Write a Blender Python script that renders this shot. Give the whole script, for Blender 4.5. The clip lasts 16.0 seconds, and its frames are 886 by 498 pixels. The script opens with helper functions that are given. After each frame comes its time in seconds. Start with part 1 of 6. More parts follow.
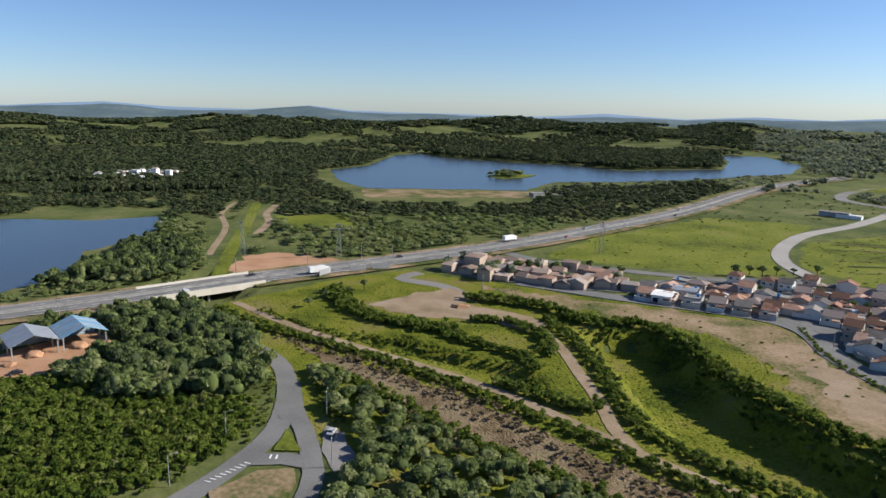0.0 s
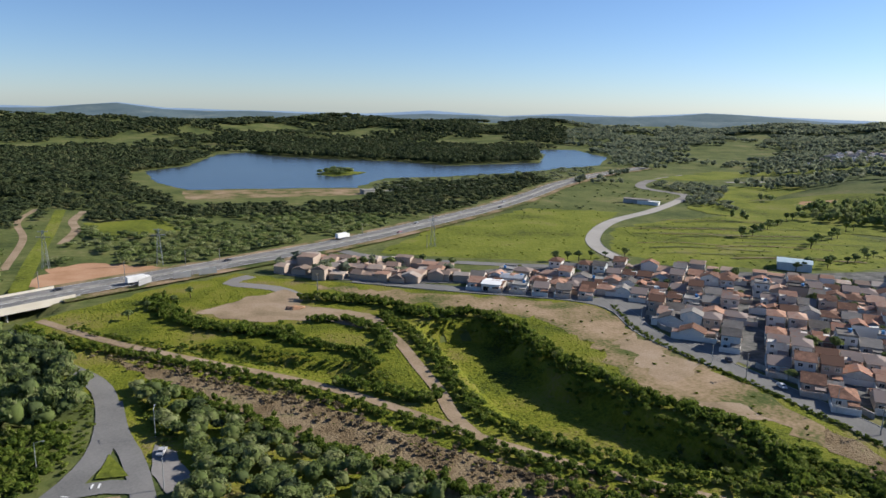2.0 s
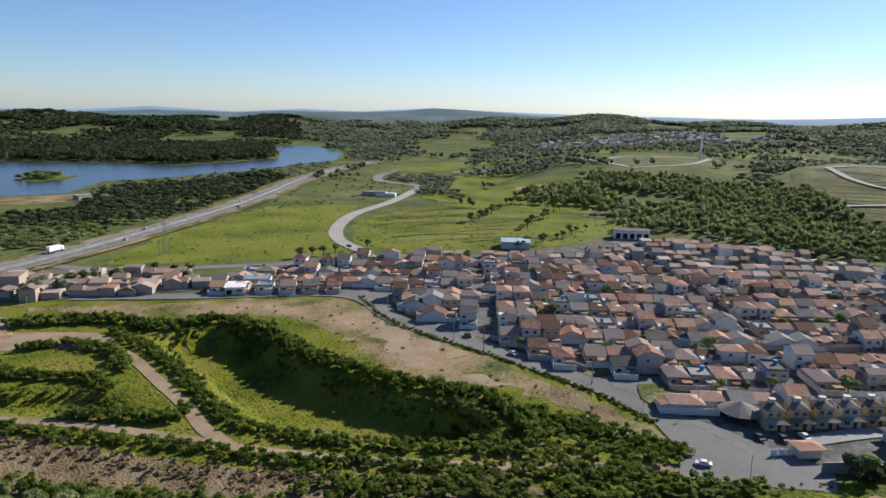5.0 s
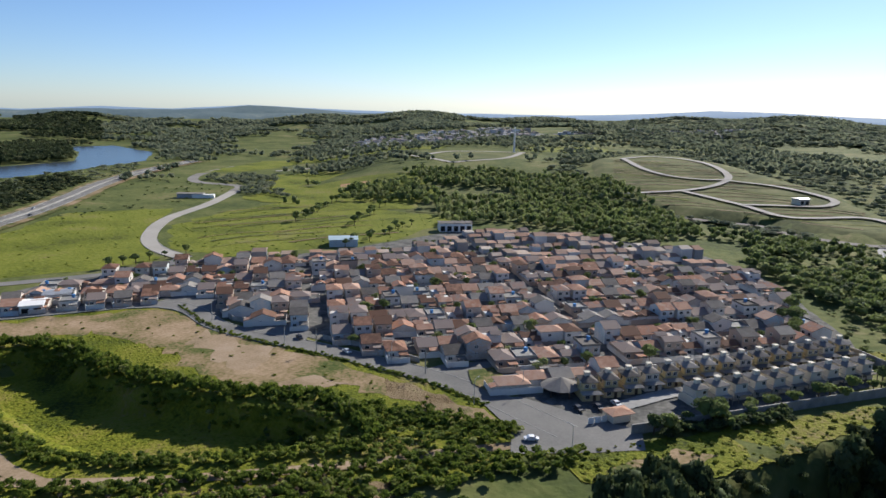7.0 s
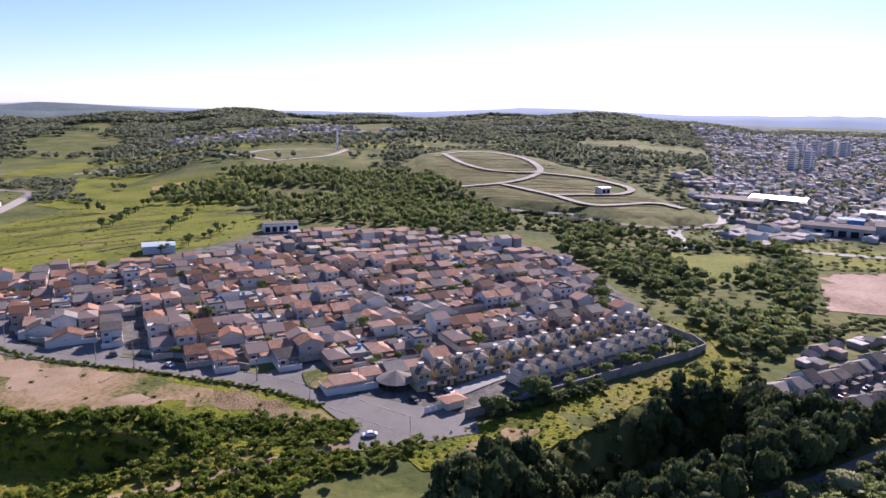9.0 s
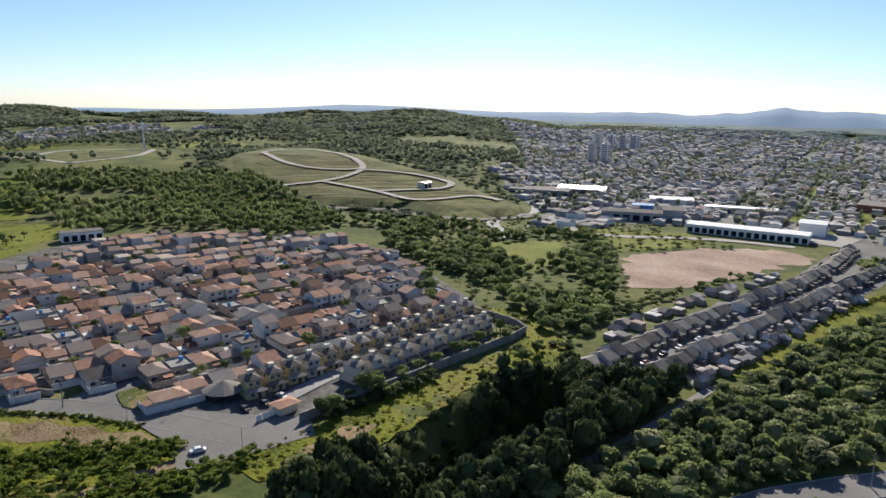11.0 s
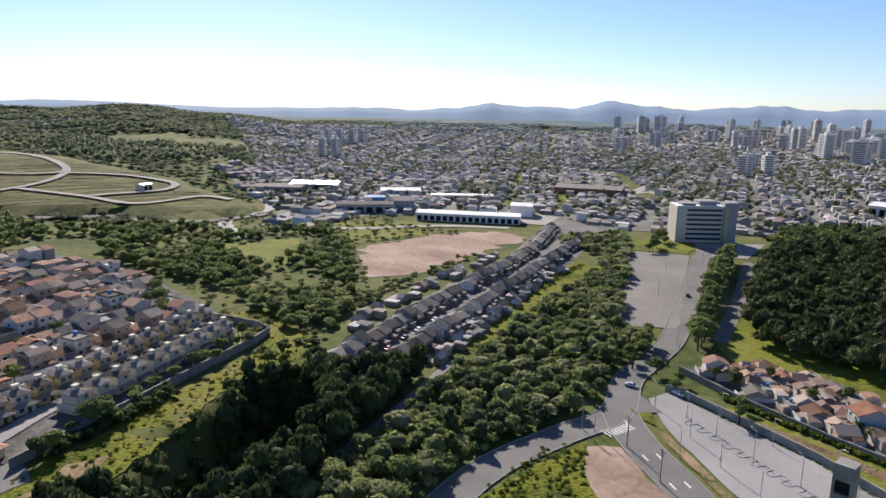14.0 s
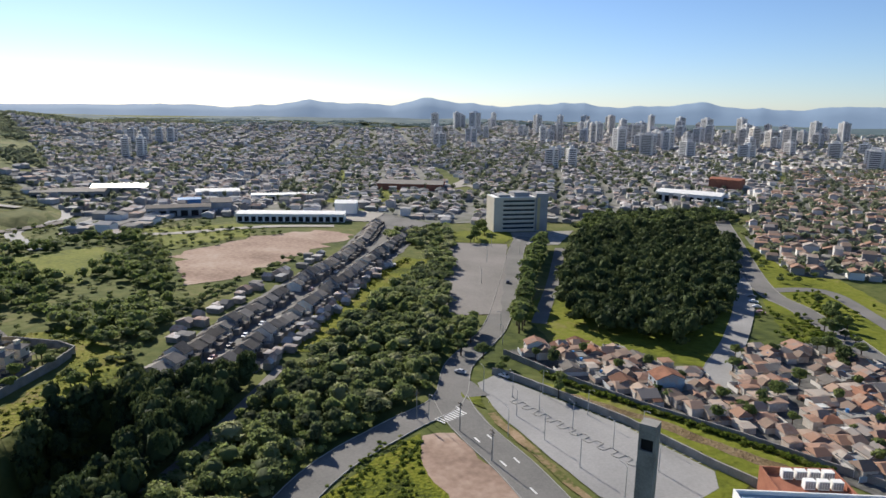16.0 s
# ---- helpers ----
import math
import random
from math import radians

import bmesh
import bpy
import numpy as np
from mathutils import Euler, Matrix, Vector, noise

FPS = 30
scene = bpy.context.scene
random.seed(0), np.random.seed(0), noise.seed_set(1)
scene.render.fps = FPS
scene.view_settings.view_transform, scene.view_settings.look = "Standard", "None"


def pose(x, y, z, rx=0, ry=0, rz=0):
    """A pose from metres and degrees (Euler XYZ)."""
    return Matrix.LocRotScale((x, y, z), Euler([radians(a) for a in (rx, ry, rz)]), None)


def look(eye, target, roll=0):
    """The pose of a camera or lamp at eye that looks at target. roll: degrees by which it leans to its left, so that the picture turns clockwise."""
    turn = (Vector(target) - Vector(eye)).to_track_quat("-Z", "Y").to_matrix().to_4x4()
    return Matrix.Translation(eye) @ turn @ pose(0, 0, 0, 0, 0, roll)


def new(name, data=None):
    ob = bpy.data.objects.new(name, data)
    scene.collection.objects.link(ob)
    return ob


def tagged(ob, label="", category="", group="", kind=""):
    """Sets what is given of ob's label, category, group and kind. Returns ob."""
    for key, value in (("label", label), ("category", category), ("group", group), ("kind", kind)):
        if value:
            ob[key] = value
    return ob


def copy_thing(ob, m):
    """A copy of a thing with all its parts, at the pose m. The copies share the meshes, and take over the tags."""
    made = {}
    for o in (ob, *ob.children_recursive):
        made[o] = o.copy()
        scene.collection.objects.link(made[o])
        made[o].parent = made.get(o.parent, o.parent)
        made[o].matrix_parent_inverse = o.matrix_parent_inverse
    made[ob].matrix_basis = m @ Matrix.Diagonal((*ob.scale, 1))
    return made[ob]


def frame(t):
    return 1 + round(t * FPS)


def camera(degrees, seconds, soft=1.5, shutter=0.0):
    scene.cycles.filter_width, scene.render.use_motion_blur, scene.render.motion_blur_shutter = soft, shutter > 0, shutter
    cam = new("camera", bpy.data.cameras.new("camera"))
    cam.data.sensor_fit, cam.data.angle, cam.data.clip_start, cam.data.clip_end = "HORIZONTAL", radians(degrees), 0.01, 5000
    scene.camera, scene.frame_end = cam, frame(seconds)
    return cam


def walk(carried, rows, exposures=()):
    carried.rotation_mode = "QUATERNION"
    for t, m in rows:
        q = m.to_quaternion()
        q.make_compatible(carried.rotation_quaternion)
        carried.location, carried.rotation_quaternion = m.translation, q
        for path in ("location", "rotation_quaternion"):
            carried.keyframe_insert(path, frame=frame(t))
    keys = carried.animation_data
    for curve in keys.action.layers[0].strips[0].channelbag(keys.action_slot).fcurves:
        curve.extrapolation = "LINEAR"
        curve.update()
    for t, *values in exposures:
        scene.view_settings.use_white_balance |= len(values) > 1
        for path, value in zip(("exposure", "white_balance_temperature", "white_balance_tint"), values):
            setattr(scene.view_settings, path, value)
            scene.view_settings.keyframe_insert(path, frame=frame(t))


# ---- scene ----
# Camera: a drone that hovers 90 m over the ground and turns to its right.
EYE = (0.0, 0.0, 90.0)
TILT, LEAN = -11.81, 1.03
YAWS = [(0.0, 0.00), (0.5, 3.53), (1.0, 7.04), (1.5, 10.60), (2.0, 14.12), (2.5, 17.66), (3.0, 21.22), (3.5, 24.82), (4.0, 28.41), (6.5, 46.61), (7.0, 50.23), (7.5, 53.87), (8.0, 57.47), (8.5, 61.08), (9.0, 64.76), (11.5, 83.09), (12.0, 86.75), (12.5, 90.46), (13.0, 94.14), (13.5, 97.83), (14.0, 101.49), (14.5, 105.16), (15.0, 108.84), (15.5, 112.53), (16.0, 116.19)]


def aim(yaw):
    a, p = radians(yaw), radians(TILT)
    return look(EYE, (math.sin(a) * math.cos(p), math.cos(a) * math.cos(p), EYE[2] + math.sin(p)), LEAN)


cam = camera(65.66, 16.0, soft=1.55)
walk(cam, [(t, aim(a)) for t, a in YAWS],
     exposures=[(0.0, 0.63, 6300, 10), (7.0, 0.64, 6300, 10), (8.0, 0.64, 6300, 11), (8.4, 0.90, 6300, 29), (9.0, 1.00, 6300, 33), (9.6, 0.94, 6300, 27), (10.6, 0.66, 6400, 12),
                (11.0, 0.66, 6600, 10), (13.7, 0.66, 6600, 10), (14.0, 0.73, 6600, 15), (14.5, 0.98, 6600, 32), (15.0, 1.00, 6600, 31), (15.4, 0.76, 6600, 15), (15.6, 0.66, 6600, 10), (16.0, 0.64, 6600, 10)])

# ---- light ----
SUN_AZ, SUN_EL = 85.0, 30.0
world = bpy.data.worlds.new("sky")
scene.world = world
world.use_nodes = True
wn = world.node_tree
sky = wn.nodes.new("ShaderNodeTexSky")
sky.sky_type, sky.sun_disc = "NISHITA", False
sky.sun_elevation, sky.sun_rotation = radians(SUN_EL), radians(SUN_AZ)
sky.altitude, sky.air_density, sky.dust_density, sky.ozone_density = 700, 0.9, 0.3, 4.5
bg = wn.nodes["Background"]
tone = wn.nodes.new("ShaderNodeMix")
tone.data_type, tone.blend_type = "RGBA", "MULTIPLY"
tone.inputs[0].default_value, tone.inputs[7].default_value = 1.0, (0.95, 0.99, 1.1, 1)
wn.links.new(sky.outputs[0], tone.inputs[6])
wn.links.new(tone.outputs[2], bg.inputs[0])
bg.inputs[1].default_value = 0.073
sun = new("sun", bpy.data.lights.new("sun", "SUN"))
sun.data.energy, sun.data.angle, sun.data.color = 5.0, radians(0.55), (1.0, 0.94, 0.84)
sa, se = radians(SUN_AZ), radians(SUN_EL)
sun.matrix_world = look((math.sin(sa) * math.cos(se) * 400, math.cos(sa) * math.cos(se) * 400, 400 * math.sin(se)), (0, 0, 0))


# ---- materials ----
def mat(name, colors, scale=0.3, rough=0.85, fine=6.0, bump=0.0, rnd=0.0, attr=0.0, island=0.0, metal=0.0, emit=0.0, spec=0.06, detail=6.0, bumpd=0.3, trans=0.0, con=2.0):
    """Colour ramp over noise of two scales, with random shifts by object, attribute or island."""
    m = bpy.data.materials.new(name)
    m.use_nodes = True
    nt = m.node_tree
    b = nt.nodes["Principled BSDF"]
    geo = nt.nodes.new("ShaderNodeNewGeometry")
    n1, n2 = nt.nodes.new("ShaderNodeTexNoise"), nt.nodes.new("ShaderNodeTexNoise")
    for n, s in ((n1, scale), (n2, fine)):
        nt.links.new(geo.outputs["Position"], n.inputs["Vector"])
        n.inputs["Scale"].default_value, n.inputs["Detail"].default_value = s, detail

    def math_node(op, a, c):
        k = nt.nodes.new("ShaderNodeMath")
        k.operation = op
        for i, q in ((0, a), (1, c)):
            if isinstance(q, (int, float)):
                k.inputs[i].default_value = q
            else:
                nt.links.new(q, k.inputs[i])
        return k.outputs[0]

    wild = rnd + attr + island
    v = math_node("ADD", math_node("MULTIPLY", n1.outputs[0], 0.65), math_node("MULTIPLY", n2.outputs[0], 0.35))
    v = math_node("ADD", math_node("MULTIPLY", math_node("SUBTRACT", v, 0.5), con * (1 - 0.5 * min(wild, 1))), 0.5)
    for amount, node, out in ((rnd, "ShaderNodeObjectInfo", "Random"), (island, "ShaderNodeNewGeometry", "Random Per Island"), (attr, "ShaderNodeAttribute", "Fac")):
        if amount:
            k = nt.nodes.new(node)
            if out == "Fac":
                k.attribute_name = "tint"
            v = math_node("ADD", v, math_node("MULTIPLY", math_node("SUBTRACT", k.outputs[out], 0.5), amount))
    ramp = nt.nodes.new("ShaderNodeValToRGB")
    el = ramp.color_ramp.elements
    while len(el) < len(colors):
        el.new(0.5)
    for i, c in enumerate(colors):
        el[i].position = i / (len(colors) - 1) if len(colors) > 1 else 0
        el[i].color = (*c, 1)
    if len(colors) == 1:
        el[1].color = (*colors[0], 1)
    nt.links.new(v, ramp.inputs[0])
    nt.links.new(ramp.outputs[0], b.inputs["Base Color"])
    b.inputs["Roughness"].default_value, b.inputs["Metallic"].default_value = rough, metal
    b.inputs["Specular IOR Level"].default_value = spec
    # Glow, used only for the painted haze of the distant hills.
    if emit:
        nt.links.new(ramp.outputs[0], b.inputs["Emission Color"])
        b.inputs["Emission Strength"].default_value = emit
    if bump:
        bp = nt.nodes.new("ShaderNodeBump")
        bp.inputs["Strength"].default_value, bp.inputs["Distance"].default_value = bump, bumpd
        nt.links.new(n2.outputs[0], bp.inputs["Height"])
        nt.links.new(bp.outputs[0], b.inputs["Normal"])
    if trans:
        tl, mx = nt.nodes.new("ShaderNodeBsdfTranslucent"), nt.nodes.new("ShaderNodeMixShader")
        nt.links.new(ramp.outputs[0], tl.inputs["Color"])
        mx.inputs[0].default_value = trans
        nt.links.new(b.outputs[0], mx.inputs[1])
        nt.links.new(tl.outputs[0], mx.inputs[2])
        nt.links.new(mx.outputs[0], nt.nodes["Material Output"].inputs["Surface"])
    return m


M = {
    "ground": mat("rough_pasture", [(0.045, 0.058, 0.022), (0.075, 0.093, 0.028), (0.115, 0.125, 0.042), (0.17, 0.152, 0.07)], 0.02, 0.95, 0.2, 0.7, bumpd=1.2, con=3.0),
    "grass": mat("bright_grass", [(0.035, 0.046, 0.01), (0.09, 0.108, 0.012), (0.145, 0.155, 0.016), (0.165, 0.155, 0.03), (0.19, 0.145, 0.07)], 0.045, 0.9, 0.9, 0.9, bumpd=0.8, con=3.2),
    "meadow": mat("meadow", [(0.045, 0.055, 0.014), (0.11, 0.128, 0.018), (0.155, 0.168, 0.025), (0.18, 0.16, 0.06)], 0.025, 0.9, 0.35, 0.8, bumpd=0.9, con=3.0),
    "dry": mat("dry_grass", [(0.05, 0.07, 0.02), (0.09, 0.1, 0.03), (0.2, 0.15, 0.08), (0.27, 0.195, 0.12), (0.32, 0.235, 0.155)], 0.05, 0.95, 0.7, 0.5, con=3.4),
    "brown": mat("withered_scrub", [(0.08, 0.055, 0.03), (0.15, 0.108, 0.06), (0.22, 0.165, 0.1), (0.13, 0.125, 0.045)], 0.09, 0.95, 1.3, 0.9, bumpd=0.8, con=2.8),
    "earth": mat("bare_earth", [(0.16, 0.12, 0.07), (0.27, 0.2, 0.13), (0.34, 0.26, 0.19)], 0.08, 0.95, 1.2, 0.4, con=2.6),
    "red": mat("red_earth", [(0.2, 0.14, 0.11), (0.28, 0.2, 0.155), (0.35, 0.26, 0.205), (0.4, 0.32, 0.26)], 0.03, 0.95, 0.4, 0.4, con=3.4),
    "orange": mat("orange_earth", [(0.26, 0.14, 0.07), (0.38, 0.22, 0.13), (0.46, 0.3, 0.19)], 0.08, 0.95, 1.0, 0.3),
    "asphalt": mat("asphalt", [(0.12, 0.117, 0.112), (0.165, 0.16, 0.15), (0.21, 0.2, 0.19)], 0.05, 0.85, 1.5, 0.1, con=2.6),
    "paving": mat("grey_paving", [(0.21, 0.206, 0.2), (0.27, 0.265, 0.258), (0.34, 0.33, 0.32)], 0.04, 0.8, 1.5, 0.1, con=2.4),
    "gravel": mat("gravel", [(0.16, 0.15, 0.138), (0.215, 0.2, 0.185), (0.265, 0.245, 0.228)], 0.03, 0.9, 0.9, 0.3, con=2.6),
    "concrete": mat("concrete", [(0.17, 0.16, 0.15), (0.26, 0.25, 0.23), (0.33, 0.32, 0.3)], 0.3, 0.85, 3.0, 0.1, con=2.6),
    "kerb": mat("kerb", [(0.24, 0.235, 0.22), (0.34, 0.33, 0.31)], 0.5, 0.85),
    "line": mat("road_paint", [(0.5, 0.5, 0.48), (0.75, 0.75, 0.72)], 0.8, 0.7),
    "water": mat("lake_water", [(0.03, 0.042, 0.055), (0.045, 0.06, 0.07), (0.065, 0.08, 0.085)], 0.004, 0.22, 0.4, 0.06, spec=0.35),
    "leaf": mat("foliage", [(0.05, 0.07, 0.036), (0.102, 0.132, 0.054), (0.16, 0.205, 0.06), (0.265, 0.285, 0.125)], 0.15, 0.7, 2.0, 0.0, rnd=0.5, attr=0.7, island=0.5, trans=0.48),
    # Mixed foliage, brighter in colour so that backlit crowns read as lit.
    "leaf_pale": mat("light_mixed_foliage", [(0.09, 0.11, 0.06), (0.15, 0.185, 0.08), (0.22, 0.26, 0.09), (0.32, 0.33, 0.18)], 0.12, 0.7, 2.0, 0.0, attr=1.1, island=0.4, trans=0.52),
    # Darker foliage; in the ravine its tone stands in for shade.
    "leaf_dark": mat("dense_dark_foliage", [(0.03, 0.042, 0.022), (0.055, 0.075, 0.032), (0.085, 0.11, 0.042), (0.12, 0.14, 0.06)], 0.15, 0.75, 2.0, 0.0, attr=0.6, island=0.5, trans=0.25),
    # Far woods lightened and greyed in base colour to imitate haze.
    "wood_hazed": mat("far_woods", [(0.12, 0.14, 0.1), (0.16, 0.185, 0.12), (0.2, 0.22, 0.135), (0.24, 0.25, 0.16)], 0.05, 0.95, 0.8, 0.2, attr=0.8, island=0.3, bumpd=0.6, trans=0.5),
    "shrub": mat("shrub_leaves", [(0.035, 0.058, 0.014), (0.09, 0.132, 0.02), (0.15, 0.19, 0.03), (0.24, 0.245, 0.09)], 0.15, 0.7, 2.0, 0.0, attr=0.5, island=0.5, trans=0.5),
    "straw": mat("straw_tufts", [(0.1, 0.075, 0.042), (0.19, 0.145, 0.085), (0.3, 0.24, 0.15)], 0.15, 0.9, 2.0, 0.0, attr=0.6, island=0.8, trans=0.3),
    "bark": mat("bark", [(0.05, 0.035, 0.025), (0.12, 0.09, 0.065)], 1.5, 0.95, 8.0, 0.4),
    "wall": mat("rendered_wall", [(0.38, 0.3, 0.24), (0.5, 0.46, 0.41), (0.6, 0.58, 0.55), (0.54, 0.53, 0.5), (0.44, 0.33, 0.26), (0.33, 0.42, 0.48), (0.58, 0.55, 0.51)], 0.12, 0.85, 1.2, 0.0, rnd=1.7),
    "roof": mat("clay_roof", [(0.14, 0.08, 0.056), (0.3, 0.165, 0.11), (0.39, 0.235, 0.165), (0.42, 0.29, 0.22), (0.32, 0.155, 0.095), (0.25, 0.2, 0.175)], 0.5, 0.85, 3.0, 0.4, rnd=1.8, bumpd=0.1),
    # Blotchy concrete, its tone lowered to paint in dark gaps between houses.
    "yard": mat("stained_concrete_yard", [(0.05, 0.05, 0.046), (0.09, 0.088, 0.082), (0.14, 0.135, 0.125), (0.2, 0.19, 0.175)], 0.16, 0.9, 0.7, 0.2, con=3.0),
    "tiles16": mat("orange_clay_roof", [(0.13, 0.07, 0.05), (0.24, 0.115, 0.075), (0.31, 0.16, 0.105), (0.2, 0.14, 0.115), (0.33, 0.2, 0.145), (0.22, 0.2, 0.185)], 0.3, 0.85, 3.0, 0.4, rnd=1.6, bumpd=0.1),
    "roof_grey": mat("fibre_cement_roof", [(0.09, 0.08, 0.072), (0.17, 0.155, 0.14), (0.26, 0.24, 0.215)], 0.4, 0.9, 3.0, 0.3, rnd=0.9),
    "yellow": mat("ochre_render", [(0.42, 0.33, 0.17), (0.53, 0.43, 0.25)], 0.2, 0.85, 2.0),
    "beige": mat("beige_render", [(0.5, 0.45, 0.36), (0.62, 0.57, 0.48)], 0.2, 0.85, 2.0),
    "white": mat("white_paint", [(0.62, 0.61, 0.58), (0.8, 0.79, 0.77)], 0.2, 0.7, 2.0),
    "grey": mat("grey_paint", [(0.25, 0.25, 0.25), (0.36, 0.355, 0.35)], 0.2, 0.7, 2.0),
    # Near-black fill for openings, in place of the shade inside them.
    "dark": mat("dark_opening", [(0.012, 0.012, 0.014), (0.03, 0.03, 0.03)], 0.5, 0.8),
    "glass": mat("window_glass", [(0.02, 0.025, 0.03), (0.05, 0.06, 0.07)], 0.5, 0.08, spec=0.6),
    "metal": mat("galvanised_metal", [(0.35, 0.36, 0.36), (0.5, 0.51, 0.51)], 0.4, 0.5, metal=0.6),
    "blueroof": mat("weathered_blue_sheet", [(0.13, 0.24, 0.34), (0.2, 0.33, 0.43), (0.33, 0.36, 0.38)], 0.15, 0.6, 2.0),
    "blue": mat("blue_paint", [(0.07, 0.2, 0.42), (0.11, 0.27, 0.5)], 0.3, 0.6),
    "teal": mat("pale_blue_paint", [(0.3, 0.38, 0.42), (0.4, 0.49, 0.53)], 0.3, 0.7),
    "brick": mat("red_brick", [(0.22, 0.09, 0.06), (0.34, 0.15, 0.1)], 0.5, 0.9, 5.0),
    "town": mat("far_town", [(0.27, 0.26, 0.25), (0.37, 0.355, 0.34), (0.48, 0.46, 0.44), (0.68, 0.67, 0.65)], 0.02, 0.85, 0.2, 0.0, island=1.7, attr=0.3),
    "tower": mat("far_tower", [(0.5, 0.5, 0.51), (0.6, 0.59, 0.58), (0.7, 0.68, 0.65), (0.55, 0.5, 0.45)], 0.02, 0.7, 0.2, 0.0, island=1.2, rnd=0.8),
    # Hill colours are bluish and glow a little to imitate distance haze.
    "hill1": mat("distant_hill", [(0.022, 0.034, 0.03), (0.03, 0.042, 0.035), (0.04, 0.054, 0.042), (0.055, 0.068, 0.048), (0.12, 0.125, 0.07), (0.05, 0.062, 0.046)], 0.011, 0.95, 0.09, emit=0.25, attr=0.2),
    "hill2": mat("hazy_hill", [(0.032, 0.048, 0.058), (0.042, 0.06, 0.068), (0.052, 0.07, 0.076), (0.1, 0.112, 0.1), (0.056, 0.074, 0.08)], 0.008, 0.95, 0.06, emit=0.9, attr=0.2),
    "town_ground": mat("town_ground", [(0.09, 0.105, 0.065), (0.14, 0.145, 0.115), (0.2, 0.195, 0.18), (0.26, 0.25, 0.235)], 0.03, 0.9, 0.12, 0.2),
    "lots": mat("hill_grass", [(0.05, 0.06, 0.025), (0.085, 0.095, 0.035), (0.125, 0.13, 0.05), (0.17, 0.16, 0.075)], 0.03, 0.95, 0.2, 0.7, con=3.0),
    "pale": mat("pale_road", [(0.27, 0.25, 0.22), (0.38, 0.355, 0.32)], 0.05, 0.9, 0.6),
    "estate_far": mat("far_roofs", [(0.2, 0.15, 0.12), (0.3, 0.2, 0.15), (0.36, 0.27, 0.21), (0.36, 0.32, 0.28), (0.28, 0.17, 0.12)], 0.1, 0.9, 1.0, island=1.7, spec=0.1),
    "tuft": mat("grass_blades", [(0.07, 0.095, 0.014), (0.12, 0.15, 0.018), (0.16, 0.18, 0.03), (0.2, 0.18, 0.07)], 0.05, 0.8, 1.0, attr=0.5, island=0.3, trans=0.5),
    "town_roof": mat("town_roofs", [(0.17, 0.165, 0.16), (0.27, 0.25, 0.23), (0.32, 0.25, 0.21), (0.55, 0.54, 0.53), (0.29, 0.19, 0.145), (0.36, 0.35, 0.34)], 0.1, 0.9, 1.0, island=1.7),
    "wood_nw": mat("dark_woods", [(0.026, 0.038, 0.02), (0.045, 0.06, 0.027), (0.066, 0.082, 0.035), (0.1, 0.105, 0.05)], 0.05, 0.85, 0.8, 0.5, attr=0.8, island=0.4, bumpd=1.0, trans=0.3),
    # Range tinted blue and glowing: haze put into the colour again.
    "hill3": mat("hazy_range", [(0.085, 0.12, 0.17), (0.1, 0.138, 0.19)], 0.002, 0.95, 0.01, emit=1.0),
    "car": mat("car_paint", [(0.02, 0.02, 0.025), (0.35, 0.35, 0.36), (0.75, 0.75, 0.75), (0.3, 0.03, 0.03), (0.7, 0.7, 0.7)], 0.01, 0.3, rnd=1.6, spec=0.5),
    "tyre": mat("tyre_rubber", [(0.015, 0.015, 0.015), (0.03, 0.03, 0.03)], 2.0, 0.9),
}


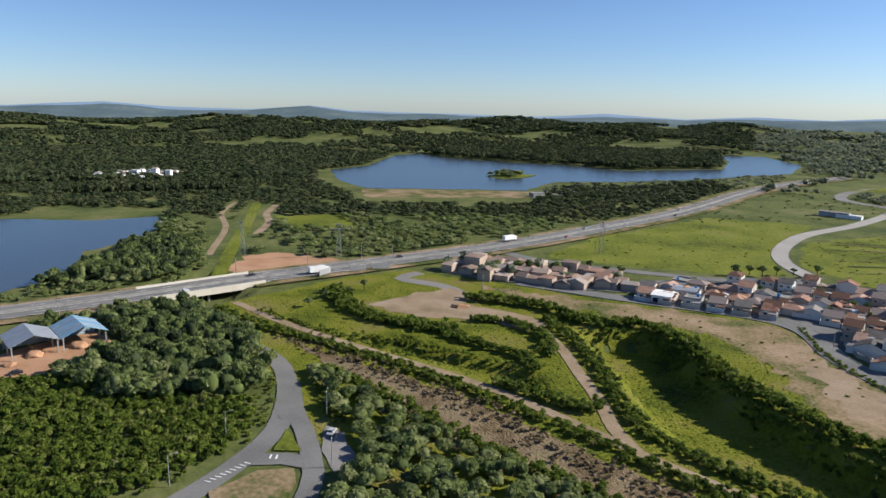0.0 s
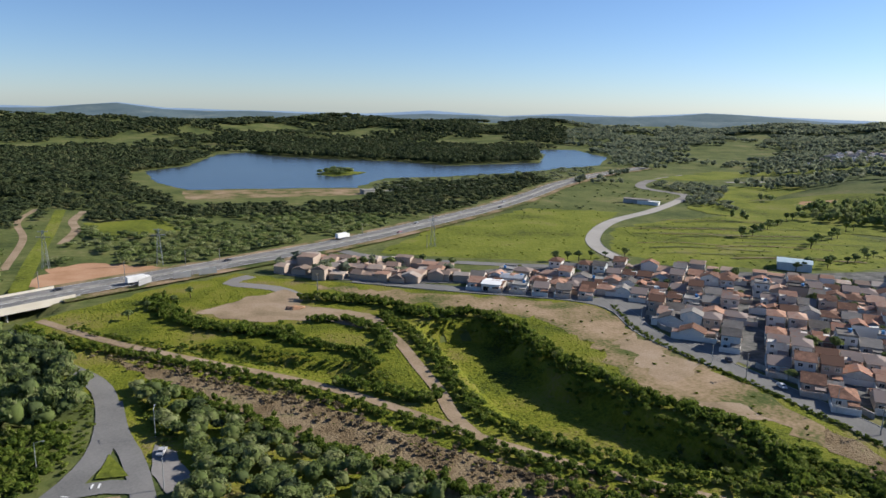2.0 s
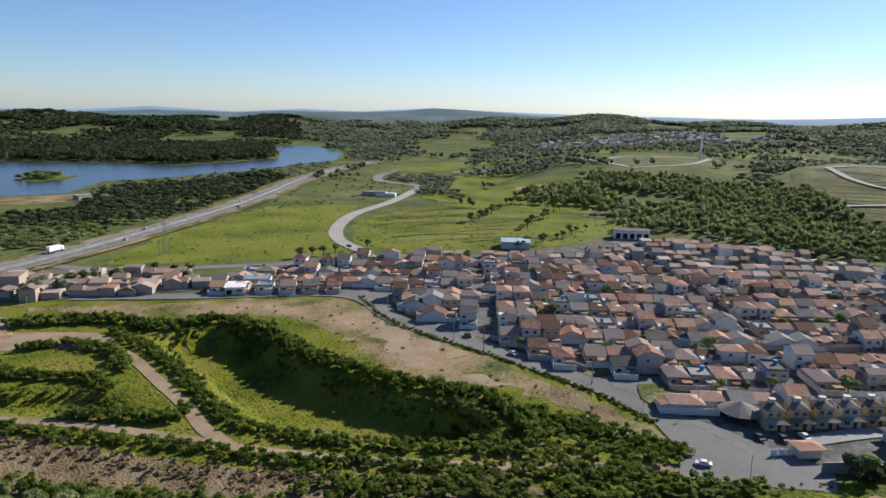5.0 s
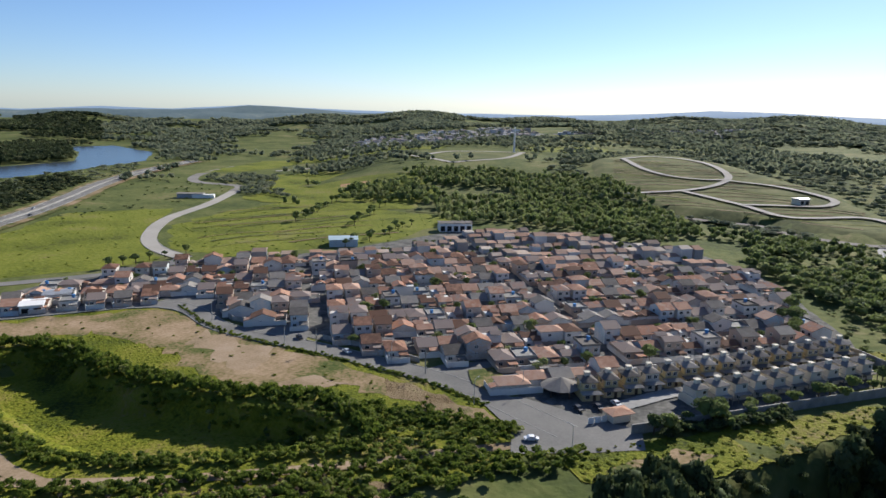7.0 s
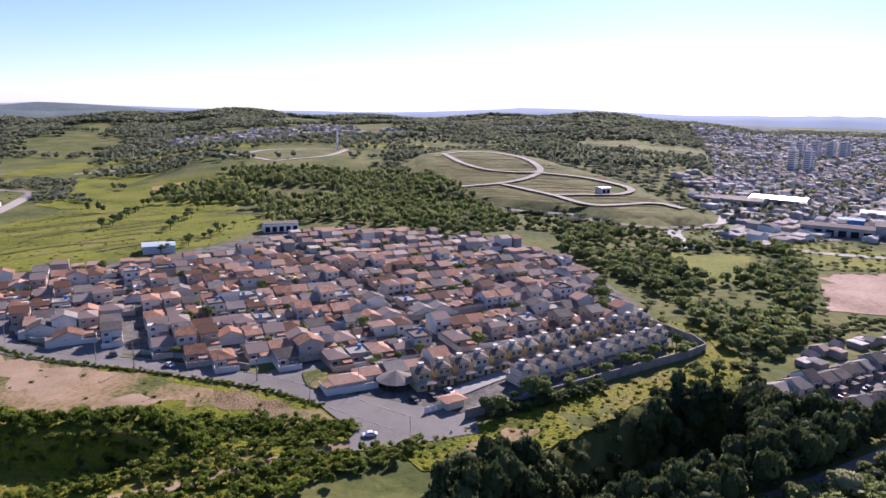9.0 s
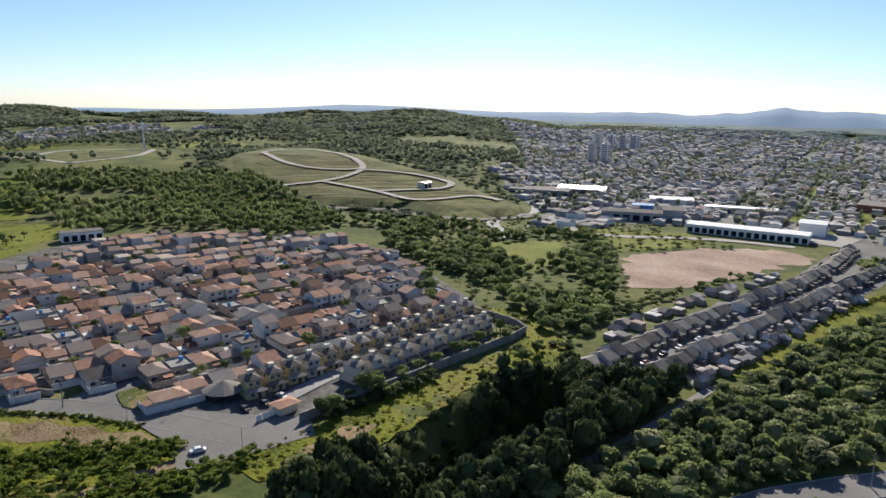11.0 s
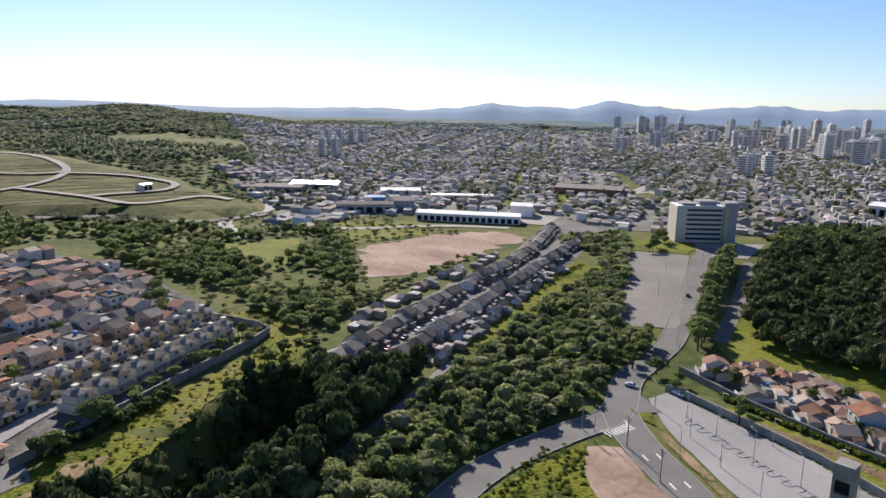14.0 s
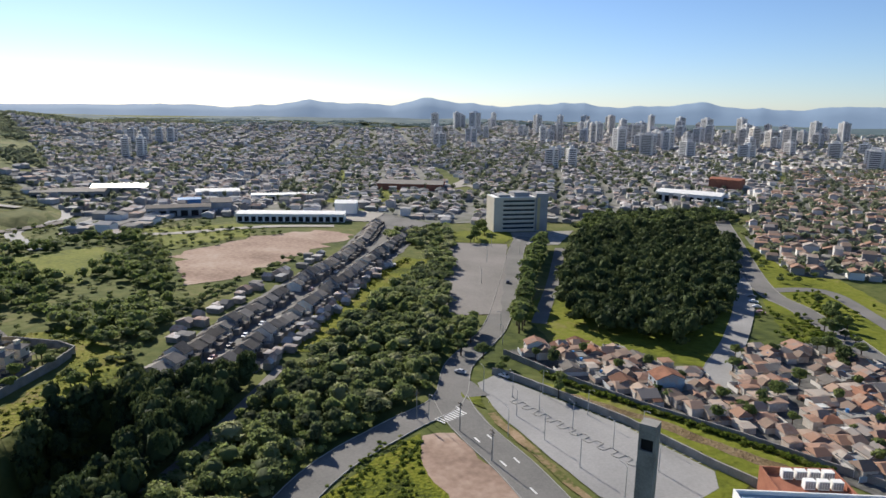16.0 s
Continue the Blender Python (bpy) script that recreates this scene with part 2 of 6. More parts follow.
# ---- mesh helpers ----
class MB:
    """Collects vertices and faces with material numbers."""

    def __init__(self):
        self.v, self.f, self.m = [], [], []

    def add(self, vs, fs, mi=0):
        o = len(self.v)
        self.v += vs
        self.f += [tuple(i + o for i in f) for f in fs]
        self.m += [mi] * len(fs)
        return self

    def box(self, x0, x1, y0, y1, z0, z1, mi=0):
        return self.add([(x0, y0, z0), (x1, y0, z0), (x1, y1, z0), (x0, y1, z0), (x0, y0, z1), (x1, y0, z1), (x1, y1, z1), (x0, y1, z1)],
                        [(3, 2, 1, 0), (4, 5, 6, 7), (0, 1, 5, 4), (1, 2, 6, 5), (2, 3, 7, 6), (3, 0, 4, 7)], mi)

    def bar(self, a, b, w, z0, z1, mi=0):
        """An upright slab of width w along the plan line a-b."""
        a, b = Vector(a[:2]), Vector(b[:2])
        n = (b - a).normalized()
        n = Vector((-n.y, n.x)) * w / 2
        q = [a - n, b - n, b + n, a + n]
        return self.add([(p.x, p.y, z) for z in (z0, z1) for p in q], [(3, 2, 1, 0), (4, 5, 6, 7), (0, 1, 5, 4), (1, 2, 6, 5), (2, 3, 7, 6), (3, 0, 4, 7)], mi)

    def gable(self, x0, x1, y0, y1, z, h, t=0.18, mi=0):
        """Two roof slabs with the ridge along x."""
        ym = (y0 + y1) / 2
        for ya in (y0, y1):
            self.add([(x0, ya, z), (x1, ya, z), (x1, ym, z + h), (x0, ym, z + h), (x0, ya, z + t), (x1, ya, z + t), (x1, ym, z + h + t), (x0, ym, z + h + t)],
                     [(3, 2, 1, 0), (4, 5, 6, 7), (0, 1, 5, 4), (1, 2, 6, 5), (2, 3, 7, 6), (3, 0, 4, 7)], mi)
        return self

    def hip(self, x0, x1, y0, y1, z, h, mi=0):
        r = min(x1 - x0, y1 - y0) / 2
        ym, xm = (y0 + y1) / 2, (x0 + x1) / 2
        a, b = ((x0 + r, ym), (x1 - r, ym)) if x1 - x0 >= y1 - y0 else ((xm, y0 + r), (xm, y1 - r))
        c = [(x0, y0), (x1, y0), (x1, y1), (x0, y1)]
        vs = [(*p, z - 0.15) for p in c] + [(*p, z) for p in c] + [(*a, z + h), (*b, z + h)]
        top = [(4, 5, 9, 8), (5, 6, 9), (6, 7, 8, 9), (7, 4, 8)] if x1 - x0 >= y1 - y0 else [(4, 5, 8), (5, 6, 9, 8), (6, 7, 9), (7, 4, 8, 9)]
        return self.add(vs, [(3, 2, 1, 0), (0, 1, 5, 4), (1, 2, 6, 5), (2, 3, 7, 6), (3, 0, 4, 7)] + top, mi)

    def tube(self, pts, radii, n=8, mi=0):
        o = []
        for i, (p, r) in enumerate(zip(pts, radii)):
            d = (Vector(pts[min(i + 1, len(pts) - 1)]) - Vector(pts[max(i - 1, 0)])).normalized()
            u = d.orthogonal().normalized()
            w = d.cross(u)
            o += [tuple(Vector(p) + r * (math.cos(6.2832 * k / n) * u + math.sin(6.2832 * k / n) * w)) for k in range(n)]
        fs = [(i * n + k, i * n + (k + 1) % n, (i + 1) * n + (k + 1) % n, (i + 1) * n + k) for i in range(len(pts) - 1) for k in range(n)]
        return self.add(o, fs + [tuple(range(n))[::-1], tuple(range((len(pts) - 1) * n, len(pts) * n))], mi)

    def obj(self, name, mats, parent=None, label=""):
        me = bpy.data.meshes.new(name)
        me.from_pydata(self.v, [], self.f)
        for k in mats:
            me.materials.append(M[k])
        me.polygons.foreach_set("material_index", self.m)
        me.update()
        ob = new(name, me)
        ob.parent = parent
        return tagged(ob, label)


def root(name, label, category, group=""):
    return tagged(new(name), label, category, group)


def big_mesh(name, V, T, material, tint=None, smooth=False):
    """A mesh object from arrays of vertices and triangles."""
    me = bpy.data.meshes.new(name)
    me.vertices.add(len(V))
    me.vertices.foreach_set("co", np.asarray(V, np.float32).ravel())
    me.loops.add(3 * len(T))
    me.loops.foreach_set("vertex_index", np.asarray(T, np.int32).ravel())
    me.polygons.add(len(T))
    me.polygons.foreach_set("loop_start", np.arange(0, 3 * len(T), 3, dtype=np.int32))
    me.polygons.foreach_set("use_smooth", np.full(len(T), smooth))
    if tint is not None:
        me.attributes.new("tint", "FLOAT", "POINT").data.foreach_set("value", np.asarray(tint, np.float32))
    me.materials.append(material)
    me.update(calc_edges=True)
    me.validate()
    return new(name, me)


def inside(poly, x, y):
    x, y = np.asarray(x, float), np.asarray(y, float)
    r = np.zeros(x.shape, bool)
    for (ax, ay), (bx, by) in zip(poly, poly[1:] + poly[:1]):
        c = (ay > y) != (by > y)
        r ^= c & (x < (bx - ax) * (y - ay) / ((by - ay) or 1e-9) + ax)
    return r


def edge_distance(line, x, y):
    x, y = np.asarray(x, float), np.asarray(y, float)
    d = np.full(x.shape, 1e9)
    for (ax, ay), (bx, by) in zip(line, line[1:]):
        ux, uy = bx - ax, by - ay
        k = np.clip(((x - ax) * ux + (y - ay) * uy) / (ux * ux + uy * uy + 1e-9), 0, 1)
        d = np.minimum(d, np.hypot(x - ax - k * ux, y - ay - k * uy))
    return d


def spline(pts, step=6.0):
    """A smooth plan line through the points."""
    p = [Vector(q) for q in pts]
    p = [2 * p[0] - p[1]] + p + [2 * p[-1] - p[-2]]
    out = []
    for a, b, c, d in zip(p, p[1:], p[2:], p[3:]):
        n = max(1, int((c - b).length / step))
        for i in range(n):
            t = i / n
            out.append(0.5 * (2 * b + (c - a) * t + (2 * a - 5 * b + 4 * c - d) * t * t + (3 * b - a - 3 * c + d) * t ** 3))
    return [(q.x, q.y) for q in out + [p[-2]]]


# ---- plan ----
HOLLOW = [(57, 270), (74, 272), (86, 270), (92, 252), (93, 230), (96, 208), (103, 190), (108, 177), (115, 164), (121, 152), (122, 140), (116, 133), (88, 147), (70, 166), (63, 190), (62, 222)]
TERRACE = [(-36, 262), (-12, 258), (4, 243), (20, 235), (32, 225), (42, 198), (20, 214), (-2, 232), (-30, 250)]
HOLLOW_DROP, TERRACE_DROP, HILL_RISE, GORGE_DROP = 7.6, 3.0, 6.0, 28.0
GORGE = [(85, 24), (88, 62), (118, 56), (140, 48), (166, 46), (190, 38), (210, 24), (224, 12), (231, -4), (210, -9), (190, -9), (168, 1), (153, 11), (138, 24)]
HILL = [(582, 33), (565, 44), (545, 78), (556, 127), (575, 147), (570, 179), (568, 227), (560, 290), (780, 415), (903, 427), (942, 361), (850, 270), (790, 211), (715, 120), (640, 66), (602, 33)]


def ease(v):
    v = np.clip(v, 0, 1)
    return v * v * (3 - 2 * v)


def gz(x, y):
    """Height of the ground."""
    x, y = np.asarray(x, float), np.asarray(y, float)
    r = np.hypot(x, y)
    s = np.clip((r - 1350) / 1100, 0, 1)
    s = s * s * (3 - 2 * s)
    n = np.sin(x / 310 + 1.3) * np.sin(y / 270 + 0.4) + 0.6 * np.sin(x / 140 + y / 190) + 0.4 * np.sin(x / 97 - y / 83 + 2)
    a = np.degrees(np.arctan2(x, y))
    z = s * (14 + 11 * n)
    z = z + ease((a - 38) / 10) * ease((90 - a) / 7) * 22 * ease((r - 560) / 330)
    z = z + ease((a - 46) / 10) * ease((86 - a) / 10) * ease((r - 950) / 600) * (12 + 6 * n)
    z = z + ease((58 - a) / 14) * ease((a + 90) / 20) * ease((r - 1400) / 900) * (10 + 8 * n)
    z = z * (1 - 0.8 * ease((r - 2500) / 600))
    k = np.where(inside(HILL, x, y), np.clip(edge_distance(HILL + HILL[:1], x, y) / 12, 0, 1), 0.0)
    z = z + HILL_RISE * k * k * (3 - 2 * k)
    u, v = (x + 118) * 0.62 - (y - 327) * 0.78, (x + 118) * 0.78 + (y - 327) * 0.62
    kd = np.clip((30 - np.abs(u)) / 12, 0, 1) * np.clip((17 - np.abs(v)) / 7, 0, 1)
    z = z - 5.0 * kd * kd * (3 - 2 * kd)
    for poly, drop, band in ((HOLLOW, HOLLOW_DROP, 4.0), (TERRACE, TERRACE_DROP, 4.0)):
        near = (np.abs(x - 40) < 160) & (np.abs(y - 210) < 120)
        d = edge_distance(poly + poly[:1], x, y)
        k = np.where(inside(poly, x, y), np.clip(d / band, 0, 1), 0.0)
        z = z - np.where(near, drop * k * k * (3 - 2 * k), 0)
    k = np.where(inside(GORGE, x, y), np.clip(edge_distance(GORGE + GORGE[:1], x, y) / 17, 0, 1), 0.0)
    return z - GORGE_DROP * k * k * (3 - 2 * k)


layer = [0]


def lift(up):
    """A height of its own for each laid surface."""
    layer[0] += 1
    return up + 0.0013 * layer[0]


def cover(name, poly, key, up=0.06, jitter=1.0, step=5.0, label="", relief=0.0):
    """A patch of ground cover with an uneven edge, laid on the ground."""
    up = lift(up)
    pts = []
    for a, b in zip(poly, poly[1:] + poly[:1]):
        a, b = Vector(a), Vector(b)
        n = max(1, int((b - a).length / step))
        for i in range(n):
            q = a.lerp(b, i / n)
            pts.append((q.x + jitter * noise.noise((q.x * 0.13, q.y * 0.13, 1)) * 2, q.y + jitter * noise.noise((q.x * 0.13, q.y * 0.13, 7)) * 2))
    bm = bmesh.new()
    vs = [bm.verts.new((*p, 0)) for p in pts]
    es = [bm.edges.new((a, b)) for a, b in zip(vs, vs[1:] + vs[:1])]
    bmesh.ops.triangle_fill(bm, use_beauty=True, edges=es)
    if relief:
        for _ in range(5):
            long = [e for e in bm.edges if e.calc_length() > relief]
            if not long:
                break
            bmesh.ops.subdivide_edges(bm, edges=long, cuts=1)
            bmesh.ops.triangulate(bm, faces=[f for f in bm.faces if len(f.verts) > 3])
    co = np.array([v.co[:] for v in bm.verts])
    zz = gz(co[:, 0], co[:, 1]) + up
    for v, z in zip(bm.verts, zz):
        v.co.z = z
    for f in bm.faces:
        if f.normal.z < 0:
            f.normal_flip()
    me = bpy.data.meshes.new(name)
    for f in bm.faces:
        f.smooth = True
    bm.to_mesh(me)
    bm.free()
    me.materials.append(M[key])
    return tagged(new(name, me), label, kind="structure")


def road(name, pts, width, key="asphalt", up=0.12, label="", step=6.0, z=0.0, kerbs=False, level=False):
    """A strip of even width along a smooth line."""
    up = lift(up)
    line = spline(pts, step)
    L, R = [], []
    for i, p in enumerate(line):
        a, b = Vector(line[max(i - 1, 0)]), Vector(line[min(i + 1, len(line) - 1)])
        n = (b - a).normalized()
        n = Vector((-n.y, n.x)) * width / 2
        L.append((p[0] + n.x, p[1] + n.y))
        R.append((p[0] - n.x, p[1] - n.y))
    zs = gz(*np.array(line).T) * (0 if level else 1) + up + z
    mb = MB()
    k = len(line)
    mb.add([(*p, h) for p, h in zip(L, zs)] + [(*p, h) for p, h in zip(R, zs)], [(i, k + i, k + i + 1, i + 1) for i in range(k - 1)])
    if kerbs:
        for side in (L, R):
            for a, b, h in zip(side, side[1:], zs):
                mb.bar(a, b, 0.25, h - 0.1, h + 0.15, 1)
    return tagged(mb.obj(name, [key, "kerb"]), label, kind="structure")


def scatter(poly, s, seed, jit=0.45, avoid=()):
    """Uneven points inside a plan polygon."""
    rng = np.random.RandomState(seed)
    P = np.array(poly, float)
    (x0, y0), (x1, y1) = P.min(0), P.max(0)
    X, Y = np.meshgrid(np.arange(x0, x1, s), np.arange(y0, y1, s))
    X = X.ravel() + rng.uniform(-jit, jit, X.size) * s
    Y = Y.ravel() + rng.uniform(-jit, jit, Y.size) * s
    keep = inside(poly, X, Y)
    for line, w in avoid:
        keep &= edge_distance(line, X, Y) > w
    return np.stack([X[keep], Y[keep]], 1)

# ---- ground sheet, water, fields ----
U = np.linspace(-1, 1, 350)
AX = 4950 / math.sinh(4.2) * np.sinh(4.2 * U)
GX, GY = np.meshgrid(AX, AX)
gv = np.stack([GX.ravel(), GY.ravel(), gz(GX.ravel(), GY.ravel())], 1)
NEAR = [(-100, 300), (-60, 345), (-20, 372), (30, 345), (92, 312), (131, 293), (145, 283), (147, 247), (150, 208), (158, 165), (162, 121), (158, 90), (140, 88),
        (110, 100), (60, 130), (20, 135), (-20, 150), (-48, 200), (-70, 240)]
nk = inside(NEAR, gv[:, 0], gv[:, 1]) & (edge_distance(NEAR + NEAR[:1], gv[:, 0], gv[:, 1]) > 5)
gv[nk, 2] -= 2.5
hk = inside(HILL, gv[:, 0], gv[:, 1]) & (edge_distance(HILL + HILL[:1], gv[:, 0], gv[:, 1]) > 12)
gv[hk, 2] -= 2.5
gi = np.arange(350 * 350).reshape(350, 350)
q0, q1, q2, q3 = gi[:-1, :-1].ravel(), gi[:-1, 1:].ravel(), gi[1:, 1:].ravel(), gi[1:, :-1].ravel()
tagged(big_mesh("ground", gv, np.concatenate([np.stack([q0, q1, q2], 1), np.stack([q0, q2, q3], 1)]), M["ground"], smooth=True),
       "rolling green and dry pasture land reaching the horizon", kind="structure")

HIGHWAY = [(-420, 110), (-300, 195), (-187, 276), (-147, 304), (-101, 341), (-46, 379), (43, 443), (141, 534), (208, 602), (265, 671), (337, 762), (436, 863), (560, 960)]
LAKE = [(-158, 956), (-115, 1029), (-89, 1249), (-50, 1304), (13, 1206), (106, 1141), (193, 1104), (262, 1020), (434, 1072), (517, 1258), (550, 1394), (636, 1384),
        (612, 1182), (511, 1015), (330, 905), (222, 860), (135, 846), (90, 753), (9, 751), (-84, 748), (-125, 815)]
POND = [(-520, 500), (-335, 511), (-272, 512), (-222, 537), (-205, 494), (-205, 441), (-216, 404), (-203, 368), (-199, 337), (-207, 310), (-300, 250), (-480, 320)]
GREEN_1 = [(61, 411), (107, 480), (176, 534), (225, 582), (299, 547), (235, 472), (207, 415), (191, 371), (163, 372), (120, 386)]
GREEN_2 = [(252, 471), (319, 501), (402, 518), (421, 404), (439, 345), (330, 317), (296, 324), (222, 352), (212, 397)]
ESTATE = [(95, 323), (106, 357), (146, 362), (176, 352), (227, 347), (264, 325), (290, 318), (383, 310), (433, 245), (442, 165), (408, 109), (352, 70), (310, 43), (262, 26),
          (205, 55), (177, 72), (168, 105), (178, 120), (187, 140), (166, 189), (154, 254), (160, 290)]
FRONT = [(40, 347), (92, 318), (131, 299), (148, 285), (152, 269), (148, 244), (151, 219), (158, 193), (162, 170), (166, 146), (166, 121), (163, 101), (161, 87)]
RED = [(434, -33), (467, -88), (481, -131), (453, -154), (390, -91), (361, -63), (353, -32)]
AVENUE = [(110, -5), (150, -40), (167, -68), (178, -90), (202, -106), (219, -124), (241, -145), (300, -187), (371, -236), (403, -262)]
TERRACE_STREET = [(229, -10), (269, -36), (303, -66), (396, -136), (510, -203), (600, -250)]

cover("water", LAKE, "water", 0.1, 3, 12, "wide calm blue-grey reservoir")
cover("water", POND, "water", 0.1, 2, 8, "calm blue pond beside the highway")
cover("lake_shore", [(-90, 742), (92, 745), (88, 690), (-78, 672)], "dry", 0.05, 1, 10, "grassed dam slope below the reservoir")
cover("island_ground", [(53, 900), (70, 930), (100, 940), (125, 921), (100, 885), (75, 872)], "meadow", 0.4, 3, 6, "low grassy island in the reservoir")
cover("field", GREEN_1, "meadow", 0.06, 3, 8, "bright green grass field")
cover("field", GREEN_2, "meadow", 0.06, 3, 8, "terraced green grass field")
cover("field", [(-135, 550), (-86, 561), (-62, 509), (-109, 492)], "meadow", 0.06, 3, 6, "small green clearing in the woods")
cover("bare_ground", [(-117, 404), (-98, 411), (-54, 394), (-59, 379), (-83, 370), (-113, 349), (-118, 380)], "orange", 0.06, 4, 4, "bare orange earth beside the highway")
road("dirt_track", [(-150, 610), (-146, 560), (-134, 520), (-130, 470)], 6, "earth", 0.1, "pale dirt track through the woods")
road("dirt_track", [(-190, 625), (-183, 560), (-158, 490), (-140, 400)], 4.5, "earth", 0.1, "pale dirt track through the woods")
road("grass_track", [(-170, 620), (-150, 520), (-134, 430), (-118, 350)], 8, "meadow", 0.08, "mown green strip through the woods")

# Near field
cover("near_field", NEAR, "grass", 0.05, 2, 6, "uneven green grass field with shrubs", relief=3.6)
cover("bare_strip", [(9, 349), (55, 324), (103, 303), (144, 281), (145, 247), (149, 208), (152, 177), (156, 153), (158, 121), (154, 98), (147, 105), (147, 134), (141, 165), (120, 178),
                     (117, 200), (120, 231), (112, 268), (80, 290), (41, 310)], "dry", 0.1, 4, 4, "patchy bare earth with thin dry grass", relief=8)
cover("bare_patch", [(118, 173), (124, 178), (140, 172), (143, 160), (132, 163)], "earth", 0.14, 2, 3, "bare pale earth patch")
cover("bare_patch", [(128, 230), (140, 240), (143, 205), (134, 190), (124, 200)], "earth", 0.13, 4, 3, "bare pale earth patch")
cover("bare_patch", [(145, 140), (156, 153), (157, 118), (150, 112)], "brown", 0.13, 2, 3, "bare reddish earth bank beside the street")
cover("gravel_plateau", [(-33, 302), (-12, 325), (5, 334), (12, 324), (11, 307), (25, 298), (39, 289), (44, 276), (34, 267), (19, 284), (-5, 284), (-23, 292)], "earth", 0.16, 1.5, 3, "levelled pale gravel plateau")
road("dirt_track", [(-12, 365), (-22, 352), (0, 338), (10, 322)], 8, "gravel", 0.15, "pale gravel track to the road")
road("dirt_track", [(36, 288), (45, 253), (48, 222), (50, 201), (50, 182), (53, 168)], 4.5, "earth", 0.18, "worn dirt track down the field", z=0.05)
road("dirt_track", [(-95, 303), (-67, 275), (-40, 253), (-16, 235), (4, 220), (23, 203), (42, 182), (56, 165), (73, 148), (91, 133), (110, 118), (130, 105), (146, 93)], 4.0, "earth", 0.2,
     "long worn dirt track along the field")
cover("scrub_strip", [(-55, 250), (-28, 228), (-4, 212), (12, 198), (30, 178), (48, 158), (75, 136), (110, 106), (100, 100), (60, 122), (30, 146), (17, 156), (0, 178), (-18, 201), (-40, 226)],
      "brown", 0.1, 2, 4, "strip of withered brown scrub", relief=6)

# ---- roads ----


def offset_line(pts, d, step=6.0):
    line = spline(pts, step)
    out = []
    for i, p in enumerate(line):
        n = (Vector(line[min(i + 1, len(line) - 1)]) - Vector(line[max(i - 1, 0)])).normalized()
        out.append((p[0] - n.y * d, p[1] + n.x * d))
    return out


VERGE = spline(HIGHWAY, 6)
cut = [i for i, p in enumerate(VERGE) if math.hypot(p[0] + 118, p[1] - 327) < 24]
for piece in (VERGE[:cut[0]], VERGE[cut[-1]:]):
    road("road_verge", piece, 34, "dry", 0.3, "dry grass verge beside the highway", z=0.6, level=True)
for d in (-5.8, 5.8):
    road("road", offset_line(HIGHWAY, d, 20), 9.4, "asphalt", 0.55, "grey asphalt highway carriageway", z=0.7, level=True)
for d in (-9.9, -1.7, 1.7, 9.9):
    road("road_line", offset_line(HIGHWAY, d, 20), 0.3, "line", 0.58, "white painted edge line", z=0.7, level=True)
bar = MB()
hl = spline(HIGHWAY, 8)
for a, b in zip(hl, hl[1:]):
    bar.bar(a, b, 0.7, 0.6, 2.05)
tagged(bar.obj("median_barrier", ["concrete"]), "pale concrete barrier along the highway", kind="structure")
dash = MB()
for d in (-5.8, 5.8):
    ol = offset_line(HIGHWAY, d, 4)
    for i in range(0, len(ol) - 1, 3):
        dash.bar(ol[i], ol[i + 1], 0.22, 1.27, 1.3)
tagged(dash.obj("lane_dashes", ["line"]), "white dashed lane lines", kind="structure")
# bridge
bridge = root("road_bridge", "concrete road bridge with pale parapets over the side road", "bridge")
for d in (-11, 11):
    mb = MB()
    a, b = offset_line([(-140, 309), (-96, 344)], d, 50)[0], offset_line([(-140, 309), (-96, 344)], d, 50)[-1]
    mb.bar(a, b, 0.6, -0.9, 2.3)
    mb.obj("parapet", ["beige"], bridge)
mb = MB()
mb.bar((-142, 308), (-94, 346), 22, -0.6, 1.15)
mb.obj("deck", ["concrete"], bridge)
for k in (0.2, 0.5, 0.8):
    for d in (-8, 0, 8):
        x, y = -140 + 44 * k, 309 + 35 * k
        mb = MB().tube([(x - 0.62 * d, y + 0.78 * d, -6.5), (x - 0.62 * d, y + 0.78 * d, 0.1)], [0.6, 0.6], 10)
        mb.obj("pier", ["concrete"], bridge)

road("road", [(204, 366), (206, 400), (217, 433), (242, 472), (274, 507), (325, 544), (362, 576), (400, 612)], 10, "pale", 0.2, "curving grey asphalt road through the fields", kerbs=True)
road("road", [(400, 612), (430, 650), (420, 720), (470, 790), (560, 850)], 12, "gravel", 0.2, "unpaved road up the slope")
road("road", FRONT, 9.5, "asphalt", 0.2, "grey asphalt street along the estate", kerbs=True)
road("road", [(204, 366), (176, 355), (120, 372), (60, 400), (38, 425)], 8, "asphalt", 0.18, "narrow asphalt street")
cover("street_area", [(148, 292), (172, 296), (170, 278), (158, 262), (148, 262)], "asphalt", 0.26, 0.3, 3, "wide asphalt junction")
cover("street_area", [(152, 228), (158, 200), (172, 212), (166, 235)], "asphalt", 0.26, 0.3, 3, "wide asphalt junction")
cover("street_area", [(140, 92), (152, 100), (163, 122), (172, 110), (174, 84), (176, 72), (166, 66), (151, 80)], "asphalt", 0.28, 0.3, 3, "wide asphalt turning place at the gate")
cover("street_area", [(160, 150), (178, 146), (190, 136), (184, 128), (176, 114), (164, 116)], "asphalt", 0.26, 0.3, 3, "wide asphalt junction")
cover("estate_pavement", ESTATE, "yard", 0.08, 0.5, 8, "grey concrete yards and streets of the estate")

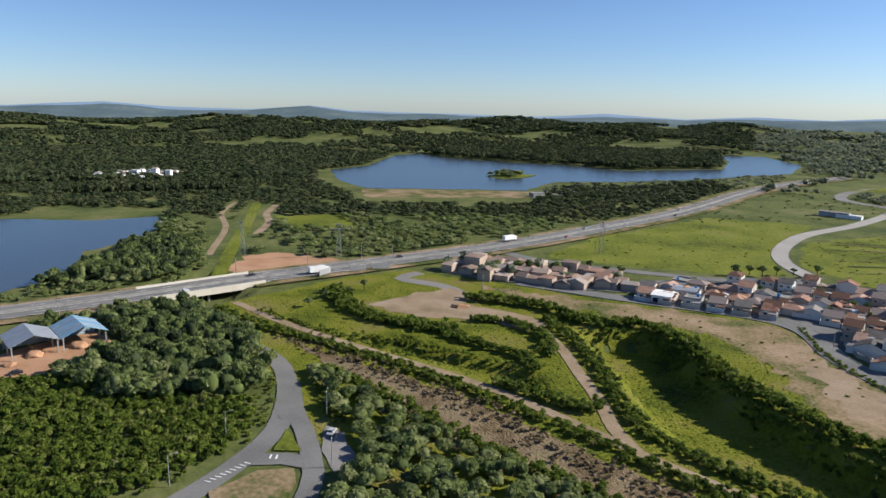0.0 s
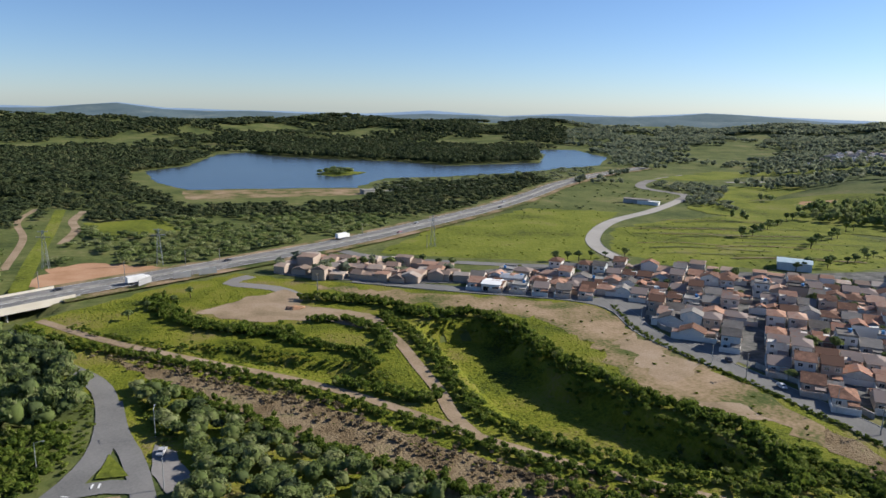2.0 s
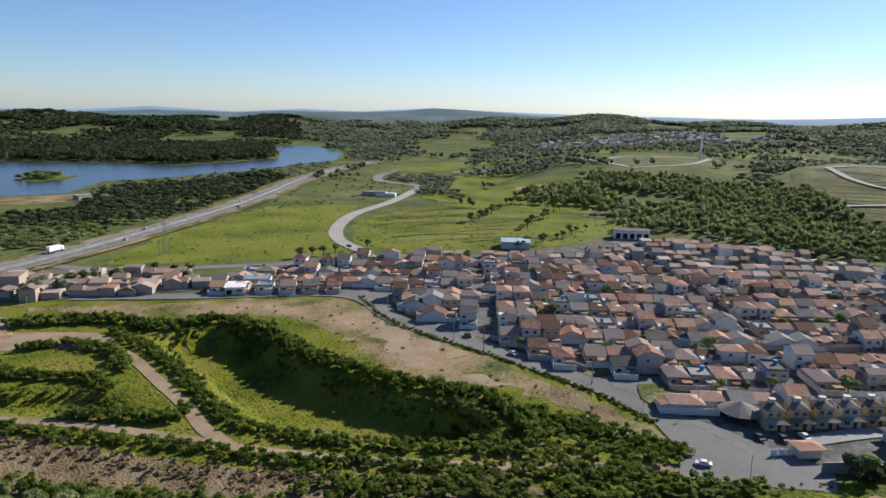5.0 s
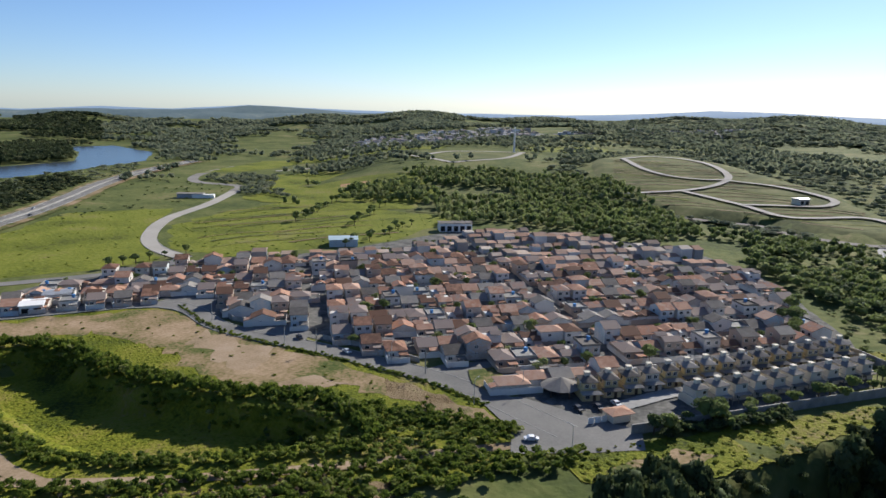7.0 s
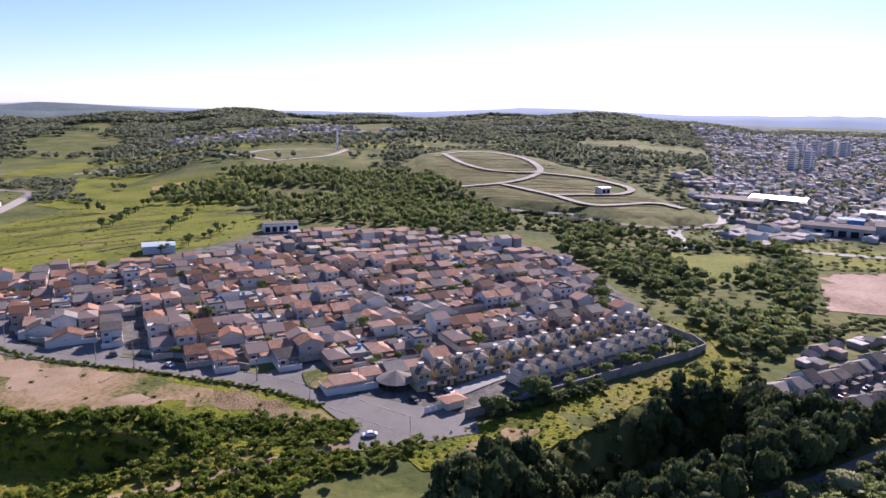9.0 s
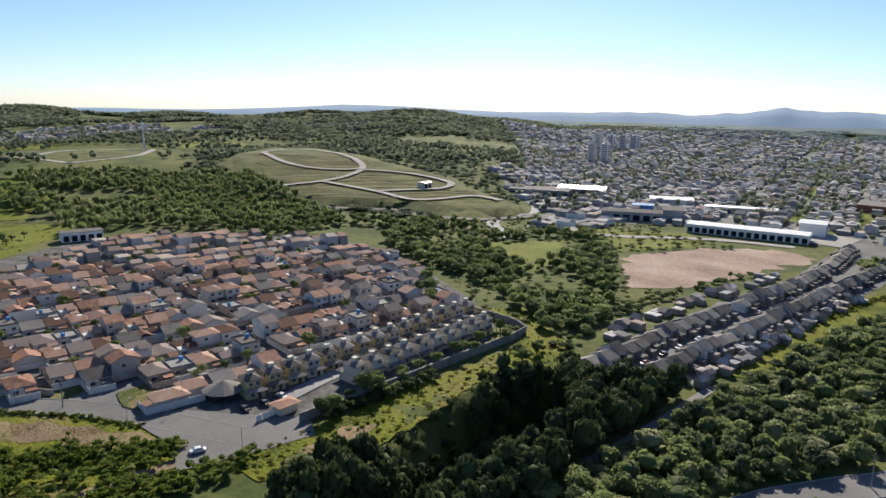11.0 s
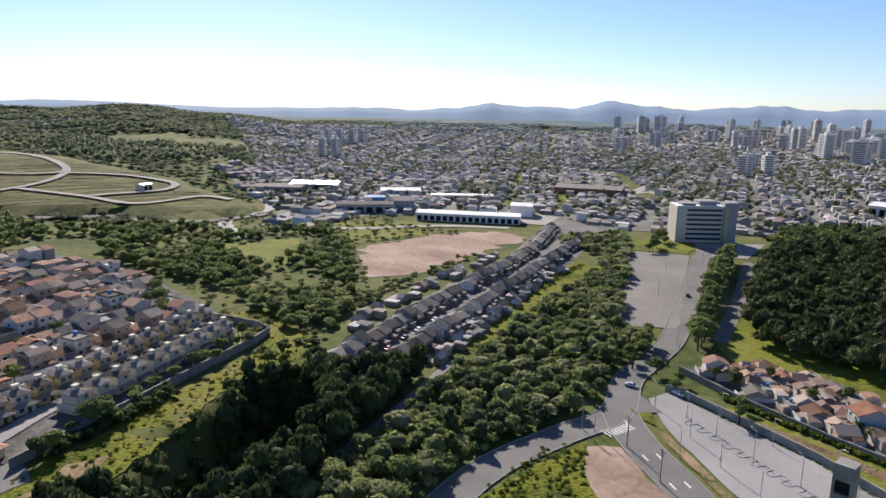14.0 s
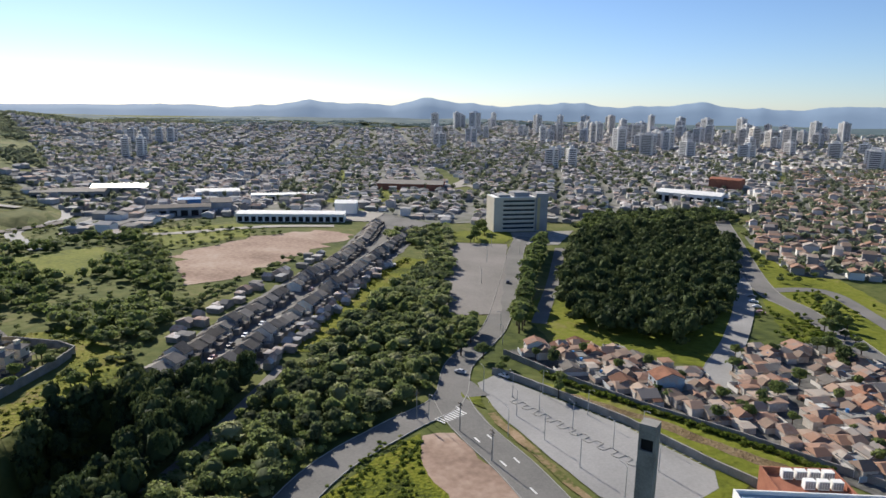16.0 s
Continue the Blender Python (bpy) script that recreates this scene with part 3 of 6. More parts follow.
# road junction beside the woods
road("road", [(-105, 290), (-77, 253), (-58, 230), (-50, 210), (-46, 186), (-47, 172), (-52, 157), (-62, 138), (-80, 115)], 6.6, "asphalt", 0.2, "grey asphalt road with a bend")
road("road", [(-49, 212), (-43, 190), (-38, 178), (-34, 166), (-31, 155), (-31, 140), (-34, 110)], 5.5, "asphalt", 0.22, "grey asphalt branch road")
road("road", [(-50, 161), (-40, 162), (-32, 160)], 6, "asphalt", 0.24, "short asphalt link road")
cover("traffic_island", [(-43, 178), (-36, 166), (-44, 166)], "meadow", 0.34, 0.3, 2, "grassy traffic island")
cover("traffic_island", [(-45, 156), (-36, 157), (-34, 150), (-36, 138), (-50, 138), (-54, 146)], "dry", 0.34, 0.6, 2, "dry grass traffic island")
cover("bare_ground", [(-33, 182), (-27, 176), (-20, 160), (-26, 156), (-31, 166)], "gravel", 0.14, 0.5, 2, "pale paved lay-by")
cover("yard", [(-170, 205), (-153, 240), (-136, 260), (-116, 236), (-128, 219), (-145, 200)], "orange", 0.12, 1.5, 3, "orange earth yard round the sheds")

# right-hand side
road("road", AVENUE, 10, "asphalt", 0.2, "grey asphalt avenue under trees", kerbs=True)
road("road", [(180, -92), (167, -89), (154, -88), (134, -88), (110, -86), (80, -84)], 11, "asphalt", 0.24, "wide grey asphalt avenue", kerbs=True)
cover("zebra_area", [(158, -94), (180, -84), (176, -104), (196, -104), (190, -98)], "asphalt", 0.26, 0.2, 3, "asphalt junction")
zeb = MB()
for i in range(9):
    a = Vector((167.5, -86)) + Vector((0.35, -1)).normalized() * (i - 4) * 1.15
    zeb.bar(a - Vector((1.9, 0.66)), a + Vector((1.9, 0.66)), 0.55, 0.3, 0.33)
tagged(zeb.obj("zebra_crossing", ["line"]), "white zebra crossing stripes", kind="structure")
CARPARK = [(186, -105), (190, -114), (169, -120.5), (142, -129), (112, -133), (106, -128), (102, -110), (106, -104), (115, -99), (139, -99), (165, -100)]
cover("lawn", [(113, -135), (104, -136), (92, -110), (98, -100), (106, -103), (103, -112), (107, -127)], "meadow", 0.18, 0.4, 3, "small lawn beside the car park")
cover("car_park", CARPARK, "paving", 0.22, 0.2, 4, "grey paved empty car park")
cover("verge", [(168, -98), (186, -104), (190, -100), (176, -95)], "meadow", 0.24, 0.4, 2, "grassy verge beside the car park")
cover("verge", [(165, -99.2), (139, -98.2), (115, -97), (90, -98), (90, -94.5), (139, -95.3), (165, -96.5)], "dry", 0.22, 0.4, 2, "dry grass verge with kerb")
cover("slope", [(179, -125), (151, -141), (122, -152), (100, -160), (90, -142), (113, -134.6), (145, -130.6), (171, -122)], "meadow", 0.2, 0.4, 3, "grassy bank above the car park wall")
cover("slope", [(170, -126.5), (151, -137), (122, -147), (100, -154), (97, -150), (120, -143), (149, -134), (168, -125)], "brown", 0.24, 1.2, 3, "brown withered bank")
cover("bare_ground", [(161, -74), (158, -82), (122, -83), (100, -82), (100, -66), (130, -66), (146, -67)], "red", 0.14, 1.0, 3, "bare pinkish earth lot")
cover("verge", [(141, -38), (158, -66), (163, -74), (146, -68), (128, -66), (110, -60), (105, -20)], "grass", 0.12, 1.0, 3, "green grass verge")
cover("parade_ground", [(403, -203), (383, -236), (250, -152), (258, -125), (310, -152)], "gravel", 0.2, 0.8, 6, "large bare gravel parking ground")
road("road", [(232, -160), (290, -208), (360, -262)], 6.5, "asphalt", 0.2, "narrow asphalt drive beside the trees")
cover("forecourt", [(380, -240), (420, -262), (410, -310), (370, -268)], "concrete", 0.18, 0.6, 5, "pale paved forecourt")
cover("lawn", [(405, -205), (440, -225), (430, -262), (405, -256), (388, -236)], "meadow", 0.16, 0.8, 5, "green lawn before the office block")
cover("field", [(250, -160), (300, -230), (290, -330), (205, -250), (165, -190), (200, -150)], "meadow", 0.05, 2, 6, "green verge at the wood's edge")
road("road", [(430, -480), (331, -388), (237, -302), (201, -284), (166, -265), (130, -240), (90, -205)], 11, "asphalt", 0.22, "grey dual road curving past the wood", kerbs=True)
road("road", [(233, -297), (219, -325), (181, -305), (150, -285), (110, -262)], 8, "asphalt", 0.24, "grey slip road")
cover("lawn", [(240, -300), (320, -385), (300, -400), (190, -330), (120, -275), (150, -230), (185, -250)], "meadow", 0.1, 1, 6, "green roadside lawn")
road("road", [(150, -178), (162, -188), (184, -222), (228, -278), (300, -350)], 9, "paving", 0.2, "pale paved road beside the wood", kerbs=True)
cover("street_area", [(209, -128), (209, -159), (162, -183), (176, -216), (168, -258), (120, -235), (80, -180), (70, -165), (103, -156), (125, -152), (150, -141), (184, -132)], "yard", 0.12, 0.5, 5,
      "concrete yards of the housing quarter")

# valley and hillside
for poly, key in (([(374, 559), (440, 600), (520, 585), (570, 520), (520, 440), (440, 400), (402, 440)], "meadow"), ([(430, 395), (520, 430), (580, 400), (530, 330), (450, 320)], "lots"), ([(410, 620), (450, 640), (520, 720), (600, 700), (560, 620), (470, 600)], "meadow"),
                  ([(470, 800), (640, 900), (800, 860), (900, 740), (830, 700), (650, 830), (560, 780)], "meadow"), ([(900, 620), (1000, 640), (1080, 560), (1000, 480), (920, 540)], "meadow"), ([(1080, 420), (1220, 460), (1300, 380), (1200, 280), (1100, 320)], "meadow"),
                  ([(470, 545), (500, 560), (515, 535), (490, 520)], "orange")):
    cover("field", poly, key, 0.3, 6, 14, "open grass slope on the hillside" if key != "orange" else "bare orange earth on the hillside", relief=24)
cover("bare_ground", RED, "red", 0.1, 5, 8, "levelled reddish earth building ground")
cover("field", [(530, -18), (524, -90), (478, -90), (443, -32), (480, -10)], "meadow", 0.12, 4, 8, "rough green and brown plot")
cover("field", [(454, 63), (469, 6), (431, 2), (375, 17), (382, 27)], "meadow", 0.1, 3, 6, "green clearing among trees")
cover("grass_slope", [(297, 39), (303, 19), (257, -2), (233, -4), (227, 14), (212, 28), (182, 38), (160, 50), (140, 72), (146, 82), (176, 65), (202, 48), (250, 18), (262, 16), (275, 18), (288, 32)],
      "grass", 0.12, 1.5, 4, "bright green grass slope below the wall")
cover("bare_patch", [(158, 66), (172, 58), (176, 50), (160, 56), (148, 68)], "dry", 0.17, 1.5, 3, "dry patch on the slope")
road("road", TERRACE_STREET, 7, "asphalt", 0.2, "narrow street between terraced houses")
road("road", [(285, -50), (308, -62), (335, -75)], 7, "asphalt", 0.19, "short cross street")
cover("terrace_ground", [(212, -12), (232, -2), (262, -20), (290, -38), (400, -124), (500, -182), (560, -205), (560, -250), (470, -222), (362, -144), (252, -64), (224, -40)], "asphalt", 0.07, 1, 6, "concrete yards of the terraces")
cover("grass_strip", [(243, -50), (300, -88), (354, -142), (372, -156), (358, -172), (284, -107), (233, -68)], "grass", 0.14, 1, 4, "bright green bank below the terraces")
road("dirt_track", [(227, -50), (200, -32), (176, -15), (160, -2)], 3.5, "gravel", 0.16, "pale path through the trees")

cover("hill_field", HILL, "lots", 0.25, 3, 15, "terraced lots of dry and green grass", relief=18)
rl = random.Random(31)
for k, q in enumerate(range(586, 880, 13)):
    w = math.radians
    arc = [(math.sin(w(a)) * (q + 5 * math.sin(a * 0.6 + k)), math.cos(w(a)) * (q + 5 * math.sin(a * 0.6 + k))) for a in range(58, 88, 2)]
    run = [p for p in arc if inside(HILL, [p[0]], [p[1]])[0] and edge_distance(HILL + HILL[:1], [p[0]], [p[1]])[0] > 8]
    i = 0
    while i < len(run) - 2:
        n = rl.randint(3, 6)
        if len(run[i:i + n]) > 1:
            road("terrace_edge", run[i:i + n], rl.uniform(2.0, 4.5), ("brown", "meadow", "earth", "brown")[(k + i) % 4], 0.5, "low terraced bank on the hillside", step=9)
        i += n
road("embankment", [(577, 30), (561, 43), (541, 78), (552, 128), (569, 149), (564, 179), (562, 227)], 11, "roof_grey", 0.9, "dark cut embankment below the lots", step=6)
LOOP = [[(802, 380), (865, 374), (864, 332), (816, 281), (758, 240), (717, 225), (675, 229), (643, 245), (618, 266), (589, 288)], [(802, 380), (736, 326), (707, 280), (710, 240), (723, 226)],
        [(644, 240), (617, 180), (588, 133), (620, 89), (606, 62)], [(717, 222), (713, 177), (694, 138), (673, 118), (647, 124), (630, 157), (617, 180)]]
for pts in LOOP:
    road("dirt_track", pts, 7.5, "pale", 1.3, "pale unpaved estate road on the hillside", step=8)
for pts in ([(560, 760), (640, 745), (704, 676), (660, 537)], [(698, 628), (797, 659), (845, 621), (873, 574)], [(660, 537), (760, 530), (873, 574)]):
    road("dirt_track", pts, 9, "pale", 0.4, "pale unpaved estate road on the hillside", step=12)
cover("field", [(560, 760), (640, 740), (704, 676), (660, 545), (760, 535), (873, 574), (800, 700), (650, 820)], "lots", 0.12, 5, 12, "dry grass lots on the hill")
road("road", [(470, 40), (540, 60), (600, 30), (680, 40), (800, 60)], 10, "paving", 0.3, "grey road below the embankment", step=12)

cover("street_area", [(521, 32), (522, -3), (555, -26), (666, -49), (702, -16), (623, 2)], "pale", 0.32, 2, 8, "wide pale road junction in the valley")
for pts, w in (([(619, -109), (758, -133), (958, -168), (1156, -217)], 16), ([(600, -30), (619, -109), (617, -176)], 10), ([(666, -49), (800, -60), (1000, -40), (1300, -60)], 13), ([(758, -133), (780, -230), (760, -330)], 9),
               ([(522, 10), (500, -30), (505, -100), (490, -150)], 9), ([(860, -80), (900, -300), (880, -420)], 9), ([(1000, -40), (1040, -330)], 9), ([(641, -281), (607, -307), (613, -341), (649, -366), (694, -373), (684, -345), (641, -281)], 12),
               ([(684, -345), (780, -420), (900, -470)], 12), ([(613, -341), (540, -390), (470, -440)], 12)):
    road("road", pts, w, "pale", 0.34, "pale street through the town", step=12)
cover("car_park", [(529, -133), (497, -184), (533, -206), (572, -184), (581, -139)], "pale", 0.3, 1, 8, "pale paved lot beside the warehouse")
for poly in ([(617, -176), (595, -207), (600, -251), (662, -285), (733, -284), (692, -234)], [(649, -366), (558, -367), (605, -398), (667, -393)], [(1023, -290), (827, -250), (724, -240), (724, -252), (857, -282), (1023, -310)]):
    cover("field", poly, "meadow", 0.36, 3, 8, "green open ground between the town blocks")

# ---- distant ranges ----
SKYLINE = [(-60, -0.4), (-32, -0.45), (-26, -0.1), (-22, -0.42), (-15.7, -0.55), (-11, -0.2), (-7.7, -0.6), (7.7, -0.75), (12.8, -0.42), (19, -0.7), (24, -0.5), (29, -0.62), (34.5, -0.25),
           (43, -0.55), (60, -0.62), (66, -0.4), (71, -0.08), (77, -0.2), (84, -0.42), (95, -0.2), (100, -0.05), (104, 0.1), (108, 0.32), (112, 0.22), (115, 0.55), (118, 0.35), (123, 0.3), (128, 0.4),
           (134, 0.55), (140, 0.4), (149, 0.45), (165, 0.3), (300, -0.4)]
az = np.arange(-60, 300, 0.25)


def hill_range(r, prof, key, name, label, rough=8.0, seed=0):
    rng = np.random.RandomState(seed)
    h = prof + sum(rough / (k + 1) * np.sin(np.radians(az) * (9 + 13 * k) + rng.uniform(0, 6)) for k in range(5))
    rows_ = [(r, -20 + 0 * h), (r + 160, 0.5 * h + 6 * np.sin(np.radians(az) * 70)), (r + 330, h), (r + 480, 0.4 * h)]
    V = np.concatenate([np.stack([np.sin(np.radians(az)) * q, np.cos(np.radians(az)) * q, z], 1) for q, z in rows_])
    n = len(az)
    I = np.arange(n - 1)
    T = np.concatenate([np.concatenate([np.stack([j * n + I, j * n + I + 1, (j + 1) * n + I + 1], 1), np.stack([j * n + I, (j + 1) * n + I + 1, (j + 1) * n + I], 1)]) for j in range(3)])
    tagged(big_mesh(name, V, T, M[key], smooth=True), label, kind="structure")
    return lambda a, q: np.interp(q, [r, r + 160, r + 330], [-20, 0.5 * np.interp(a, az, h), np.interp(a, az, h)])


sk = np.interp(az, [a for a, _ in SKYLINE], [e for _, e in SKYLINE])
crags = np.clip((az - 88) / 14, 0, 1) * 0.62 * (46 * np.abs(np.sin(np.radians(az) * 17 + 0.4)) + 22 * np.abs(np.sin(np.radians(az) * 41)) + 9 * np.abs(np.sin(np.radians(az) * 97 + 1)) - 26)
# Haze on these ridges is painted by their glowing blue materials.
hill_range(4380, 90 + 4700 * np.tan(np.radians(sk)) - crags, "hill3", "backdrop", "mountain range on the horizon with pale blue painted haze", 2.5, 1)
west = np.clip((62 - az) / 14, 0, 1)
hill_range(3500, 90 + 3800 * np.tan(np.radians(np.where(az < 62, sk - 0.12, -0.75))) - 26 * (1 - west), "hill2", "backdrop", "wooded ridge with haze painted into its colour", 5.0, 2)
hill_range(2900, 90 - 3230 * math.tan(radians(0.85)) - 26 * (1 - west), "hill2", "backdrop", "wooded ridge with pale fields and painted haze", 7.0, 3)

# ---- vegetation ----
def ico(sub, seed, rough):
    bm = bmesh.new()
    bmesh.ops.create_icosphere(bm, subdivisions=sub, radius=1)
    V = np.array([v.co * (1 + rough * noise.noise(v.co * 1.7 + Vector((seed * 3.1, 0, 0)))) for v in bm.verts])
    T = np.array([[v.index for v in f.verts] for f in bm.faces])
    bm.free()
    return V, T


def crown(seed, leaves, size, flat=0.75, core=2):
    """Crown of unit radius: an uneven core with many small leaf clumps round several lobes."""
    rng = np.random.RandomState(seed)
    V, T = ico(core, seed, 0.5)
    V = V * np.array([0.62, 0.62, 0.62 * flat])
    lobes = rng.normal(size=(9, 3))
    lobes /= np.linalg.norm(lobes, axis=1)[:, None]
    lobes = lobes * np.array([0.58, 0.58, 0.5 * flat])
    lobes[:, 2] = np.abs(lobes[:, 2]) * 1.1 - 0.12
    c = lobes[rng.randint(0, 9, leaves)]
    d = rng.normal(size=(leaves, 3))
    d /= np.linalg.norm(d, axis=1)[:, None]
    d[:, 2] = np.where(d[:, 2] < -0.35, -d[:, 2], d[:, 2])
    p = c + d * np.array([0.42, 0.42, 0.38 * flat]) * rng.uniform(0.75, 1.08, leaves)[:, None]
    a = rng.normal(size=(leaves, 3)) * 0.8 + np.cross(d, rng.normal(size=(leaves, 3)))
    a /= np.linalg.norm(a, axis=1)[:, None]
    b = np.cross(a, d + rng.normal(size=(leaves, 3)) * 0.5)
    b /= np.linalg.norm(b, axis=1)[:, None] + 1e-9
    s = size * rng.uniform(0.6, 1.3, leaves)[:, None]
    L = np.stack([p + a * s, p - 0.5 * a * s + 0.87 * b * s, p - 0.5 * a * s - 0.87 * b * s], 1).reshape(-1, 3)
    return np.concatenate([V, L]), np.concatenate([T, np.arange(3 * leaves).reshape(-1, 3) + len(V)])


CROWNS = [crown(k, 250, 0.165, (0.7, 0.85, 0.95, 0.65)[k % 4]) for k in range(8)]
BUSHES = [crown(40 + k, 110, 0.2, 0.8, 1) for k in range(6)]
SHRUBS = [crown(50 + k, 56, 0.27, 0.8, 1) for k in range(6)]
CLUMPS = [crown(60 + k, 34, 0.3, 0.9, 1) for k in range(8)]
DOTS = [crown(80 + k, 9, 0.5, 0.9, 1) for k in range(8)]


def mass(name, pts, protos, material, radius, height, label, seed=0, lift=0.9, trunks=False, base=None, zs=None):
    """Many crowns joined into one object."""
    rng = np.random.RandomState(seed)
    Vs, Ts, tint, o = [], [], [], 0
    pts = np.asarray(pts)
    if not len(pts):
        return
    z = gz(pts[:, 0], pts[:, 1]) if zs is None else zs
    for (x, y), g in zip(pts, z):
        V, T = protos[rng.randint(len(protos))]
        r, a = rng.uniform(*radius), rng.uniform(0, 6.28)
        h = rng.uniform(*height)
        ca, sa_ = math.cos(a), math.sin(a)
        W = np.stack([(V[:, 0] * ca - V[:, 1] * sa_) * r + x, (V[:, 0] * sa_ + V[:, 1] * ca) * r + y, V[:, 2] * h * 0.55 + g + h * lift * 0.6], 1)
        Vs.append(W)
        Ts.append(T + o)
        o += len(W)
        tint.append(np.full(len(W), np.clip(rng.normal(0.5, 0.3), -0.2, 1.2)))
        if trunks:
            Vs.append(np.array([(x - 0.2, y - 0.2, g - 0.2), (x + 0.25, y, g - 0.2), (x, y + 0.25, g - 0.2), (x, y, g + h * 0.8)]))
            Ts.append(np.array([(0, 1, 3), (1, 2, 3), (2, 0, 3)]) + o)
            o += 4
            tint.append(np.full(4, -1.0))
    return tagged(big_mesh(name, np.concatenate(Vs), np.concatenate(Ts), M[material], np.concatenate(tint), smooth=True), label, kind="stuff")


def tree_proto(k, r, h):
    t = root("tree", "broadleaf tree with a dense green crown", "tree", "broadleaf trees")
    rng = random.Random(k)
    mb = MB().tube([(0, 0, -0.3), (0.1, 0.05, h * 0.3), (0.05, 0.15, h * 0.6), (0, 0.1, h * 0.8)], [0.32, 0.24, 0.17, 0.08], 7)
    for i in range(4):
        a = i * 1.6 + rng.random()
        mb.tube([(0.05, 0.05, h * (0.3 + 0.08 * i)), (math.cos(a) * r * 0.3, math.sin(a) * r * 0.3, h * 0.6), (math.cos(a) * r * 0.6, math.sin(a) * r * 0.6, h * 0.72)], [0.13, 0.09, 0.04], 5)
    mb.obj("trunk", ["bark"], t)
    V, T = CROWNS[k % len(CROWNS)]
    ob = big_mesh("crown", V * np.array([r, r, h * 0.42]) + np.array([0, 0, h * 0.66]), T, M["leaf"], np.full(len(V), 0.5))
    ob.parent = t
    return t


TREES = [tree_proto(k, (3.6, 3.0, 4.2, 2.4, 3.3, 4.6)[k], (7.5, 6.5, 8.5, 6.5, 9.0, 8.0)[k]) for k in range(6)]
placed = [0]


def plant(x, y, s=1.0, k=None):
    rng = random.Random(int(x * 31 + y * 17))
    k = rng.randrange(6) if k is None else k
    m = pose(x, y, float(gz(x, y)), 0, 0, rng.uniform(0, 360)) @ Matrix.Scale(s * rng.uniform(0.85, 1.15), 4)
    if placed[0] < 6 and not TREES[k].get("set"):
        TREES[k].matrix_basis = m
        TREES[k]["set"] = 1
        placed[0] += 1
        return TREES[k]
    t = TREES[k]
    return_copy = copy_thing(t, Matrix.Identity(4))
    return_copy.matrix_basis = m
    return return_copy


hw_avoid = [(HIGHWAY, 20)]
FOREST_L_ = [(-150, 285), (-118, 300), (-100, 279), (-77, 256), (-62, 231), (-57, 212), (-61, 197), (-100, 194), (-126, 213), (-112, 236), (-134, 264)]
W_NW = [(-190, 300), (-101, 362), (-8, 422), (88, 507), (265, 692), (337, 785), (330, 850), (222, 800), (135, 780), (95, 690), (82, 640), (-72, 622), (-100, 700), (-145, 800), (-175, 940),
        (-120, 1030), (-95, 1250), (-300, 1400), (-800, 1250), (-900, 600), (-335, 525), (-222, 548), (-195, 441), (-193, 368), (-200, 312)]
clear = [[(-135, 550), (-86, 561), (-62, 509), (-109, 492)], [(-117, 404), (-98, 411), (-54, 394), (-59, 379), (-83, 370), (-113, 349), (-118, 380)], [(-330, 400), (-225, 545), (-225, 580), (-330, 575)]]
lines = [([(-153, 610), (-140, 540), (-128, 470)], 7), ([(-190, 625), (-178, 560), (-160, 480), (-135, 400)], 6), ([(-170, 620), (-152, 520), (-130, 400), (-118, 350)], 10)]


def without(pts, polys):
    k = np.ones(len(pts), bool)
    for p in polys:
        k &= ~inside(p, pts[:, 0], pts[:, 1])
    return pts[k]


pts = without(scatter(W_NW, 7.5, 1, avoid=hw_avoid + lines), clear)
rr = np.hypot(pts[:, 0], pts[:, 1])
gap = np.sin(pts[:, 0] / 23) * np.sin(pts[:, 1] / 31) + 0.5 * np.sin(pts[:, 0] / 9 + pts[:, 1] / 11)
mass("woodland", pts[(rr < 560) & (gap < 0.75)], BUSHES, "leaf", (2.6, 5.0), (2.5, 5.5), "dense dark green woodland beyond the highway", 2)
mass("woodland", pts[(rr >= 560) & (rr < 850) & (gap < 0.9)], CLUMPS, "wood_nw", (3.0, 5.6), (3, 5.5), "dense dark green woodland", 3)
far = pts[rr >= 850]
mass("woodland", far[::2], CLUMPS, "wood_nw", (6, 10), (5, 9), "distant dark green woodland", 4)
PEN = [(13, 1215), (106, 1150), (193, 1112), (262, 1030), (434, 1082), (505, 1258), (530, 1380), (350, 1500), (100, 1450), (-45, 1330)]
mass("woodland", scatter(PEN, 11, 5), CLUMPS, "wood_nw", (5, 9), (9, 15), "wooded headland rising from the lake", 5)
mass("woodland", scatter([(60, 902), (75, 925), (98, 925), (105, 905), (85, 885)], 7, 6), BUSHES, "leaf", (4, 6), (6, 11), "clump of trees on the island", 6)
VALLEY = [(374, 559), (490, 591), (576, 553), (614, 482), (660, 406), (650, 318), (551, 218), (514, 181), (439, 249), (437, 309), (401, 325), (414, 397), (379, 457), (351, 483)]
vp = scatter(VALLEY, 7, 7)
vn = np.sin(vp[:, 0] / 19 + 2) + np.sin(vp[:, 1] / 23) + 0.7 * np.sin(vp[:, 0] / 7 + vp[:, 1] / 9)
va = np.degrees(np.arctan2(vp[:, 0], vp[:, 1]))
mass("woodland", vp[vn > 1.4 - 0.14 * (va - 38)], CLUMPS + BUSHES, "leaf", (2.4, 4.6), (6, 12), "dark woods in the valley behind the estate", 7)
foot = scatter([(432, 60), (470, 130), (440, 175), (438, 240), (470, 255), (522, 225), (505, 150), (520, 70)], 6.5, 9)
mass("woodland", foot[np.sin(foot[:, 0] / 11) + np.sin(foot[:, 1] / 14) > -0.5], BUSHES, "leaf", (2.4, 4.4), (5, 10), "dark trees between the estate and the hillside", 9)
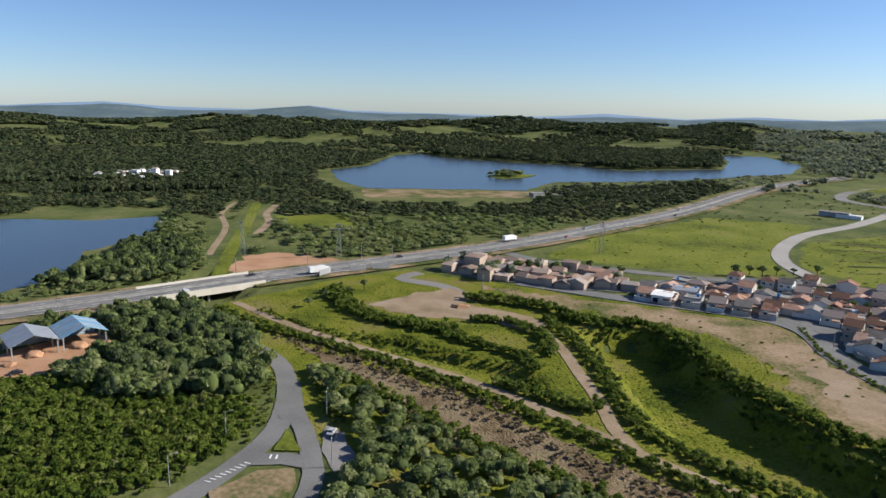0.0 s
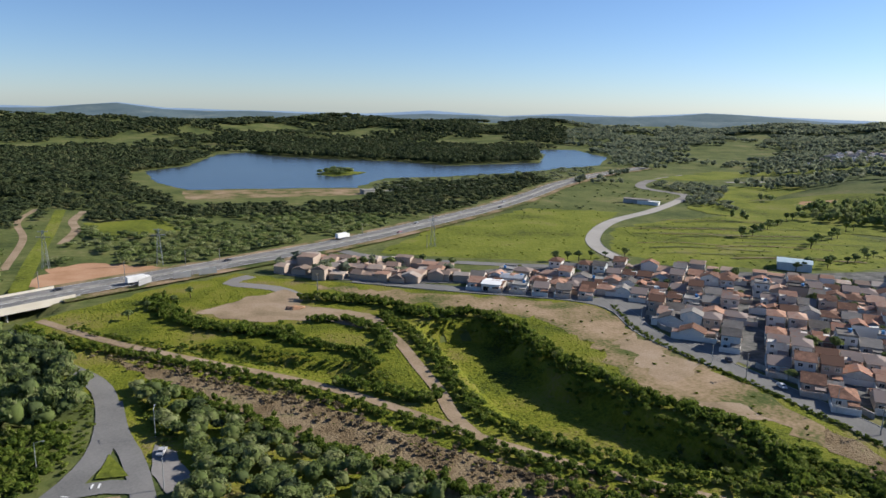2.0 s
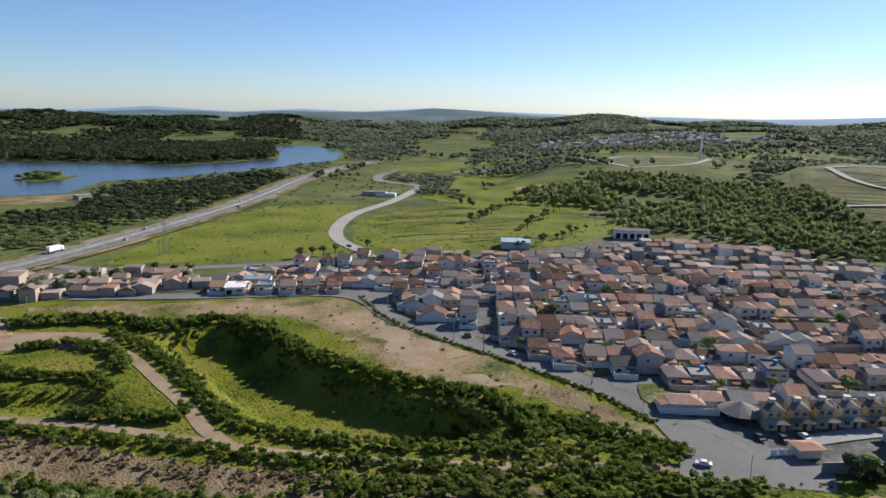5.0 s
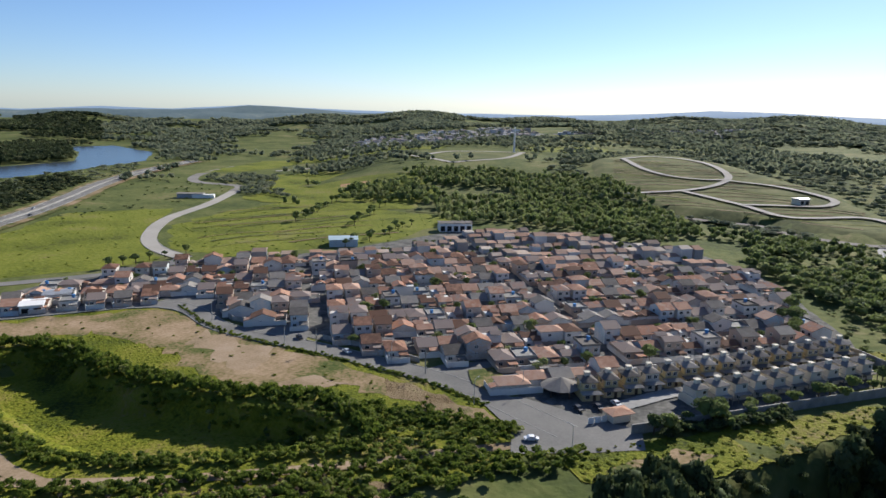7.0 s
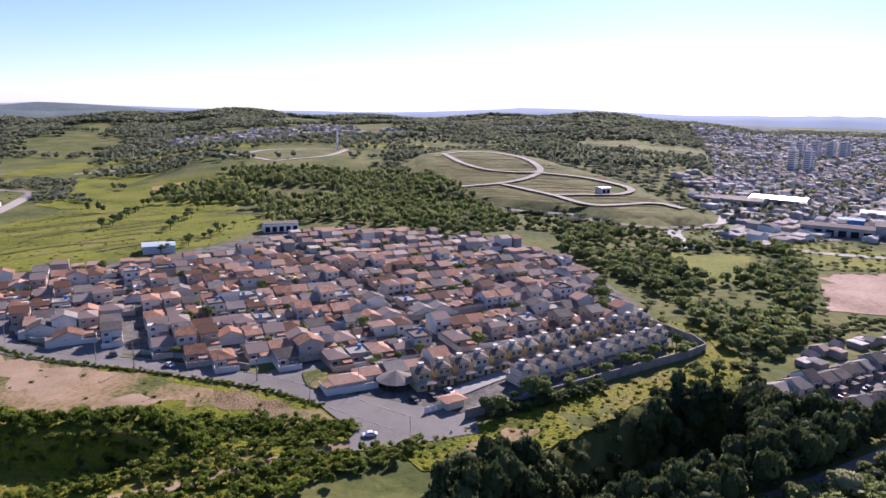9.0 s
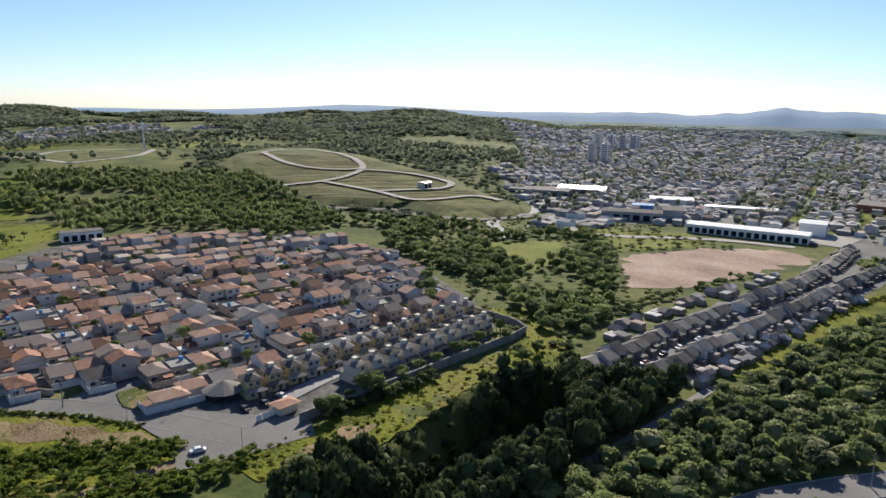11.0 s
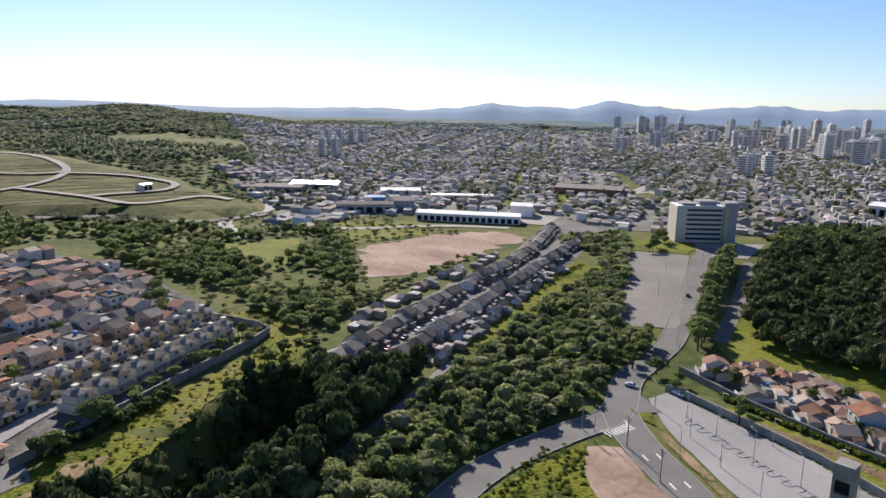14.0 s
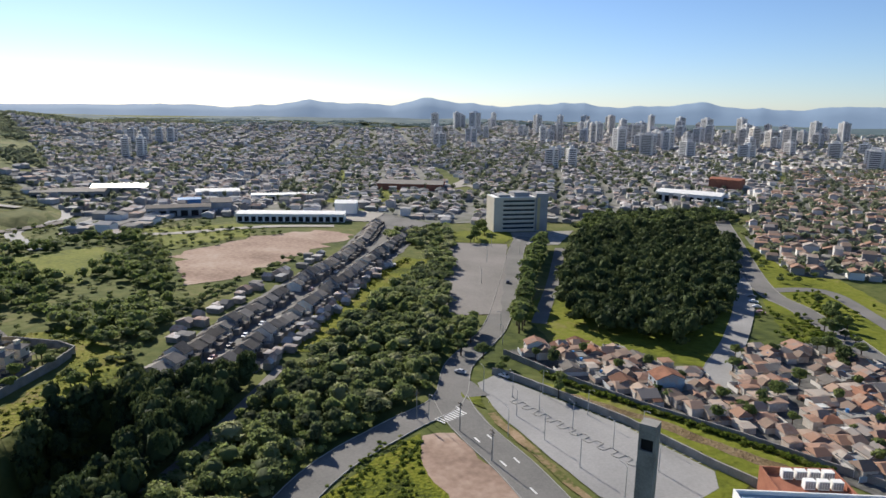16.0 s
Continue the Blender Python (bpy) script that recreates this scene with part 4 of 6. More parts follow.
mass("woodland", scatter([(410, 525), (440, 600), (520, 700), (460, 760), (430, 720), (440, 650), (390, 590)], 10, 8), CLUMPS, "wood_hazed", (4, 6), (4, 7), "trees on the hillside", 8)
E_SLOPE = [(470, 72), (505, -15), (440, -27), (353, -26), (300, -18), (246, 0), (260, 2), (303, 22), (340, 40), (408, 109), (440, 125), (540, 100), (560, 40)]
gp = without(scatter(E_SLOPE, 7, 10), [[(478, 60), (600, 0), (610, 160), (500, 190)], [(454, 63), (469, 6), (431, 2), (375, 17), (382, 27)]])
gg = np.sin(gp[:, 0] / 17) + np.sin(gp[:, 1] / 13 + 1)
mass("woodland", gp[gg < 0.75], BUSHES + CROWNS[:2], "leaf", (3.2, 5.2), (5, 9), "scattered broadleaf trees on the slope", 10)
RAVINE = [(215, 24), (230, -4), (214, -14), (222, -40), (198, -28), (160, -2), (120, 20), (120, 60), (146, 62), (166, 44), (194, 33)]
# The ravine's shade is painted with the dark leaf colour.
mass("woodland", without(scatter(RAVINE, 4.0, 11), [[(140, 62), (146, 62), (166, 44), (194, 33), (221, 26), (215, 20), (190, 28), (160, 40)]]), CROWNS, "leaf_dark", (2.8, 4.6), (8, 14), "tall trees crowding the ravine, shade painted into their dark leaves", 11)
FOREST_M = [(442, -165), (455, -225), (400, -205), (310, -156), (255, -128), (225, -130), (210, -108), (182, -84), (158, -45), (140, -25), (120, -2), (150, 6), (166, -8), (200, -34), (225, -58), (235, -65), (287, -104), (360, -169), (396, -177)]
mp = scatter(FOREST_M, 6.0, 12, avoid=[(AVENUE, 7.5), ([(227, -50), (200, -32), (176, -15), (160, -2)], 3.5)])
mr = np.hypot(mp[:, 0], mp[:, 1])
infill = scatter(FOREST_M, 4.0, 112, avoid=[(AVENUE, 6.5), ([(227, -50), (200, -32), (176, -15), (160, -2)], 2.5)])
mass("thicket", infill[np.hypot(infill[:, 0], infill[:, 1]) < 380], BUSHES, "leaf", (1.5, 2.9), (2.5, 5), "leafy undergrowth below the trees", 113)
# Undergrowth takes the same shade-dark leaf colour.
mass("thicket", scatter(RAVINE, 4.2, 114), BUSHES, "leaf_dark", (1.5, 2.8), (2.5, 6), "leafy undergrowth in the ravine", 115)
mass("thicket", scatter(FOREST_L_, 4.2, 116), BUSHES, "leaf", (1.5, 2.8), (2.5, 6), "leafy undergrowth below the highway", 117)
# Brightened leaf colour makes up for the crowns' shaded sides.
mass("woodland", mp[mr < 300], CROWNS, "leaf_pale", (2.4, 4.8), (4, 8.5), "dense green woodland between terraces and avenue", 12)
mass("woodland", mp[mr >= 300], BUSHES, "leaf_pale", (3.0, 5.0), (4, 7.5), "dense green woodland between terraces and avenue", 13)
FOREST_R = [(352, -262), (385, -300), (392, -400), (317, -375), (215, -255), (182, -192), (226, -170), (260, -190)]
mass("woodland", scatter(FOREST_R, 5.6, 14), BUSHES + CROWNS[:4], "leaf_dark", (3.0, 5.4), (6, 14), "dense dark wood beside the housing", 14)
FOREST_L = [(-190, 262), (-150, 285), (-118, 302), (-100, 281), (-77, 258), (-62, 232), (-56, 212), (-60, 196), (-100, 192), (-128, 212), (-114, 236), (-136, 264), (-155, 252)]
mass("woodland", scatter(FOREST_L, 5.2, 15, avoid=[(HIGHWAY, 30)]), CROWNS, "leaf", (3.0, 4.6), (6, 10), "dark broadleaf woodland below the highway", 15)
mass("thicket", scatter([(-140, 205), (-128, 212), (-100, 194), (-60, 198), (-53, 186), (-54, 172), (-60, 158), (-72, 144), (-100, 110), (-160, 130)], 2.5, 16), SHRUBS, "shrub", (1.3, 2.3), (2.2, 4.2), "light green thicket", 16)
mass("woodland", scatter([(-52, 236), (-30, 208), (-12, 188), (10, 168), (28, 150), (45, 130), (10, 120), (-20, 130), (-27, 150), (-19, 164), (-28, 184), (-40, 208)], 4.8, 17), CROWNS, "leaf", (2.2, 3.8), (3, 6.5), "mixed trees beside the road", 17)


def hedge(pts, w, label, seed, n=1.6, radius=(1.3, 2.3), height=(2.2, 3.8), key="shrub", protos=None):
    line = spline(pts, n)
    rng = np.random.RandomState(seed)
    P = np.array([p for p in line for _ in range(4)]) + rng.normal(0, w / 2.8, (4 * len(line), 2))
    radius = (radius[0] * 0.75, radius[1] * 0.85)
    mass("shrubs", P, protos or SHRUBS, key, radius, height, label, seed)


hedge([(12, 314), (31, 309), (49, 297), (62, 279), (84, 276), (96, 252), (97, 228), (101, 207), (108, 192), (113, 179), (121, 166), (128, 156), (128, 140), (122, 126)], 4.5, "rank green shrubs along the scarp", 31, 1.5, (1.4, 2.6), (2.8, 5.0))
hedge([(45, 284), (52, 256), (56, 229), (57, 201), (58, 181), (67, 167), (78, 154), (93, 141), (105, 132), (115, 123)], 4.5, "tall green shrub bank", 32, 1.7, (1.1, 1.9), (1.8, 3.0))
hedge([(-12, 275), (-4, 269), (13, 251), (29, 237), (33, 226)], 4, "green shrub bank", 33)
hedge([(15, 281), (31, 276), (41, 257), (40, 241)], 4, "green shrub bank", 34)
hedge([(20, 212), (30, 204), (42, 194), (48, 197)], 3.5, "green shrub bank", 35)
hedge([(-52, 326), (-48, 310), (-41, 294), (-22, 277), (-5, 269), (6, 266)], 7, "dark green shrubs below the plateau", 36, 1.6, (1.6, 2.8), (2.5, 4.5))
hedge([(-100, 292), (-70, 266), (-40, 246), (-15, 228), (3, 213), (23, 194), (42, 175), (59, 156), (82, 137), (104, 119), (137, 94)], 4, "green hedge along the track", 37, 2.2, (1.1, 1.9), (1.8, 3.0))
hedge([(-80, 290), (-55, 270), (-30, 252), (-5, 236)], 3, "green weeds along the track", 38, 3, (0.8, 1.4), (1, 1.8))
hedge([(60, 138), (80, 125), (100, 110), (120, 96), (150, 80)], 9, "green shrubs at the field's foot", 39, 1.6, (1.2, 2.4), (1.5, 3.5))
hedge([(128, 150), (136, 132), (146, 112), (150, 100)], 7, "green shrubs on the bank", 40, 1.5, (1.2, 2.2), (1.5, 3.2))
hedge([(-60, 262), (-40, 240), (-10, 214), (15, 192), (40, 160), (75, 134), (105, 108)], 10, "withered brown brush", 41, 2.0, (0.7, 1.4), (0.8, 1.9), "straw")
hedge([(-40, 222), (-15, 198), (8, 172), (30, 152), (60, 126)], 5, "bright green bushes", 42, 2, (1.3, 2.2), (2, 3.6))
sc = scatter(HOLLOW, 1.7, 55, 0.6)
sd = edge_distance(HOLLOW[:12], sc[:, 0], sc[:, 1])
sn = np.sin(sc[:, 0] / 3.1) + np.sin(sc[:, 1] / 4.3)
mass("shrubs", sc[sd < 3.0 + 0.9 * sn], SHRUBS, "shrub", (0.8, 1.7), (1.0, 2.6), "rank dark green shrubs covering the steep scarp", 56)
st = scatter(TERRACE, 1.8, 57, 0.6)
td = edge_distance(TERRACE[:6], st[:, 0], st[:, 1])
mass("shrubs", st[td < 4.0], SHRUBS, "shrub", (0.8, 1.5), (0.9, 2.2), "dark green shrubs on the terrace bank", 58)
low = scatter([(100, 150), (118, 168), (134, 150), (148, 120), (150, 96), (130, 98), (112, 120)], 2.2, 59, 0.6)
mass("shrubs", low[np.random.RandomState(5).rand(len(low)) < 0.6], SHRUBS, "shrub", (0.9, 2.2), (0.9, 3.0), "tangled green bushes below the bank", 60)
rngp = np.random.RandomState(50)
TRACKS = [([(36, 288), (45, 253), (48, 222), (50, 201), (50, 182), (53, 168)], 3.2), ([(-95, 303), (-67, 275), (-40, 253), (-16, 235), (4, 220), (23, 203), (42, 182), (56, 165), (73, 148), (91, 133), (110, 118), (130, 105)], 3)]
fp = scatter([(-100, 300), (-60, 335), (-30, 340), (30, 320), (92, 300), (140, 260), (140, 160), (120, 110), (60, 135), (0, 200)], 2.3, 51, avoid=TRACKS)
fp = without(fp, [[(-33, 302), (-12, 325), (5, 334), (12, 324), (11, 307), (25, 298), (39, 289), (44, 276), (34, 267), (19, 284), (-5, 284), (-23, 292)],
                  [(9, 349), (55, 324), (103, 303), (144, 281), (145, 247), (149, 208), (152, 177), (156, 153), (158, 121), (154, 98), (147, 105), (147, 134), (141, 165), (120, 178), (117, 200), (120, 231), (112, 268), (80, 290), (41, 310)]])
mass("grass_tufts", fp[rngp.rand(len(fp)) < 0.75], [crown(90 + k, 14, 0.5, 0.7, 1) for k in range(4)], "tuft", (0.3, 0.75), (0.2, 0.55), "uneven tufts of green grass", 52, 0.4)
gp2 = scatter(GREEN_1, 9, 53)[::4]
mass("grass_tufts", gp2, SHRUBS, "tuft", (0.6, 1.6), (0.4, 1.0), "low shrubs in the field", 53, 0.4)
gp3 = scatter(GREEN_2, 8, 54)[::2]
mass("grass_tufts", gp3, SHRUBS, "shrub", (0.6, 1.8), (0.4, 1.1), "low shrubs on terraces", 54, 0.4)
# far country
fx = np.random.RandomState(60)
fa, fr = np.radians(fx.uniform(-50, 100, 60000)), np.sqrt(fx.uniform(850 ** 2, 2900 ** 2, 60000))
P = np.stack([np.sin(fa) * fr, np.cos(fa) * fr], 1)
dens = np.sin(P[:, 0] / 130 + 1) * np.sin(P[:, 1] / 110) + 0.6 * np.sin(P[:, 0] / 61 - P[:, 1] / 75) + 0.5 * np.sin(P[:, 0] / 29 + P[:, 1] / 37)
P = P[(dens > -0.25) & ~inside(LAKE, P[:, 0], P[:, 1]) & (edge_distance(LAKE + LAKE[:1], P[:, 0], P[:, 1]) > 14)]
P = without(P, [HILL, [(140, 850), (225, 860), (330, 905), (511, 1015), (560, 960), (437, 860), (337, 760), (200, 700)], [(800, 900), (1000, 1050), (1300, 900), (1250, 760), (1000, 780)], [(560, 760), (640, 740), (704, 676), (660, 545), (760, 535), (873, 574), (800, 700), (650, 820)]])
pa = np.degrees(np.arctan2(P[:, 0], P[:, 1]))
P = without(P[pa < 97], [[(560, -60), (620, 30), (900, 60), (1300, 100), (2300, 250), (2300, -600)], [(400, 90), (640, 20), (800, 60), (900, 60), (560, -50), (470, 30)]])
pr = np.hypot(P[:, 0], P[:, 1])
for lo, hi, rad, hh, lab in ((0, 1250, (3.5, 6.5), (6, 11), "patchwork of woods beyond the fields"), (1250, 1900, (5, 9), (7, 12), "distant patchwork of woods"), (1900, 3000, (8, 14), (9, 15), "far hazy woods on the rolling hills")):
    # Split by bearing: the haze-paled colour goes to the sunward woods only.
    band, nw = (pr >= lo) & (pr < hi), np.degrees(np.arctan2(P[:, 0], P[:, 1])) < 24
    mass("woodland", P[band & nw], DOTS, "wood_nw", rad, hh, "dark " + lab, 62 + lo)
    mass("woodland", P[band & ~nw], DOTS, "wood_hazed", rad, hh, lab, 61 + lo)

OPEN = [(240, 10), (300, 45), (345, 60), (410, 100), (470, 90), (560, 60), (560, -60), (400, -150), (440, -150), (300, -40), (235, -10)]
op = without(scatter(OPEN, 5.5, 120), [RED, [(454, 63), (469, 6), (431, 2), (375, 17), (382, 27)], [(214, -8), (236, 6), (300, -25), (450, -140), (560, -205), (365, -140), (250, -46)]])
mass("thicket", op[np.random.RandomState(121).rand(len(op)) < 0.42], BUSHES, "leaf", (1.2, 3.0), (1.2, 3.5), "rough bushes on open ground", 121)
op = scatter([(60, 400), (88, 480), (200, 590), (340, 740), (430, 850), (420, 640), (330, 560), (250, 560), (180, 545), (107, 490)], 14, 122)
mass("thicket", op[np.random.RandomState(123).rand(len(op)) < 0.5], BUSHES, "leaf", (1.2, 3.2), (0.8, 2.2), "rough bushes beside the highway", 123)
op = scatter([(330, 905), (222, 850), (140, 835), (110, 760), (100, 690), (200, 700), (330, 790), (430, 880), (500, 1000)], 13, 124, avoid=hw_avoid)
mass("thicket", op[np.random.RandomState(125).rand(len(op)) < 0.6], CLUMPS, "wood_hazed", (3, 7), (2, 4), "scrub between the dam and the highway", 125)
road("dirt_track", [(92, 735), (120, 720), (150, 760), (180, 770), (230, 730)], 7, "pale", 0.3, "pale winding track by the dam", step=8)
hedge([(178, 66), (190, 58), (205, 48), (214, 43)], 4, "dark green hedge outside the villa wall", 43, 1.8, (1.4, 2.4), (2, 4), "leaf")
hedge([(152, 278), (146, 250), (146, 225), (152, 196), (157, 168), (161, 140), (160, 115)], 2.0, "low weeds along the street bank", 44, 2.4, (0.7, 1.3), (0.6, 1.3))
sp_ = scatter([(20, 340), (103, 300), (144, 275), (146, 210), (152, 160), (155, 110), (146, 120), (120, 178), (112, 268), (50, 306)], 5.5, 130)
mass("grass_tufts", sp_[np.random.RandomState(131).rand(len(sp_)) < 0.3], SHRUBS, "tuft", (0.4, 1.1), (0.3, 0.9), "sparse weeds on the bare strip", 131)
hedge([(241, -56), (270, -76), (298, -96), (330, -124), (366, -156)], 4, "bright green weeds on the bank below the terraces", 143, 2.0, (0.7, 1.5), (0.6, 1.5), "tuft")
hedge([(184, -129), (151, -141), (122, -152), (100, -159)], 1.6, "bright hedge along the garden wall", 45, 1.6, (1.0, 1.7), (1.2, 2.2))
hedge([(172, -123), (144, -132), (114, -136.5)], 1.4, "weeds along the car park wall", 46, 2.0, (0.6, 1.2), (0.6, 1.4))
hedge([(160, -69), (146, -62), (130, -54), (140, -44), (158, -62)], 6, "rough green weeds on the verge", 47, 1.6, (0.6, 1.2), (0.5, 1.1))
hedge([(200, -268), (170, -250), (190, -290), (220, -310)], 14, "bushes on the roadside lawn", 48, 4, (1.2, 2.2), (1.5, 3))

fx = np.random.RandomState(160)
fa, fr = np.radians(fx.uniform(62, 112, 1100)), np.sqrt(fx.uniform(1450 ** 2, 2650 ** 2, 1100))
P = np.stack([np.sin(fa) * fr, np.cos(fa) * fr], 1)
P = without(P, [[(1300, 100), (2300, 250), (2400, -600), (2000, -1500), (1300, -1500)], [(1250, 760), (1500, 700), (1700, 480), (1500, 450)]])
mass("woodland", P, DOTS, "wood_hazed", (12, 30), (6, 12), "distant woods beyond the town", 161)

rf_ = random.Random(21)
for k in range(16):
    y0, x0 = 345 + 9 * k + rf_.uniform(-4, 4), rf_.uniform(220, 300) + 3 * k
    road("terrace_edge", [(x0, y0 + 18), (x0 + 30, y0 + 12 + rf_.uniform(-4, 4)), (x0 + 60, y0 + rf_.uniform(-5, 5)), (x0 + rf_.uniform(70, 100), y0 - 8)], rf_.uniform(1.0, 2.6), "brown" if k % 3 == 0 else "lots", 0.35, "dark furrow between green terraces", step=9)

mass("woodland", scatter([(-200, 436), (-160, 430), (-132, 372), (-146, 336), (-196, 322), (-190, 380)], 5.5, 170, avoid=hw_avoid), CROWNS, "leaf", (2.8, 4.4), (5, 10), "tall dark trees between the pond and the highway", 171)
mass("shrubs", scatter([(-200, 330), (-196, 310), (-240, 270), (-300, 225), (-290, 215), (-200, 280), (-150, 318)], 4.5, 172, avoid=hw_avoid), SHRUBS, "leaf", (1.4, 2.6), (1.5, 3.5), "bushes along the pond shore", 173)

ring = without(scatter([(520, 110), (560, 330), (700, 420), (850, 490), (1020, 470), (1120, 350), (1020, 200), (820, 100), (720, 70), (600, 40)], 11, 180), [HILL])
mass("woodland", ring[np.random.RandomState(181).rand(len(ring)) < 0.7], CLUMPS, "wood_hazed", (4, 8), (3, 6), "trees round the hillside lots", 181)

hedge([(-357, 651), (-317, 665), (-274, 681), (-225, 702)], 9, "straight dark plantation of tall trees", 49, 3.5, (3.5, 5.5), (8, 12), "wood_nw", CLUMPS)
sl_ = scatter([(297, 39), (303, 19), (257, -2), (233, -4), (227, 14), (212, 28), (182, 38), (160, 50), (140, 72), (146, 82), (176, 65), (202, 48), (250, 18), (262, 16), (275, 18), (288, 32)], 2.4, 190)
mass("grass_tufts", sl_[np.random.RandomState(191).rand(len(sl_)) < 0.6], SHRUBS, "tuft", (0.4, 1.2), (0.3, 1.1), "rank grass tufts on the slope", 191)
vg = scatter([(-62, 232), (-52, 206), (-49, 184), (-52, 168), (-66, 146), (-74, 140), (-62, 170), (-58, 196)], 2.6, 192)
mass("shrubs", vg[np.random.RandomState(193).rand(len(vg)) < 0.7], SHRUBS, "shrub", (0.6, 1.5), (0.5, 1.6), "weeds along the bend of the road", 193)
vg = scatter([(-42, 214), (-36, 192), (-30, 180), (-26, 184), (-34, 205)], 2.4, 194)
mass("shrubs", vg, SHRUBS, "shrub", (0.6, 1.5), (0.6, 2.0), "weeds beside the branch road", 195)

hatch = MB()
for i in range(9):
    a = Vector((-56.5, 150.5)).lerp((-49.5, 159.5), i / 8)
    hatch.bar(a, a + Vector((1.7, -0.5)), 0.35, 0.36, 0.38)
for i in range(2):
    hatch.bar((-43.6 + i * 1.6, 161.5), (-43.6 + i * 1.6, 163.6), 0.5, 0.4, 0.42)
tagged(hatch.obj("road_markings", ["line"]), "white hatched markings on the junction", kind="structure")
arrows = MB()
for x, y in ((150, -86), (150, -90), (136, -86), (136, -90), (122, -86), (170, -90.5)):
    arrows.bar((x, y), (x + 3, y), 0.5, 0.32, 0.34)
tagged(arrows.obj("road_markings", ["line"]), "white painted lane markings", kind="structure")

mass("woodland", scatter([(385, -300), (412, -309), (459, -367), (438, -481), (399, -479), (392, -400)], 6.5, 195), BUSHES, "leaf", (3.2, 5.0), (5, 9), "trees behind the dense wood", 195)
vg_ = scatter([(399, -470), (311, -375), (240, -312), (231, -340), (311, -400), (385, -480)], 7, 196)
mass("woodland", vg_[np.random.RandomState(197).rand(len(vg_)) < 0.4], BUSHES, "leaf", (1.6, 3.4), (3, 6), "small trees on the roadside lawn", 197)

fx = np.random.RandomState(210)
fa, fr = np.radians(fx.uniform(82, 158, 1700)), np.sqrt(fx.uniform(2330 ** 2, 3480 ** 2, 1700))
# Haze over these woods is the glowing hill2 colour.
mass("woodland", np.stack([np.sin(fa) * fr, np.cos(fa) * fr], 1), DOTS, "hill2", (22, 50), (6, 12), "woods and suburbs with painted haze below the mountains", 211)

st_ = scatter([(246, -2), (270, -10), (300, -27), (345, -60), (404, -108), (396, -94), (340, -45), (300, -12), (262, 6)], 4.2, 220)
mass("thicket", st_[np.random.RandomState(221).rand(len(st_)) < 0.6], BUSHES, "leaf", (1.2, 3.2), (1.2, 4.5), "rough bushes between the building ground and terraces", 222)

# ---- houses ----
def window(parent, x, y, z, w, h, side):
    """A framed window on the wall that faces -y, +y (side 0, 1) or -x, +x (2, 3)."""
    mb = MB()
    for (a, b, c, d, mi, t) in ((-w / 2 - 0.08, w / 2 + 0.08, -h / 2 - 0.08, h / 2 + 0.08, 0, 0.05), (-w / 2, -0.03, -h / 2, h / 2, 1, 0.075), (0.03, w / 2, -h / 2, h / 2, 1, 0.075)):
        s = -1 if side in (0, 2) else 1
        lo, hi = sorted((0, s * t))
        if side < 2:
            mb.box(x + a, x + b, y + lo, y + hi, z + c, z + d, mi)
        else:
            mb.box(x + lo, x + hi, y + a, y + b, z + c, z + d, mi)
    return mb.obj("window", ["white", "glass"], parent)


def window_with_pane(parent, x, y, z, w, h):
    """A window that faces -y, its pane a part of its own."""
    f = MB().box(x - w / 2 - 0.08, x + w / 2 + 0.08, y - 0.06, y, z - h / 2 - 0.08, z + h / 2 + 0.08).box(x - 0.03, x + 0.03, y - 0.1, y - 0.06, z - h / 2, z + h / 2).obj("window", ["white"], parent)
    MB().box(x - w / 2, x + w / 2, y - 0.085, y - 0.06, z - h / 2, z + h / 2).obj("pane", ["glass"], f, "dark glass pane")


